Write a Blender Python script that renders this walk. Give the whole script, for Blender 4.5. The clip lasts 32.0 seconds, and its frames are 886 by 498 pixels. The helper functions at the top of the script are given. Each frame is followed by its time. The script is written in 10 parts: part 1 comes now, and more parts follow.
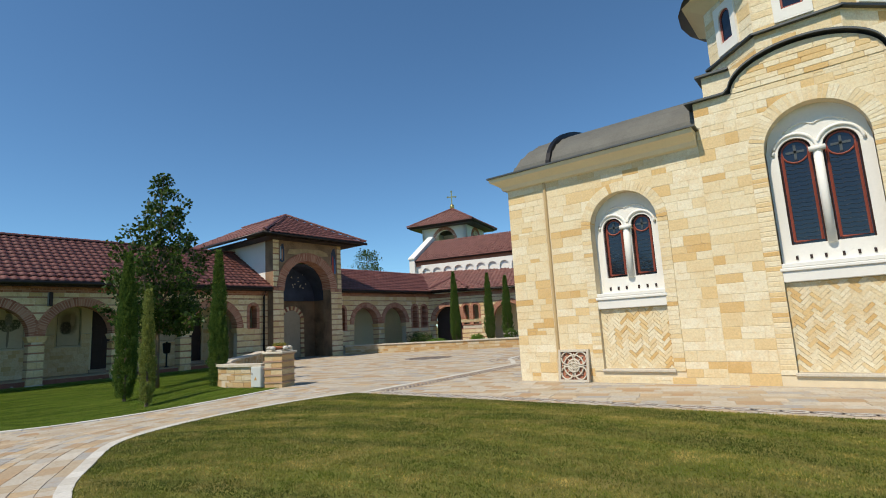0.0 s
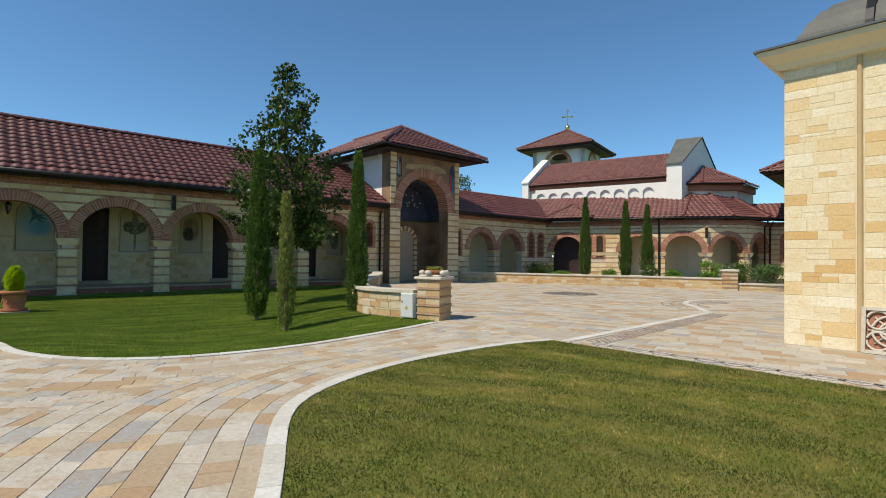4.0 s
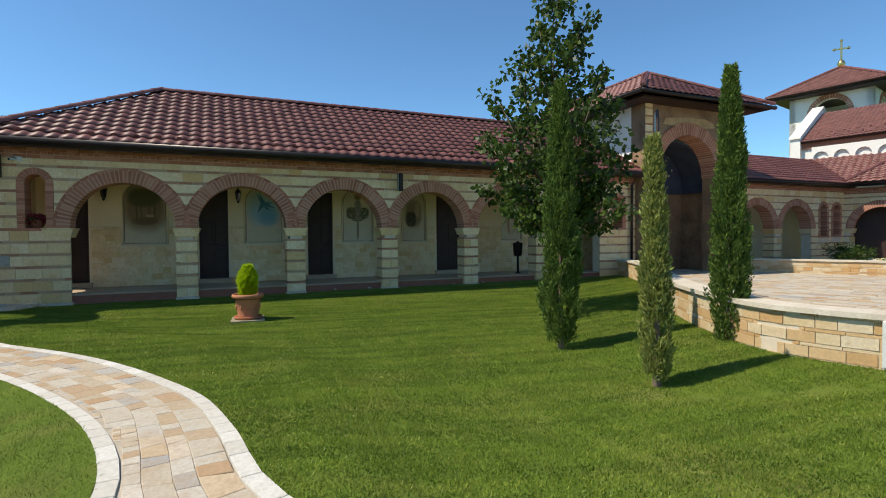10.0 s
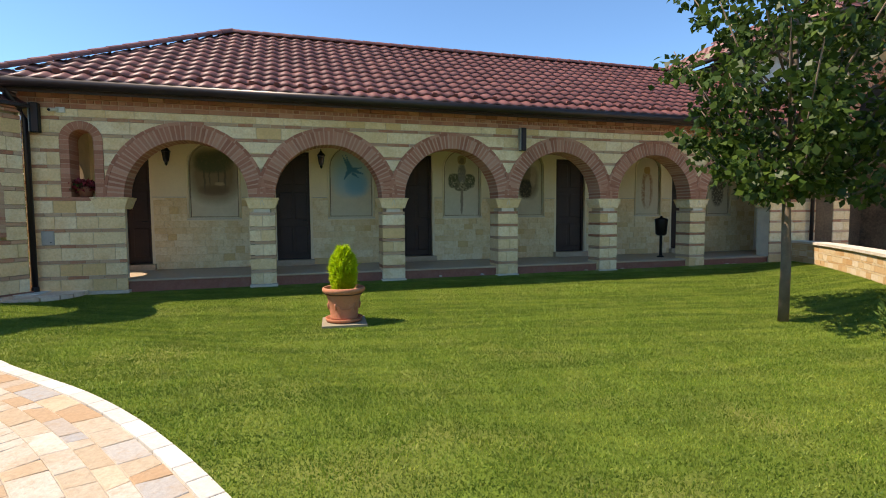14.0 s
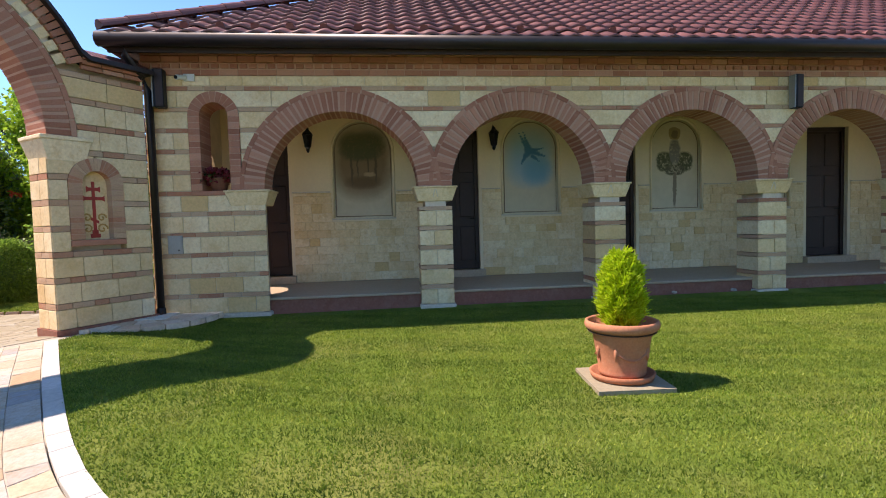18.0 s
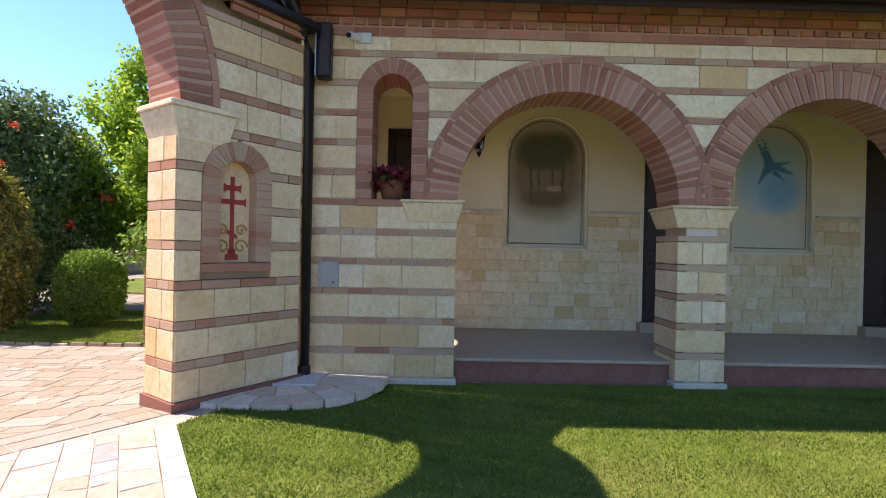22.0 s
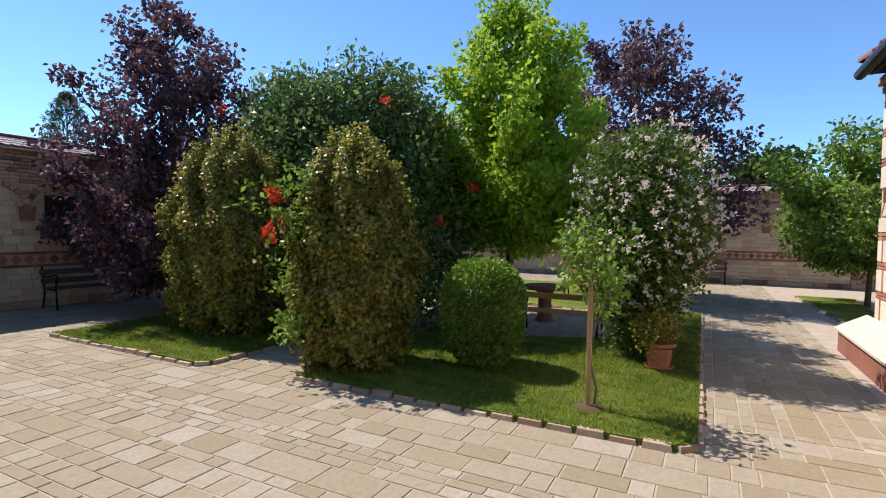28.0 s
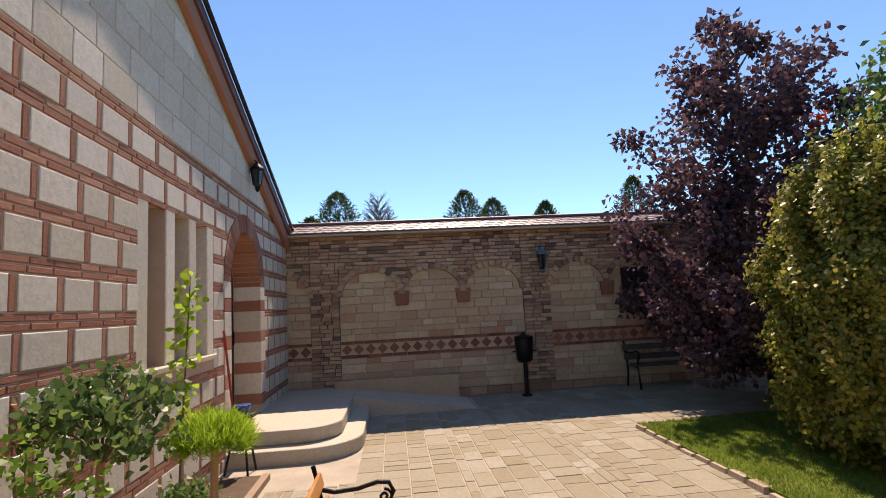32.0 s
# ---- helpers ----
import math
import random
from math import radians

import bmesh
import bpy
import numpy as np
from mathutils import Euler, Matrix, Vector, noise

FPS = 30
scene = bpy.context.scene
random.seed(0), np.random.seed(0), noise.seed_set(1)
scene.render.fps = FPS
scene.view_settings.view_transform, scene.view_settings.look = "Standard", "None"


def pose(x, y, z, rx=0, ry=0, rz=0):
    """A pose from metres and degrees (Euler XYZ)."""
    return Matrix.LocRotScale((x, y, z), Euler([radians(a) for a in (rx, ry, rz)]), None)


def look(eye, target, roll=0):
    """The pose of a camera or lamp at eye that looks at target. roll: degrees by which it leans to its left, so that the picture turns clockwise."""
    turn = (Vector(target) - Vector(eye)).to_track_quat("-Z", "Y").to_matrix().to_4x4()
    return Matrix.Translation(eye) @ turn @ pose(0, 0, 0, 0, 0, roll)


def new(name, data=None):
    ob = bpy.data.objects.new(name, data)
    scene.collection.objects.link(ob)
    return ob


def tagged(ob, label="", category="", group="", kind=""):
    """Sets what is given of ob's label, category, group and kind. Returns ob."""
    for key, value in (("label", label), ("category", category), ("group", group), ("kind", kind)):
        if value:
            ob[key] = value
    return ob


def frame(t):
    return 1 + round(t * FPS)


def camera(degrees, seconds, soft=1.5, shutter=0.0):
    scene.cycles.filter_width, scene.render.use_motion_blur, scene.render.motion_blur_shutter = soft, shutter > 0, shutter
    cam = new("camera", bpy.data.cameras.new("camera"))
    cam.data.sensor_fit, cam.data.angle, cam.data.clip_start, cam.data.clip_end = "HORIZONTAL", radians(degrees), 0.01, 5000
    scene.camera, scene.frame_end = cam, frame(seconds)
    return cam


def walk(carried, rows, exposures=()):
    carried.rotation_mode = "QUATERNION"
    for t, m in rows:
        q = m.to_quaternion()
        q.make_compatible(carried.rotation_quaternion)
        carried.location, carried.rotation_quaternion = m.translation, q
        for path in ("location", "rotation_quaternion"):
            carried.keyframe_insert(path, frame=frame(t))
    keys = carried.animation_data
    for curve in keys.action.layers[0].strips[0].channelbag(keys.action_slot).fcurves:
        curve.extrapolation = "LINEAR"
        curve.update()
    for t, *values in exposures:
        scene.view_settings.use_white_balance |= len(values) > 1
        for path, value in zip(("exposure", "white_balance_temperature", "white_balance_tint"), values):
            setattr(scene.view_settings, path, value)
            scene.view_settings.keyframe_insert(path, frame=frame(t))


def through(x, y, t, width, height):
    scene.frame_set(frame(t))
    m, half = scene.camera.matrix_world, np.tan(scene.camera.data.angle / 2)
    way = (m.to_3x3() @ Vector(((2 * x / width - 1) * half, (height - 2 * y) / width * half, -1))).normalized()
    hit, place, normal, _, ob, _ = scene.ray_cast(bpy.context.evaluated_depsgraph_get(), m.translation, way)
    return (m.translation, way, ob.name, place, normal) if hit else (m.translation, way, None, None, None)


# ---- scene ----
cam = camera(81.4, 32.0, 1.0)
METRES, EYE, TILT, LEAN, TURN = 27.8, 1.28, 0.0, 0.0, 38.3
ROWS = [
    (0.0, 0.0, 0.0, 0.0, 0.48, 8.64, 3.18),
    (0.5, -0.0112, 0.0129, 0.0008, 1.27, 8.32, 2.85),
    (1.0, -0.0217, 0.0271, 0.0007, 2.82, 6.82, 2.1),
    (1.5, -0.0342, 0.0397, -0.0002, 4.8, 4.21, 0.84),
    (2.0, -0.0459, 0.0518, 0.0001, 5.79, 2.61, 0.3),
    (2.5, -0.0561, 0.066, 0.0001, 7.38, 1.5, -0.62),
    (3.0, -0.0686, 0.0785, 0.0, 8.55, 0.91, -1.2),
    (3.5, -0.0791, 0.0904, 0.0006, 8.71, 0.85, -0.99),
    (5.5, -0.1219, 0.143, 0.0025, 12.04, 1.16, 0.31),
    (6.0, -0.1338, 0.1546, 0.0027, 12.45, 1.21, 0.44),
    (6.5, -0.1448, 0.1671, 0.0027, 13.42, 1.57, 1.22),
    (7.0, -0.155, 0.1803, 0.0042, 16.55, 2.3, 0.9),
    (7.5, -0.1672, 0.1916, 0.0051, 17.52, 2.18, 0.47),
    (8.0, -0.1795, 0.2019, 0.0048, 17.76, 1.41, 0.26),
    (8.5, -0.1939, 0.2128, 0.0054, 19.55, -1.22, -0.78),
    (9.0, -0.2119, 0.2195, 0.006, 21.59, -2.55, -0.47),
    (9.5, -0.2272, 0.227, 0.0058, 25.14, -2.55, 0.35),
    (10.0, -0.242, 0.2344, 0.0073, 27.98, -1.26, 0.51),
    (10.5, -0.2578, 0.242, 0.0084, 27.72, -0.33, 0.85),
    (11.0, -0.2728, 0.2523, 0.0084, 26.85, 0.54, 1.42),
    (11.5, -0.2861, 0.2623, 0.0086, 26.82, 0.64, 1.55),
    (12.0, -0.299, 0.2717, 0.0089, 26.84, 0.37, 1.4),
    (12.5, -0.3099, 0.2835, 0.0078, 28.83, -1.0, 0.1),
    (13.0, -0.3226, 0.2932, 0.0062, 31.14, -1.97, -0.59),
    (13.5, -0.3367, 0.3019, 0.0059, 33.03, -2.81, -0.08),
    (15.5, -0.3939, 0.3388, 0.002, 41.72, -6.21, 0.62),
    (16.0, -0.4114, 0.3431, 0.0012, 43.48, -5.95, 0.76),
    (16.5, -0.4287, 0.3466, 0.0, 44.32, -5.35, 1.03),
    (17.0, -0.4465, 0.3491, -0.0006, 45.76, -4.77, 1.04),
    (17.5, -0.4633, 0.3506, -0.0003, 46.07, -3.75, 1.3),
    (18.0, -0.4795, 0.3545, -0.0009, 45.54, -3.07, 1.61),
    (18.5, -0.4946, 0.3566, -0.0014, 45.19, -2.88, 1.48),
    (19.0, -0.5092, 0.3568, -0.0007, 45.03, -2.91, 1.37),
    (19.5, -0.5234, 0.3587, -0.0011, 45.2, -3.12, 1.18),
    (20.0, -0.5378, 0.3596, -0.0008, 46.91, -3.58, 0.43),
    (20.5, -0.5525, 0.3585, -0.0001, 47.33, -3.99, 0.76),
    (21.0, -0.5678, 0.3591, -0.0007, 48.46, -3.03, 1.69),
    (21.5, -0.5832, 0.3598, 0.0005, 49.3, -0.82, 0.46),
    (22.0, -0.5988, 0.3568, 0.0017, 50.88, -0.28, -1.2),
    (22.5, -0.6143, 0.353, 0.0005, 57.18, -1.72, -2.04),
    (23.0, -0.6302, 0.3483, 0.0009, 62.18, -2.88, -1.79),
    (23.5, -0.6454, 0.3427, 0.0018, 63.07, -3.08, -1.43),
    (24.0, -0.6615, 0.3414, 0.0016, 63.43, -2.82, -0.87),
    (24.5, -0.6763, 0.3405, 0.0024, 64.59, -2.05, -0.85),
    (25.0, -0.6908, 0.3397, 0.0033, 65.01, -2.14, -0.63),
    (25.5, -0.7057, 0.3411, 0.0034, 67.46, -2.25, -0.22),
    (27.5, -0.759, 0.3346, 0.0061, 73.72, -2.28, -2.22),
    (28.0, -0.7696, 0.3275, 0.0071, 78.95, -2.03, -0.87),
    (28.5, -0.7796, 0.3222, 0.0075, 83.01, -1.81, 0.54),
    (29.0, -0.7933, 0.3199, 0.0077, 88.46, -0.69, 0.58),
    (29.5, -0.8043, 0.3159, 0.0076, 93.54, 0.63, 0.64),
    (30.0, -0.8153, 0.3112, 0.0077, 96.54, 0.29, 0.75),
    (30.5, -0.8267, 0.3084, 0.0068, 101.72, -0.35, 0.42),
    (31.0, -0.837, 0.3035, 0.0067, 109.59, 0.82, 1.17),
    (31.5, -0.8434, 0.2951, 0.0077, 120.66, 3.17, 2.91),
    (32.0, -0.8483, 0.2908, 0.0084, 136.16, 6.27, 3.04),
]
EXPOSURES = [(0.0, 0.31, 7150, 10), (2.0, 0.36, 7150, 10), (6.0, 0.41, 7150, 9), (9.0, 0.66, 7150, 10), (10.0, 0.66, 7150, 10), (11.0, 1.02, 7750, 13), (12.0, 1.18, 7900, 16), (13.0, 1.18, 7900, 17), (16.0, 1.32, 7300, 23), (19.0, 1.46, 7300, 28), (22.0, 1.61, 6950, 34), (25.0, 1.26, 6850, 27), (27.5, 0.95, 6850, 21), (28.0, 0.92, 6850, 21), (30.0, 0.97, 7050, 28), (32.0, 0.98, 8150, 25)]
walk(cam, [(t, pose(0, 0, EYE, TILT, LEAN, TURN) @ pose(METRES * x, METRES * y, METRES * z, 90 + pitch, roll, yaw)) for t, x, y, z, yaw, pitch, roll in ROWS], EXPOSURES)

# ---- world and sun ----
SUN_WAY = Vector((-0.11, -0.71, 1.0)).normalized()
world = bpy.data.worlds.new("world")
scene.world = world
world.use_nodes = True
wn = world.node_tree
sky = wn.nodes.new("ShaderNodeTexSky")
sky.sky_type, sky.sun_disc = "NISHITA", False
sky.sun_elevation, sky.sun_rotation = math.asin(SUN_WAY.z), math.pi + 0.154
sky.altitude = 1500
sky.air_density, sky.dust_density, sky.ozone_density = 1.0, 0.0, 3.5
tone = wn.nodes.new("ShaderNodeMix")
tone.data_type, tone.blend_type = "RGBA", "MULTIPLY"
tone.inputs[0].default_value = 1.0
tone.inputs[7].default_value = (0.57, 0.85, 0.98, 1.0)
wn.links.new(sky.outputs[0], tone.inputs[6])
wn.links.new(tone.outputs[2], wn.nodes["Background"].inputs[0])
wn.nodes["Background"].inputs[1].default_value = 0.122
sun_data = bpy.data.lights.new("sun", "SUN")
sun_data.energy, sun_data.angle, sun_data.color = 3.4, radians(0.53), (1.0, 0.95, 0.86)
sun = new("sun", sun_data)
sun.matrix_world = look(SUN_WAY * 60, (0, 0, 0))

# ---- materials ----


class Nodes:
    def __init__(self, name):
        self.mat = bpy.data.materials.new(name)
        self.mat.use_nodes = True
        self.tree = self.mat.node_tree
        self.bsdf = self.tree.nodes["Principled BSDF"]

    def add(self, kind, **values):
        n = self.tree.nodes.new(kind)
        for key, value in values.items():
            n.inputs[key.replace("_", " ")].default_value = value
        return n

    def link(self, a, b):
        self.tree.links.new(a, b)

    def math(self, op, a, b=None):
        n = self.tree.nodes.new("ShaderNodeMath")
        n.operation = op
        for i, v in enumerate((a, b)):
            if v is None:
                continue
            if isinstance(v, (int, float)):
                n.inputs[i].default_value = v
            else:
                self.link(v, n.inputs[i])
        return n.outputs[0]

    def noise(self, scale, detail=4.0, rough=0.55, stretch=(1, 1, 1), local=False):
        co = self.tree.nodes.new("ShaderNodeTexCoord") if local else self.tree.nodes.new("ShaderNodeNewGeometry")
        m = self.tree.nodes.new("ShaderNodeMapping")
        m.inputs["Scale"].default_value = stretch
        self.link(co.outputs["Object" if local else "Position"], m.inputs["Vector"])
        n = self.add("ShaderNodeTexNoise", Scale=scale, Detail=detail, Roughness=rough)
        self.link(m.outputs[0], n.inputs["Vector"])
        return n.outputs["Fac"]

    def piece(self):
        """A number from 0 to 1 of each loose piece."""
        a = self.tree.nodes.new("ShaderNodeObjectInfo").outputs["Random"]
        b = self.tree.nodes.new("ShaderNodeNewGeometry").outputs["Random Per Island"]
        return self.math("FRACT", self.math("ADD", a, b))

    def ramp(self, fac, stops):
        r = self.tree.nodes.new("ShaderNodeValToRGB")
        e = r.color_ramp.elements
        while len(e) < len(stops):
            e.new(0.5)
        for el, (p, c) in zip(e, stops):
            el.position, el.color = p, (*c, 1)
        self.link(fac, r.inputs[0])
        return r.outputs[0]

    def mix(self, fac, a, b, kind="MIX"):
        n = self.tree.nodes.new("ShaderNodeMix")
        n.data_type, n.blend_type = "RGBA", kind
        for i, v in ((0, fac), (6, a), (7, b)):
            if isinstance(v, (int, float)):
                n.inputs[i].default_value = v
            elif isinstance(v, tuple):
                n.inputs[i].default_value = (*v, 1)
            else:
                self.link(v, n.inputs[i])
        return n.outputs[2]

    def bump(self, height, strength=0.3, distance=0.01):
        n = self.add("ShaderNodeBump", Strength=strength, Distance=distance)
        self.link(height, n.inputs["Height"])
        self.link(n.outputs[0], self.bsdf.inputs["Normal"])

    def done(self, colour, rough=0.8, metal=0.0, spec=0.4):
        if isinstance(colour, tuple):
            self.bsdf.inputs["Base Color"].default_value = (*colour, 1)
        else:
            self.link(colour, self.bsdf.inputs["Base Color"])
        if isinstance(rough, (int, float)):
            self.bsdf.inputs["Roughness"].default_value = rough
        else:
            self.link(rough, self.bsdf.inputs["Roughness"])
        self.bsdf.inputs["Metallic"].default_value = metal
        self.bsdf.inputs["Specular IOR Level"].default_value = spec
        return self.mat


def stone_mat(name, stops, grain=28.0, vein=(0.78, 0.62, 0.40), vein_amount=0.35, bump=0.5, rough=0.85, spec=0.25):
    """Cut stone: a tone for each piece, broad veins, fine grain and small pits."""
    n = Nodes(name)
    tone = n.ramp(n.piece(), stops)
    cloud = n.noise(3.2, 5, 0.6)
    fine = n.noise(grain, 6, 0.65)
    band = n.ramp(cloud, [(0.48, (0, 0, 0)), (0.72, (1, 1, 1))])
    c = n.mix(n.math("MULTIPLY", band, vein_amount), tone, vein)
    blot = n.ramp(n.noise(13.0, 5, 0.7), [(0.50, (0, 0, 0)), (0.68, (1, 1, 1))])
    c = n.mix(n.math("MULTIPLY", blot, min(0.6, vein_amount * 0.9)), c, vein)
    shade = n.ramp(fine, [(0.25, (0.80, 0.79, 0.78)), (0.75, (1.09, 1.09, 1.08))])
    c = n.mix(1.0, c, shade, "MULTIPLY")
    n.bump(n.math("ADD", fine, n.math("MULTIPLY", cloud, 0.8)), bump, 0.012)
    return n.done(c, rough, 0, spec)


def plain_mat(name, colour, rough=0.7, metal=0.0, spread=0.12, scale=9.0, bump=0.12, spec=0.4):
    """Paint, plaster or metal with mild cloudy wear."""
    n = Nodes(name)
    a = n.noise(scale * 0.25, 4)
    b = n.noise(scale * 4, 5)
    f = n.math("ADD", n.math("MULTIPLY", a, 0.6), n.math("MULTIPLY", b, 0.4))
    lo = tuple(max(0.0, v * (1 - spread)) for v in colour)
    hi = tuple(min(1.0, v * (1 + spread)) for v in colour)
    c = n.ramp(f, [(0.3, lo), (0.7, hi)])
    if bump:
        n.bump(b, bump, 0.004)
    return n.done(c, rough, metal, spec)


def leaf_mat(name, stops, rough=0.5, through=0.25, turf=False):
    n = Nodes(name)
    g = n.tree.nodes.new("ShaderNodeNewGeometry").outputs["Random Per Island"]
    c = n.ramp(g, stops)
    if turf:
        # mowing stripes, dry patches and clumps
        co = n.tree.nodes.new("ShaderNodeNewGeometry")
        mp = n.tree.nodes.new("ShaderNodeMapping")
        mp.vector_type = "TEXTURE"
        mp.inputs["Rotation"].default_value = (0, 0, radians(0 if isinstance(turf, tuple) else turf))
        mp.inputs["Scale"].default_value = (2.6, 0.4, 1)
        n.link(co.outputs["Position"], mp.inputs["Vector"])
        sn = n.add("ShaderNodeTexNoise", Scale=1.5, Detail=3.0, Roughness=0.55)
        n.link(mp.outputs[0], sn.inputs["Vector"])
        if isinstance(turf, tuple):
            # arcs left by the mower round one point
            away = n.tree.nodes.new("ShaderNodeVectorMath")
            away.operation = "DISTANCE"
            away.inputs[1].default_value = turf
            n.link(co.outputs["Position"], away.inputs[0])
            ring = n.tree.nodes.new("ShaderNodeCombineXYZ")
            n.link(n.math("MULTIPLY", away.outputs["Value"], 1.2), ring.inputs[0])
            sp = n.tree.nodes.new("ShaderNodeSeparateXYZ")
            n.link(co.outputs["Position"], sp.inputs[0])
            n.link(n.math("MULTIPLY", sp.outputs[0], 0.22), ring.inputs[1])
            n.link(ring.outputs[0], sn.inputs["Vector"])
        s = sn.outputs["Fac"]
        p = n.noise(2.6, 5, 0.65)
        q = n.noise(11, 3, 0.6)
        dry = 0.85 if isinstance(turf, tuple) else 0.45
        c = n.mix(n.ramp(p, [(0.44, (0, 0, 0)), (0.64, (dry, dry, dry))]), c, stops[-1][1])
        if isinstance(turf, tuple):
            # tufts that stayed green
            c = n.mix(n.ramp(n.noise(1.3, 5, 0.7, (1.0, 1.6, 1.0)), [(0.46, (0, 0, 0)), (0.60, (0.75, 0.75, 0.75))]), c, (0.11, 0.16, 0.022))
        c = n.mix(1.0, c, n.ramp(s, [(0.40, (0.55, 0.62, 0.55)), (0.60, (1.34, 1.24, 1.12))] if isinstance(turf, tuple) else [(0.38, (0.66, 0.71, 0.66)), (0.62, (1.18, 1.13, 1.09))]), "MULTIPLY")
        c = n.mix(1.0, c, n.ramp(q, [(0.3, (0.80, 0.83, 0.78)), (0.7, (1.13, 1.11, 1.05))]), "MULTIPLY")
    n.done(c, rough, 0, 0.22)
    t = n.add("ShaderNodeBsdfTranslucent")
    n.link(n.mix(0.5, c, (0.30, 0.42, 0.05), "SCREEN") if name == "leaf_bright" else c, t.inputs["Color"])
    m = n.tree.nodes.new("ShaderNodeMixShader")
    m.inputs[0].default_value = through
    n.link(n.bsdf.outputs[0], m.inputs[1])
    n.link(t.outputs[0], m.inputs[2])
    n.link(m.outputs[0], n.tree.nodes["Material Output"].inputs["Surface"])
    return n.mat


CREAM = stone_mat("cream_stone", [(0.0, (0.68, 0.46, 0.21)), (0.15, (0.78, 0.59, 0.33)), (0.6, (0.82, 0.66, 0.40)), (1.0, (0.86, 0.72, 0.48))], vein=(0.64, 0.42, 0.18), vein_amount=0.55)
CHURCH = stone_mat("church_stone", [(0.0, (0.66, 0.42, 0.17)), (0.12, (0.74, 0.53, 0.26)), (0.26, (0.78, 0.64, 0.40)), (0.6, (0.80, 0.69, 0.47)), (1.0, (0.85, 0.77, 0.58))], vein=(0.72, 0.52, 0.27), vein_amount=0.5, bump=0.7)
WHITESTONE = stone_mat("white_stone", [(0.0, (0.642, 0.578, 0.460)), (0.5, (0.728, 0.663, 0.546)), (1.0, (0.813, 0.749, 0.631))], vein=(0.642, 0.556, 0.417), vein_amount=0.3, bump=0.25)
PAVE = stone_mat("paving_stone", [(0.0, (0.420, 0.277, 0.160)), (0.18, (0.445, 0.361, 0.252)), (0.4, (0.487, 0.437, 0.353)), (0.7, (0.521, 0.479, 0.403)), (0.86, (0.336, 0.336, 0.328)), (0.92, (0.521, 0.386, 0.235)), (1.0, (0.571, 0.529, 0.454))], vein=(0.403, 0.294, 0.185), vein_amount=0.6, bump=0.6)
PAVE2 = stone_mat("garden_paving_stone", [(0.0, (0.278, 0.236, 0.153)), (0.4, (0.316, 0.278, 0.195)), (0.75, (0.337, 0.303, 0.224)), (1.0, (0.383, 0.352, 0.278))], vein=(0.290, 0.238, 0.162), vein_amount=0.45, bump=0.6)
BRICK = stone_mat("red_brick", [(0.0, (0.33, 0.128, 0.077)), (0.4, (0.41, 0.172, 0.106)), (0.8, (0.48, 0.22, 0.14)), (1.0, (0.54, 0.285, 0.19))], vein=(0.44, 0.225, 0.148), vein_amount=0.3, grain=60)
BANDBRICK = stone_mat("weathered_band_brick", [(0.0, (0.42, 0.175, 0.10)), (0.25, (0.47, 0.22, 0.13)), (0.45, (0.48, 0.29, 0.18)), (0.75, (0.53, 0.34, 0.21)), (1.0, (0.56, 0.39, 0.26))], vein=(0.50, 0.33, 0.21), vein_amount=0.5, grain=60)
OLDBRICK = stone_mat("old_brick", [(0.0, (0.12, 0.09, 0.085)), (0.2, (0.36, 0.22, 0.15)), (0.6, (0.48, 0.32, 0.22)), (1.0, (0.60, 0.45, 0.30))], vein=(0.36, 0.26, 0.18), vein_amount=0.4, grain=60)
OLDSTONE = stone_mat("old_wall_stone", [(0.0, (0.502, 0.288, 0.195)), (0.15, (0.558, 0.409, 0.270)), (0.5, (0.605, 0.474, 0.307)), (0.85, (0.660, 0.539, 0.353)), (1.0, (0.707, 0.595, 0.428))], vein=(0.465, 0.326, 0.223), vein_amount=0.4)
DARKRED = stone_mat("dark_red_stone", [(0.0, (0.20, 0.075, 0.05)), (0.5, (0.27, 0.11, 0.075)), (1.0, (0.33, 0.15, 0.10))], vein=(0.36, 0.20, 0.15), vein_amount=0.35)
TILE = stone_mat("clay_roof_tile", [(0.0, (0.138, 0.047, 0.039)), (0.5, (0.185, 0.065, 0.052)), (1.0, (0.232, 0.086, 0.069))], vein=(0.189, 0.086, 0.077), vein_amount=0.3, grain=40, bump=0.25, rough=0.5, spec=0.5)
MORTAR = plain_mat("grey_mortar", (0.62, 0.53, 0.40), 0.95, spread=0.15, scale=20, bump=0.4)
MORTARW = plain_mat("light_mortar", (0.72, 0.60, 0.41), 0.95, spread=0.12, scale=20, bump=0.4)
PINKMORTAR = plain_mat("pink_mortar", (0.50, 0.30, 0.21), 0.95, spread=0.12, scale=20, bump=0.4)
DARKMORTAR = plain_mat("dirty_mortar", (0.52, 0.40, 0.28), 0.95, spread=0.2, scale=20, bump=0.4)
JOINT = plain_mat("paving_joint", (0.40, 0.345, 0.27), 0.95, spread=0.2, scale=14, bump=0.4)
PLASTER = plain_mat("cream_plaster", (0.76, 0.64, 0.43), 0.9, spread=0.06, scale=6, bump=0.15)
WHITE = plain_mat("white_render", (0.78, 0.76, 0.70), 0.9, spread=0.05, scale=6, bump=0.12)
CURB = stone_mat("white_kerb_stone", [(0.0, (0.540, 0.513, 0.450)), (1.0, (0.666, 0.648, 0.594))], vein=(0.495, 0.450, 0.378), vein_amount=0.3)
CAPSTONE = stone_mat("coping_stone", [(0.0, (0.56, 0.50, 0.40)), (1.0, (0.66, 0.60, 0.50))], vein=(0.52, 0.44, 0.33), vein_amount=0.3)
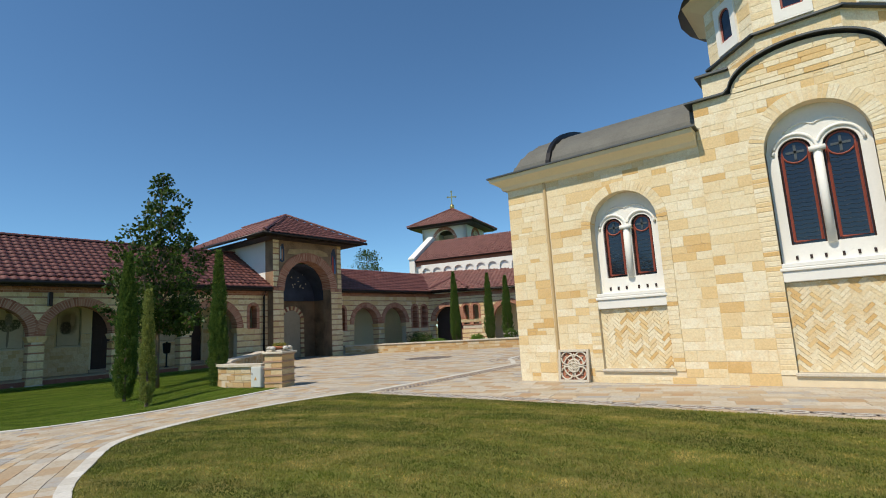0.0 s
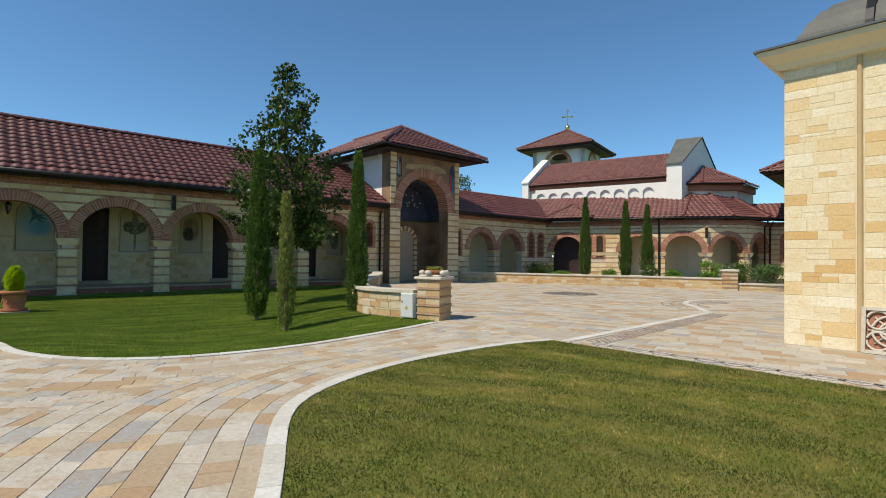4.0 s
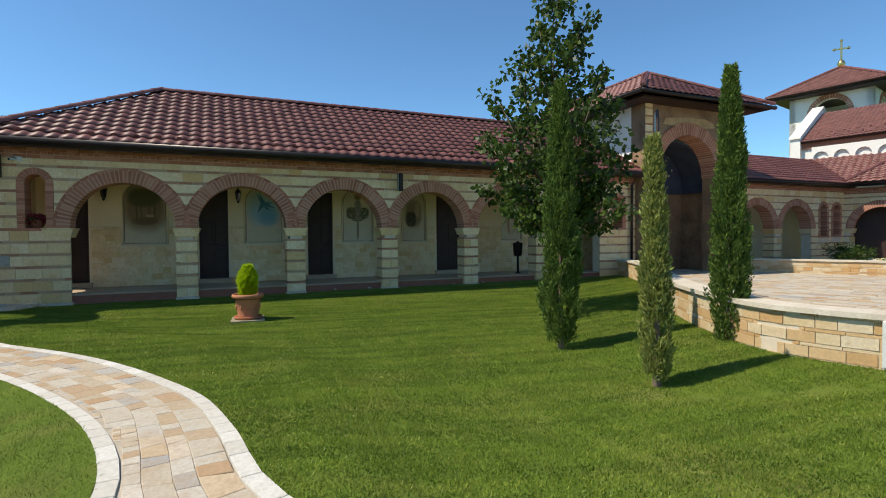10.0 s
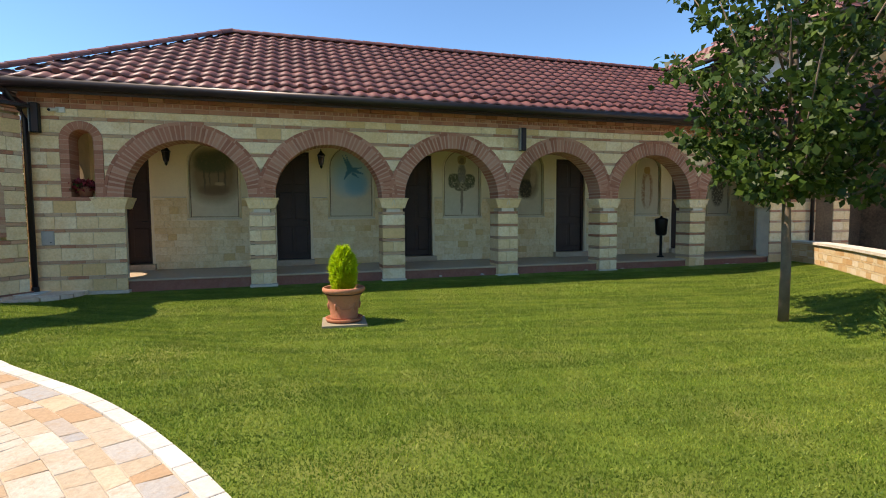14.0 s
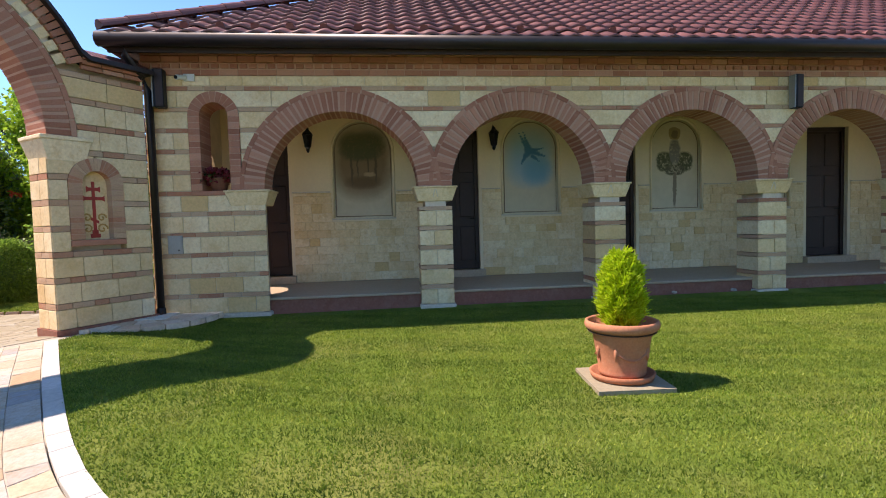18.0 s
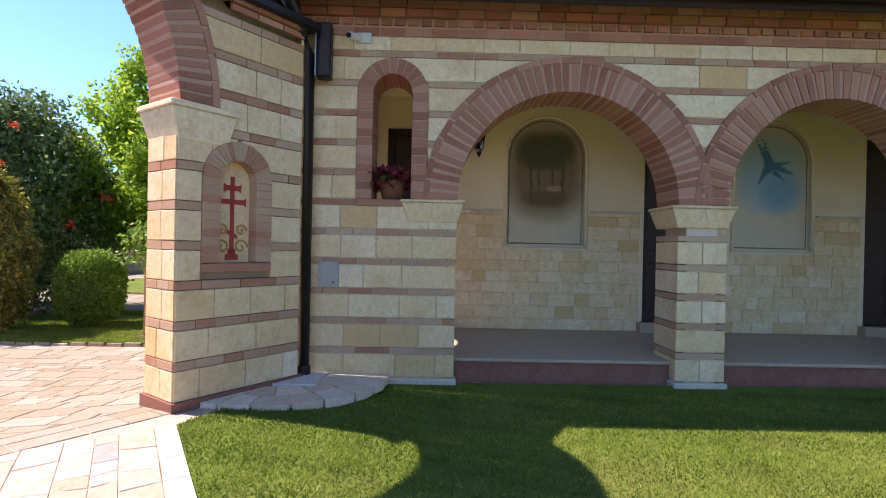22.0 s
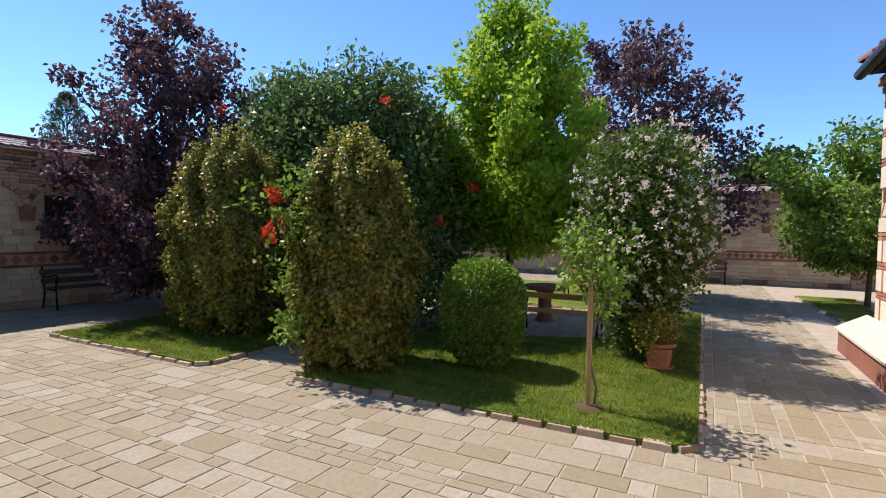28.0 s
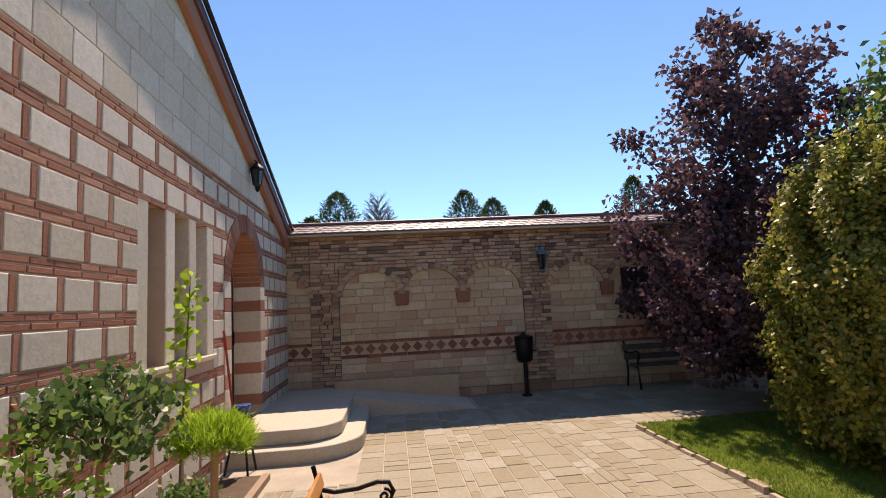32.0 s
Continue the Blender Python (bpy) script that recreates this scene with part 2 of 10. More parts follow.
SLAB = stone_mat("porch_slab", [(0.0, (0.444, 0.348, 0.240)), (1.0, (0.540, 0.432, 0.312))], vein=(0.384, 0.300, 0.204), vein_amount=0.4, rough=0.55, bump=0.1)
DARKWOOD = plain_mat("dark_stained_wood", (0.034, 0.017, 0.013), 0.55, spread=0.3, scale=12)
GUTTER = plain_mat("dark_brown_metal", (0.035, 0.028, 0.026), 0.4, 0.6, spread=0.2, bump=0.03)
IRON = plain_mat("black_iron", (0.018, 0.018, 0.02), 0.45, 0.7, spread=0.2, bump=0.05)
VERDI = plain_mat("blue_grey_metal", (0.10, 0.17, 0.20), 0.5, 0.3, spread=0.25, bump=0.05)
TANPIPE = plain_mat("tan_pipe_paint", (0.52, 0.37, 0.19), 0.6, spread=0.1)
ROOFLEAD = plain_mat("weathered_roof_sheet", (0.125, 0.122, 0.105), 0.7, 0.1, spread=0.25, scale=7, bump=0.08)
LEAD = plain_mat("grey_roof_metal", (0.10, 0.105, 0.10), 0.45, 0.7, spread=0.2, bump=0.05)
TERRA = stone_mat("terracotta", [(0.0, (0.44, 0.165, 0.085)), (1.0, (0.48, 0.19, 0.10))], vein=(0.50, 0.26, 0.16), vein_amount=0.4, grain=50, bump=0.15)
BENCHWOOD = plain_mat("varnished_orange_wood", (0.56, 0.25, 0.07), 0.4, spread=0.2, scale=14, bump=0.06)
BARKM = plain_mat("bark", (0.16, 0.12, 0.085), 0.9, spread=0.35, scale=22, bump=0.6)
STAKE = plain_mat("pale_stake_wood", (0.40, 0.26, 0.12), 0.7, spread=0.2, scale=16)
SOIL = plain_mat("soil", (0.10, 0.065, 0.04), 0.95, spread=0.35, scale=25, bump=0.6)
METALGREY = plain_mat("light_grey_enamel", (0.58, 0.60, 0.58), 0.45, spread=0.05)
REDPAINT = plain_mat("red_mosaic", (0.42, 0.045, 0.03), 0.6, spread=0.25, scale=30)
OCHRE = plain_mat("ochre_paint", (0.50, 0.28, 0.08), 0.7, spread=0.2)
FRAMERED = plain_mat("red_window_frame", (0.30, 0.07, 0.045), 0.45, spread=0.1)
GOLD = plain_mat("gilt_metal", (0.70, 0.48, 0.18), 0.3, 1.0, spread=0.1, bump=0.02)
MURALBLUE = plain_mat("dark_blue_fresco", (0.045, 0.055, 0.085), 0.85, spread=0.4, scale=8)
FRESCO = plain_mat("brown_fresco", (0.25, 0.155, 0.09), 0.85, spread=0.6, scale=5)


def glass_mat():
    n = Nodes("dark_window_glass")
    w = n.noise(9, 3)
    n.bump(w, 0.15, 0.01)
    return n.done((0.012, 0.016, 0.024), 0.06, 0, 0.7)


GLASS = glass_mat()


def lawn_mat(name, a, b, dry):
    n = Nodes(name)
    f = n.noise(38, 6, 0.7)
    p = n.noise(0.9, 4, 0.6)
    s = n.noise(1.7, 3, 0.5, (0.25, 2.4, 1))
    c = n.ramp(f, [(0.3, a), (0.7, b)])
    c = n.mix(n.ramp(p, [(0.48, (0, 0, 0)), (0.72, (0.8, 0.8, 0.8))]), c, dry)
    c = n.mix(1.0, c, n.ramp(s, [(0.35, (0.84, 0.84, 0.84)), (0.65, (1.1, 1.1, 1.1))]), "MULTIPLY")
    n.bump(f, 0.9, 0.03)
    return n.done(c, 0.9, 0, 0.15)


LAWN = lawn_mat("lawn_turf", (0.091, 0.146, 0.017), (0.146, 0.207, 0.027), (0.212, 0.220, 0.055))
DRYLAWN = lawn_mat("dry_lawn_turf", (0.128, 0.148, 0.028), (0.192, 0.196, 0.044), (0.272, 0.216, 0.072))
BLADE = leaf_mat("grass_blade", [(0.0, (0.092, 0.172, 0.020)), (0.6, (0.178, 0.276, 0.034)), (1.0, (0.310, 0.360, 0.076))], 0.5, 0.4, 80)
DRYBLADE = leaf_mat("dry_grass_blade", [(0.0, (0.112, 0.150, 0.026)), (0.6, (0.205, 0.218, 0.046)), (1.0, (0.450, 0.360, 0.138))], 0.6, 0.4, (-3.0, -3.5, 0.0))
CYPRESS = leaf_mat("leaf_cypress", [(0.0, (0.054, 0.102, 0.022)), (0.6, (0.096, 0.168, 0.034)), (1.0, (0.204, 0.288, 0.054))], 0.75, 0.30)
CYPRESS2 = leaf_mat("leaf_young_cypress", [(0.0, (0.17, 0.21, 0.055)), (0.6, (0.28, 0.32, 0.085)), (1.0, (0.44, 0.46, 0.14))], 0.75, 0.4)
MAPLE = leaf_mat("leaf_dark", [(0.0, (0.028, 0.056, 0.013)), (0.6, (0.051, 0.096, 0.018)), (1.0, (0.101, 0.158, 0.028))], 0.4, 0.40)
BRIGHT = leaf_mat("leaf_bright", [(0.0, (0.149, 0.283, 0.018)), (0.6, (0.238, 0.416, 0.026)), (1.0, (0.356, 0.535, 0.045))], 0.5, 0.50)
LIME = leaf_mat("leaf_lime", [(0.0, (0.34, 0.50, 0.012)), (0.6, (0.46, 0.62, 0.02)), (1.0, (0.60, 0.72, 0.05))], 0.5, 0.45)
PURPLE = leaf_mat("leaf_purple", [(0.0, (0.073, 0.045, 0.065)), (0.6, (0.130, 0.071, 0.089)), (1.0, (0.251, 0.134, 0.126))], 0.6, 0.35)
HEDGE = leaf_mat("leaf_hedge", [(0.0, (0.082, 0.131, 0.026)), (0.3, (0.194, 0.230, 0.041)), (0.7, (0.372, 0.342, 0.068)), (0.88, (0.462, 0.386, 0.089)), (1.0, (0.312, 0.186, 0.082))], 0.42, 0.42)
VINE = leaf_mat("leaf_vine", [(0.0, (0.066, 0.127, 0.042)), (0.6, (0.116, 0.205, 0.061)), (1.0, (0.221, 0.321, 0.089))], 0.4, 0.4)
NEWLEAF = leaf_mat("leaf_young", [(0.0, (0.22, 0.30, 0.04)), (0.6, (0.36, 0.40, 0.06)), (1.0, (0.48, 0.46, 0.09))], 0.5, 0.45)
GARDENLEAF = leaf_mat("leaf_garden_tree", [(0.0, (0.093, 0.173, 0.027)), (0.6, (0.158, 0.277, 0.039)), (1.0, (0.300, 0.450, 0.063))], 0.45, 0.35)
SHRUBLEAF = leaf_mat("leaf_flowering_shrub", [(0.0, (0.07, 0.125, 0.026)), (0.6, (0.115, 0.195, 0.038)), (1.0, (0.21, 0.31, 0.065))], 0.45, 0.35)
BOX = leaf_mat("leaf_box", [(0.0, (0.113, 0.212, 0.030)), (0.6, (0.175, 0.312, 0.046)), (1.0, (0.300, 0.474, 0.074))], 0.45, 0.35)
FLOWERRED = leaf_mat("petal_red", [(0.0, (0.60, 0.06, 0.02)), (1.0, (0.75, 0.13, 0.05))], 0.5, 0.3)
FLOWERPINK = leaf_mat("petal_pink", [(0.0, (0.62, 0.28, 0.34)), (1.0, (0.80, 0.60, 0.62))], 0.5, 0.3)
FLOWERWHITE = leaf_mat("petal_white", [(0.0, (0.74, 0.63, 0.59)), (1.0, (0.86, 0.79, 0.74))], 0.5, 0.3)
DARKFLOWER = leaf_mat("petal_dark_red", [(0.0, (0.12, 0.015, 0.02)), (1.0, (0.30, 0.03, 0.04))], 0.5, 0.2)
PINE = leaf_mat("leaf_pine", [(0.0, (0.039, 0.072, 0.026)), (1.0, (0.078, 0.130, 0.046))], 0.6, 0.30)

# ---- mesh helpers ----
rng = np.random.default_rng(7)


class Geo:
    """Vertices and faces gathered for one mesh."""

    def __init__(self):
        self.v, self.f = [], []

    def add(self, verts, faces):
        k = len(self.v)
        self.v.extend(verts)
        self.f.extend([tuple(i + k for i in f) for f in faces])
        return self

    def box(self, x0, x1, y0, y1, z0, z1):
        return self.add([(x0, y0, z0), (x1, y0, z0), (x1, y1, z0), (x0, y1, z0), (x0, y0, z1), (x1, y0, z1), (x1, y1, z1), (x0, y1, z1)],
                        [(0, 3, 2, 1), (4, 5, 6, 7), (0, 1, 5, 4), (1, 2, 6, 5), (2, 3, 7, 6), (3, 0, 4, 7)])

    def block(self, front, back):
        """A prism between two outlines of the same number of points (front listed so that it faces out)."""
        n = len(front)
        return self.add(list(front) + list(back), [tuple(range(n)), tuple(range(2 * n - 1, n - 1, -1))] + [(i, i + n, (i + 1) % n + n, (i + 1) % n) for i in range(n)])

    def prism(self, outline, z0, z1):
        """A flat outline (counter-clockwise) raised from z0 to z1."""
        return self.block([(x, y, z1) for x, y in outline], [(x, y, z0) for x, y in outline])

    def ring(self, cx, cy, profile, n=24, cap=True):
        """A turned shape from (radius, z) pairs."""
        k = len(self.v)
        for r, z in profile:
            for i in range(n):
                a = 2 * math.pi * i / n
                self.v.append((cx + r * math.cos(a), cy + r * math.sin(a), z))
        for j in range(len(profile) - 1):
            for i in range(n):
                i2 = (i + 1) % n
                self.f.append((k + j * n + i, k + j * n + i2, k + (j + 1) * n + i2, k + (j + 1) * n + i))
        if cap:
            self.f.append(tuple(k + (len(profile) - 1) * n + i for i in range(n)))
            self.f.append(tuple(k + n - 1 - i for i in range(n)))
        return self

    def tube(self, points, r, n=8, r1=None):
        """A round bar along points."""
        pts = [Vector(p) for p in points]
        k = len(self.v)
        m = len(pts)
        for j, p in enumerate(pts):
            d = (pts[min(j + 1, m - 1)] - pts[max(j - 1, 0)]).normalized()
            a = d.cross(Vector((0, 0, 1)) if abs(d.z) < 0.95 else Vector((1, 0, 0))).normalized()
            b = d.cross(a)
            rr = r if r1 is None else r + (r1 - r) * j / max(1, m - 1)
            for i in range(n):
                t = 2 * math.pi * i / n
                self.v.append(tuple(p + a * (rr * math.cos(t)) + b * (rr * math.sin(t))))
        for j in range(m - 1):
            for i in range(n):
                i2 = (i + 1) % n
                self.f.append((k + j * n + i, k + j * n + i2, k + (j + 1) * n + i2, k + (j + 1) * n + i))
        self.f.append(tuple(k + n - 1 - i for i in range(n)))
        self.f.append(tuple(k + (m - 1) * n + i for i in range(n)))
        return self

    def weld(self):
        """Join corners that coincide."""
        seen, to, v = {}, [], []
        for p in self.v:
            k = tuple(round(c, 4) for c in p)
            if k not in seen:
                seen[k] = len(v)
                v.append(p)
            to.append(seen[k])
        self.v = v
        self.f = [g for g in (tuple(dict.fromkeys(to[i] for i in f)) for f in self.f) if len(g) > 2]
        return self

    def turned(self, m):
        self.v = [tuple(m @ Vector(p)) for p in self.v]
        return self

    def mesh(self, name, mat, smooth=False):
        me = bpy.data.meshes.new(name)
        me.from_pydata(self.v, [], self.f)
        me.materials.append(mat)
        if smooth:
            me.polygons.foreach_set("use_smooth", [True] * len(me.polygons))
        me.update()
        return me


def part(name, geo, mat, parent=None, label="", smooth=False):
    """One mesh object, under a thing where one is given."""
    ob = new(name, geo.mesh(name, mat, smooth))
    if parent is not None:
        ob.parent = parent
    if label:
        ob["label"] = label
    return ob


def thing(name, label, category, group="", kind="", at=(0, 0, 0)):
    """An empty that carries the parts of one thing."""
    ob = new(name)
    ob.location = at
    ob.empty_display_size = 0.1
    return tagged(ob, label, category, group, kind)


def solid(name, geo, mat, label, category, group="", kind="", smooth=False):
    return tagged(part(name, geo, mat, None, "", smooth), label, category, group, kind)


def bevel(ob, width=0.01, segments=1):
    m = ob.modifiers.new("bevel", "BEVEL")
    m.width, m.segments, m.limit_method, m.angle_limit = width, segments, "ANGLE", radians(40)
    return ob


def arch_curve(c, r, zs, n=20):
    return [(c - r * math.cos(math.pi * i / n), zs + r * math.sin(math.pi * i / n)) for i in range(n + 1)]


def arch_wall(geo, u0, u1, z0, z1, thick, openings, m, seg=20):
    """A wall in its own (u, depth, z) space, with openings (centre, half width, foot, spring, radius; radius 0: flat head), placed by m. Depth runs from 0 at the face to -thick."""
    g = Geo()

    def quad(ua, ub, za, zb, zc, zd):
        # columns ua (za to zb) and ub (zc to zd)
        f = [(ua, 0, za), (ub, 0, zc), (ub, 0, zd), (ua, 0, zb)]
        g.block(f, [(x, thick, z) for x, _, z in f])

    u = u0
    for c, h, foot, spring, r in sorted(openings):
        if c - h > u + 1e-4:
            quad(u, c - h, z0, z1, z0, z1)
        if foot > z0 + 1e-4:
            quad(c - h, c + h, z0, foot, z0, foot)
        if r > 0:
            rise = r / h
            pts = [(c - h * math.cos(math.pi * i / seg), spring + r * math.sin(math.pi * i / seg)) for i in range(seg + 1)]
            for (ua, za), (ub, zb) in zip(pts, pts[1:]):
                quad(ua, ub, za, z1, zb, z1)
        elif spring < z1:
            quad(c - h, c + h, spring, z1, spring, z1)
        u = c + h
    if u1 > u + 1e-4:
        quad(u, u1, z0, z1, z0, z1)
    g.turned(m).weld()
    geo.add(g.v, g.f)
    return geo


# one shared stone block, 1 x 1 x 1, with worn edges: u and z from 0 to 1, depth from 0 (face) to 1
def unit_block(name, mat, rim, b=0.025):
    g = Geo()
    f0 = [(0.0, rim, 0.0), (1.0, rim, 0.0), (1.0, rim, 1.0), (0.0, rim, 1.0)]
    f1 = [(b * 0.6, 0.0, b), (1 - b * 0.6, 0.0, b), (1 - b * 0.6, 0.0, 1 - b), (b * 0.6, 0.0, 1 - b)]
    bk = [(x, 1.0, z) for x, _, z in f0]
    g.add(f1 + f0 + bk, [(0, 1, 2, 3), (4, 5, 1, 0), (5, 6, 2, 1), (6, 7, 3, 2), (7, 4, 0, 3), (8, 9, 5, 4), (9, 10, 6, 5), (10, 11, 7, 6), (11, 8, 4, 7)])
    return g.mesh(name, mat)


BLOCKS = {}


def shared_block(name, mat, depth):
    rim = round(min(0.3, 0.004 / depth), 2)
    key = (name, mat.name, rim)
    if key not in BLOCKS:
        BLOCKS[key] = unit_block(name, mat, rim)
    return BLOCKS[key]


class Masonry:
    """Pieces of one wall: those inside the near stretch become parts of their own, the rest one joined part."""

    def __init__(self, parent, m, near=None, limit=300):
        self.parent, self.m, self.near, self.limit = parent, m, near, limit
        self.rest = {}
        self.count = {}
        self.queue = []

    def piece(self, name, mat, ub0, ub1, ut0, ut1, z0, z1, proud, deep=0.02):
        if ub1 - ub0 < 0.015 and ut1 - ut0 < 0.015:
            return
        straight = abs(ub0 - ut0) < 0.004 and abs(ub1 - ut1) < 0.004
        n = self.count.get(name, 0)
        if straight and self.near and self.near[0] < (ub0 + ub1) / 2 < self.near[1] and n < self.limit:
            self.count[name] = n + 1
            self.queue.append((name, mat, (ub0, -proud, z0), (ub1 - ub0, proud + deep, z1 - z0)))
            return
        g = self.rest.setdefault((name, mat.name), (Geo(), mat))[0]
        e = 0.006
        fr = [(ub0 + e, -proud, z0 + e), (ub1 - e, -proud, z0 + e), (ut1 - e, -proud, z1 - e), (ut0 + e, -proud, z1 - e)]
        md = [(ub0, -proud + 0.006, z0), (ub1, -proud + 0.006, z0), (ut1, -proud + 0.006, z1), (ut0, -proud + 0.006, z1)]
        bk = [(x, deep, z) for x, _, z in md]
        k = len(g.v)
        g.v.extend(fr + md + bk)
        for a in range(4):
            b = (a + 1) % 4
            g.f.append((k + 4 + a, k + 4 + b, k + b, k + a))
            g.f.append((k + 8 + a, k + 8 + b, k + 4 + b, k + 4 + a))
        g.f.append((k, k + 1, k + 2, k + 3))

    def wedge(self, name, mat, c, zs, r0, r1, a0, a1, proud, deep=0.02, sq=1.0):
        g = self.rest.setdefault((name, mat.name), (Geo(), mat))[0]
        p = [(c - r * math.cos(a), zs + r * sq * math.sin(a)) for r, a in ((r0, a0), (r1, a0), (r1, a1), (r0, a1))]
        g.block([(u, -proud, z) for u, z in p], [(u, deep, z) for u, z in p])

    def finish(self):
        for (name, _), (g, mat) in self.rest.items():
            g.turned(self.m)
            ob = part(name, g, mat, self.parent)
            ob["kind"] = "stuff"
        for name, mat, at, size in self.queue:
            ob = new(name, shared_block(name, mat, size[1]))
            ob.parent = self.parent
            ob.matrix_basis = self.m @ Matrix.Translation(at) @ Matrix.Diagonal((*size, 1))


def free_spans(u0, u1, blocks):
    """What is left of u0..u1 (given at foot and head of a course) once the blocks (foot pair, head pair) are taken out."""
    spans, ub, ut = [], u0, u0
    for (b0, t0), (b1, t1) in sorted(blocks):
        if b0 >= u1 or b1 <= u0:
            continue
        if b0 > ub or t0 > ut:
            spans.append((ub, b0, ut, t0))
        ub, ut = max(ub, b1), max(ut, t1)
    spans.append((ub, u1, ut, u1))
    return [s for s in spans if s[1] - s[0] > 0.01 or s[3] - s[2] > 0.01]


def course(ma, name, mat, u0, u1, z0, z1, blocks, length, vary, joint, proud, jitter=0.002, deep=0.02):
    for ub0, ub1, ut0, ut1 in free_spans(u0, u1, blocks):
        u = ub0 if ub1 - ub0 > 0 else ut0
        end = max(ub1, ut1)
        first = True
        while u < end - 0.01:
            w = length * (1 + vary * (rng.random() * 2 - 1))
            stop = min(u + w, end)
            if end - stop < length * 0.35:
                stop = end
            a_b, a_t = (ub0, ut0) if first else (u, u)
            b_b, b_t = (ub1, ut1) if stop == end else (stop, stop)
            ma.piece(name, mat, a_b + joint / 2, max(a_b + joint / 2, b_b - joint / 2), a_t + joint / 2, max(a_t + joint / 2, b_t - joint / 2), z0 + joint / 2, z1 - joint / 2, proud + rng.random() * jitter, deep)
            first = False
            u = stop


def hole(c, h, foot, spring, r, za, zb):
    """What an arched opening (with its ring) takes out of a course from za to zb."""
    if zb <= foot or za >= spring + r or r > 0 and zb > spring + r and spring + r - za < 0.17:
        return None

    def half(z):
        if z <= spring:
            return h
        d = (z - spring) / max(r, 1e-6)
        return h * math.sqrt(max(0.0, 1 - d * d)) if r > 0 else 0.0

    a, b = half(max(za, foot)), half(zb)
    if a <= 0 and b <= 0:
        return None
    return ((c - a, c - b), (c + a, c + b))


def striped(ma, u0, u1, z0, z1, holes, stone=CREAM, stone_h=0.235, brick_h=0.068, stone_w=0.46, first_brick=False, brick=BANDBRICK, proud=0.009):
    """Courses of cut stone between single courses of thin brick."""
    z, is_brick = z0, first_brick
    while z < z1 - 0.02:
        h = brick_h if is_brick else stone_h
        zb = min(z + h, z1)
        bl = [x for x in (hole(*o, z, zb) for o in holes) if x]
        if is_brick:
            course(ma, "brick", brick, u0, u1, z, zb, bl, 0.30, 0.3, 0.008, proud)
        else:
            course(ma, "stone", stone, u0, u1, z, zb, bl, stone_w, 0.28, 0.006, proud)
        z, is_brick = zb, not is_brick


def brick_ring(ma, c, zs, r0, r1, foot=None, n=44, mat=BRICK, proud=0.022, deep=0.2, course_h=0.085, sq=1.0, bed=None, fill=None):
    """Voussoirs round an arch, and, where foot is given, bricks down both its sides."""
    step = math.pi / n
    gap = 0.17 if bed else 0.07
    shift = 0.004 * rng.random()
    for i in range(n):
        ma.wedge("voussoir", mat, c, zs, r0, r1, i * step + step * gap * (0.5 + rng.random()), (i + 1) * step - step * gap * (0.5 + rng.random()), proud + rng.random() * 0.005, deep - 0.003 * rng.random(), sq)
    if fill:
        for i in range(24):
            ma.wedge("mortar_bed", fill, c, zs, r0 + 0.003, r1 - 0.002, i * math.pi / 24, (i + 1) * math.pi / 24, proud - 0.003, deep - 0.004, sq)
    if bed:
        for i in range(24):
            ma.wedge("mortar_bed", bed, c, zs, r0 + 0.004, r1 + 0.062, i * math.pi / 24, (i + 1) * math.pi / 24, proud - 0.008 + shift, deep - 0.004 - shift, sq)
        k = max(8, int(math.pi * r1 / 0.21))
        for i in range(k):
            ma.wedge("voussoir", mat, c, zs, r1 + 0.004, r1 + 0.066, (i + 0.06) * math.pi / k, (i + 0.94) * math.pi / k, proud + 0.002 + 0.005 * rng.random(), 0.02, sq)
    if foot is not None:
        if fill:
            for s in (-1, 1):
                a, b = sorted((c + s * (r0 + 0.003), c + s * (r1 - 0.002)))
                ma.piece("mortar_bed", fill, a, b, a, b, foot, zs, proud - 0.003, deep - 0.004)
        k = max(1, int((zs - foot) / course_h))
        h = (zs - foot) / k
        for i in range(k):
            for s in (-1, 1):
                a, b = sorted((c + s * r0, c + s * r1))
                ma.piece("brick", mat, a, b, a, b, foot + i * h + 0.005, foot + (i + 1) * h - 0.005, proud + rng.random() * 0.003, deep)

# ---- ground ----
from mathutils.geometry import delaunay_2d_cdt


def smooth_step(t):
    t = min(1.0, max(0.0, t))
    return t * t * (3 - 2 * t)


def path_dip(x, y):
    """The path sags a little along the lawn, halfway to the gate arch."""
    ease = lambda t: np.clip(t, 0, 1) ** 2 * (3 - 2 * np.clip(t, 0, 1))
    return -0.14 * ease((-13.2 - x) / 2.6) * ease((x + 21.6) / 2.4) * ease((4.0 - y) / 2.4)


def ground_z(x, y):
    """The court lies at 0; beyond the gate arch the garden court lies a little lower."""
    d = (x + 23.3) * -0.62 + (y + 4.6) * -0.78
    return -0.24 * smooth_step((d + 0.6) / 3.4) + float(path_dip(x, y))


def spline(points, step=0.15):
    """A smooth line through points, at even steps."""
    p = [Vector((*q, 0)) for q in points]
    out = []
    for i in range(len(p) - 1):
        a, b, c, d = p[max(i - 1, 0)], p[i], p[i + 1], p[min(i + 2, len(p) - 1)]
        n = max(2, int((c - b).length / step))
        for k in range(n):
            t = k / n
            out.append(0.5 * ((2 * b) + (c - a) * t + (2 * a - 5 * b + 4 * c - d) * t * t + (3 * b - a - 3 * c + d) * t ** 3))
    out.append(p[-1])
    return [(v.x, v.y) for v in out]


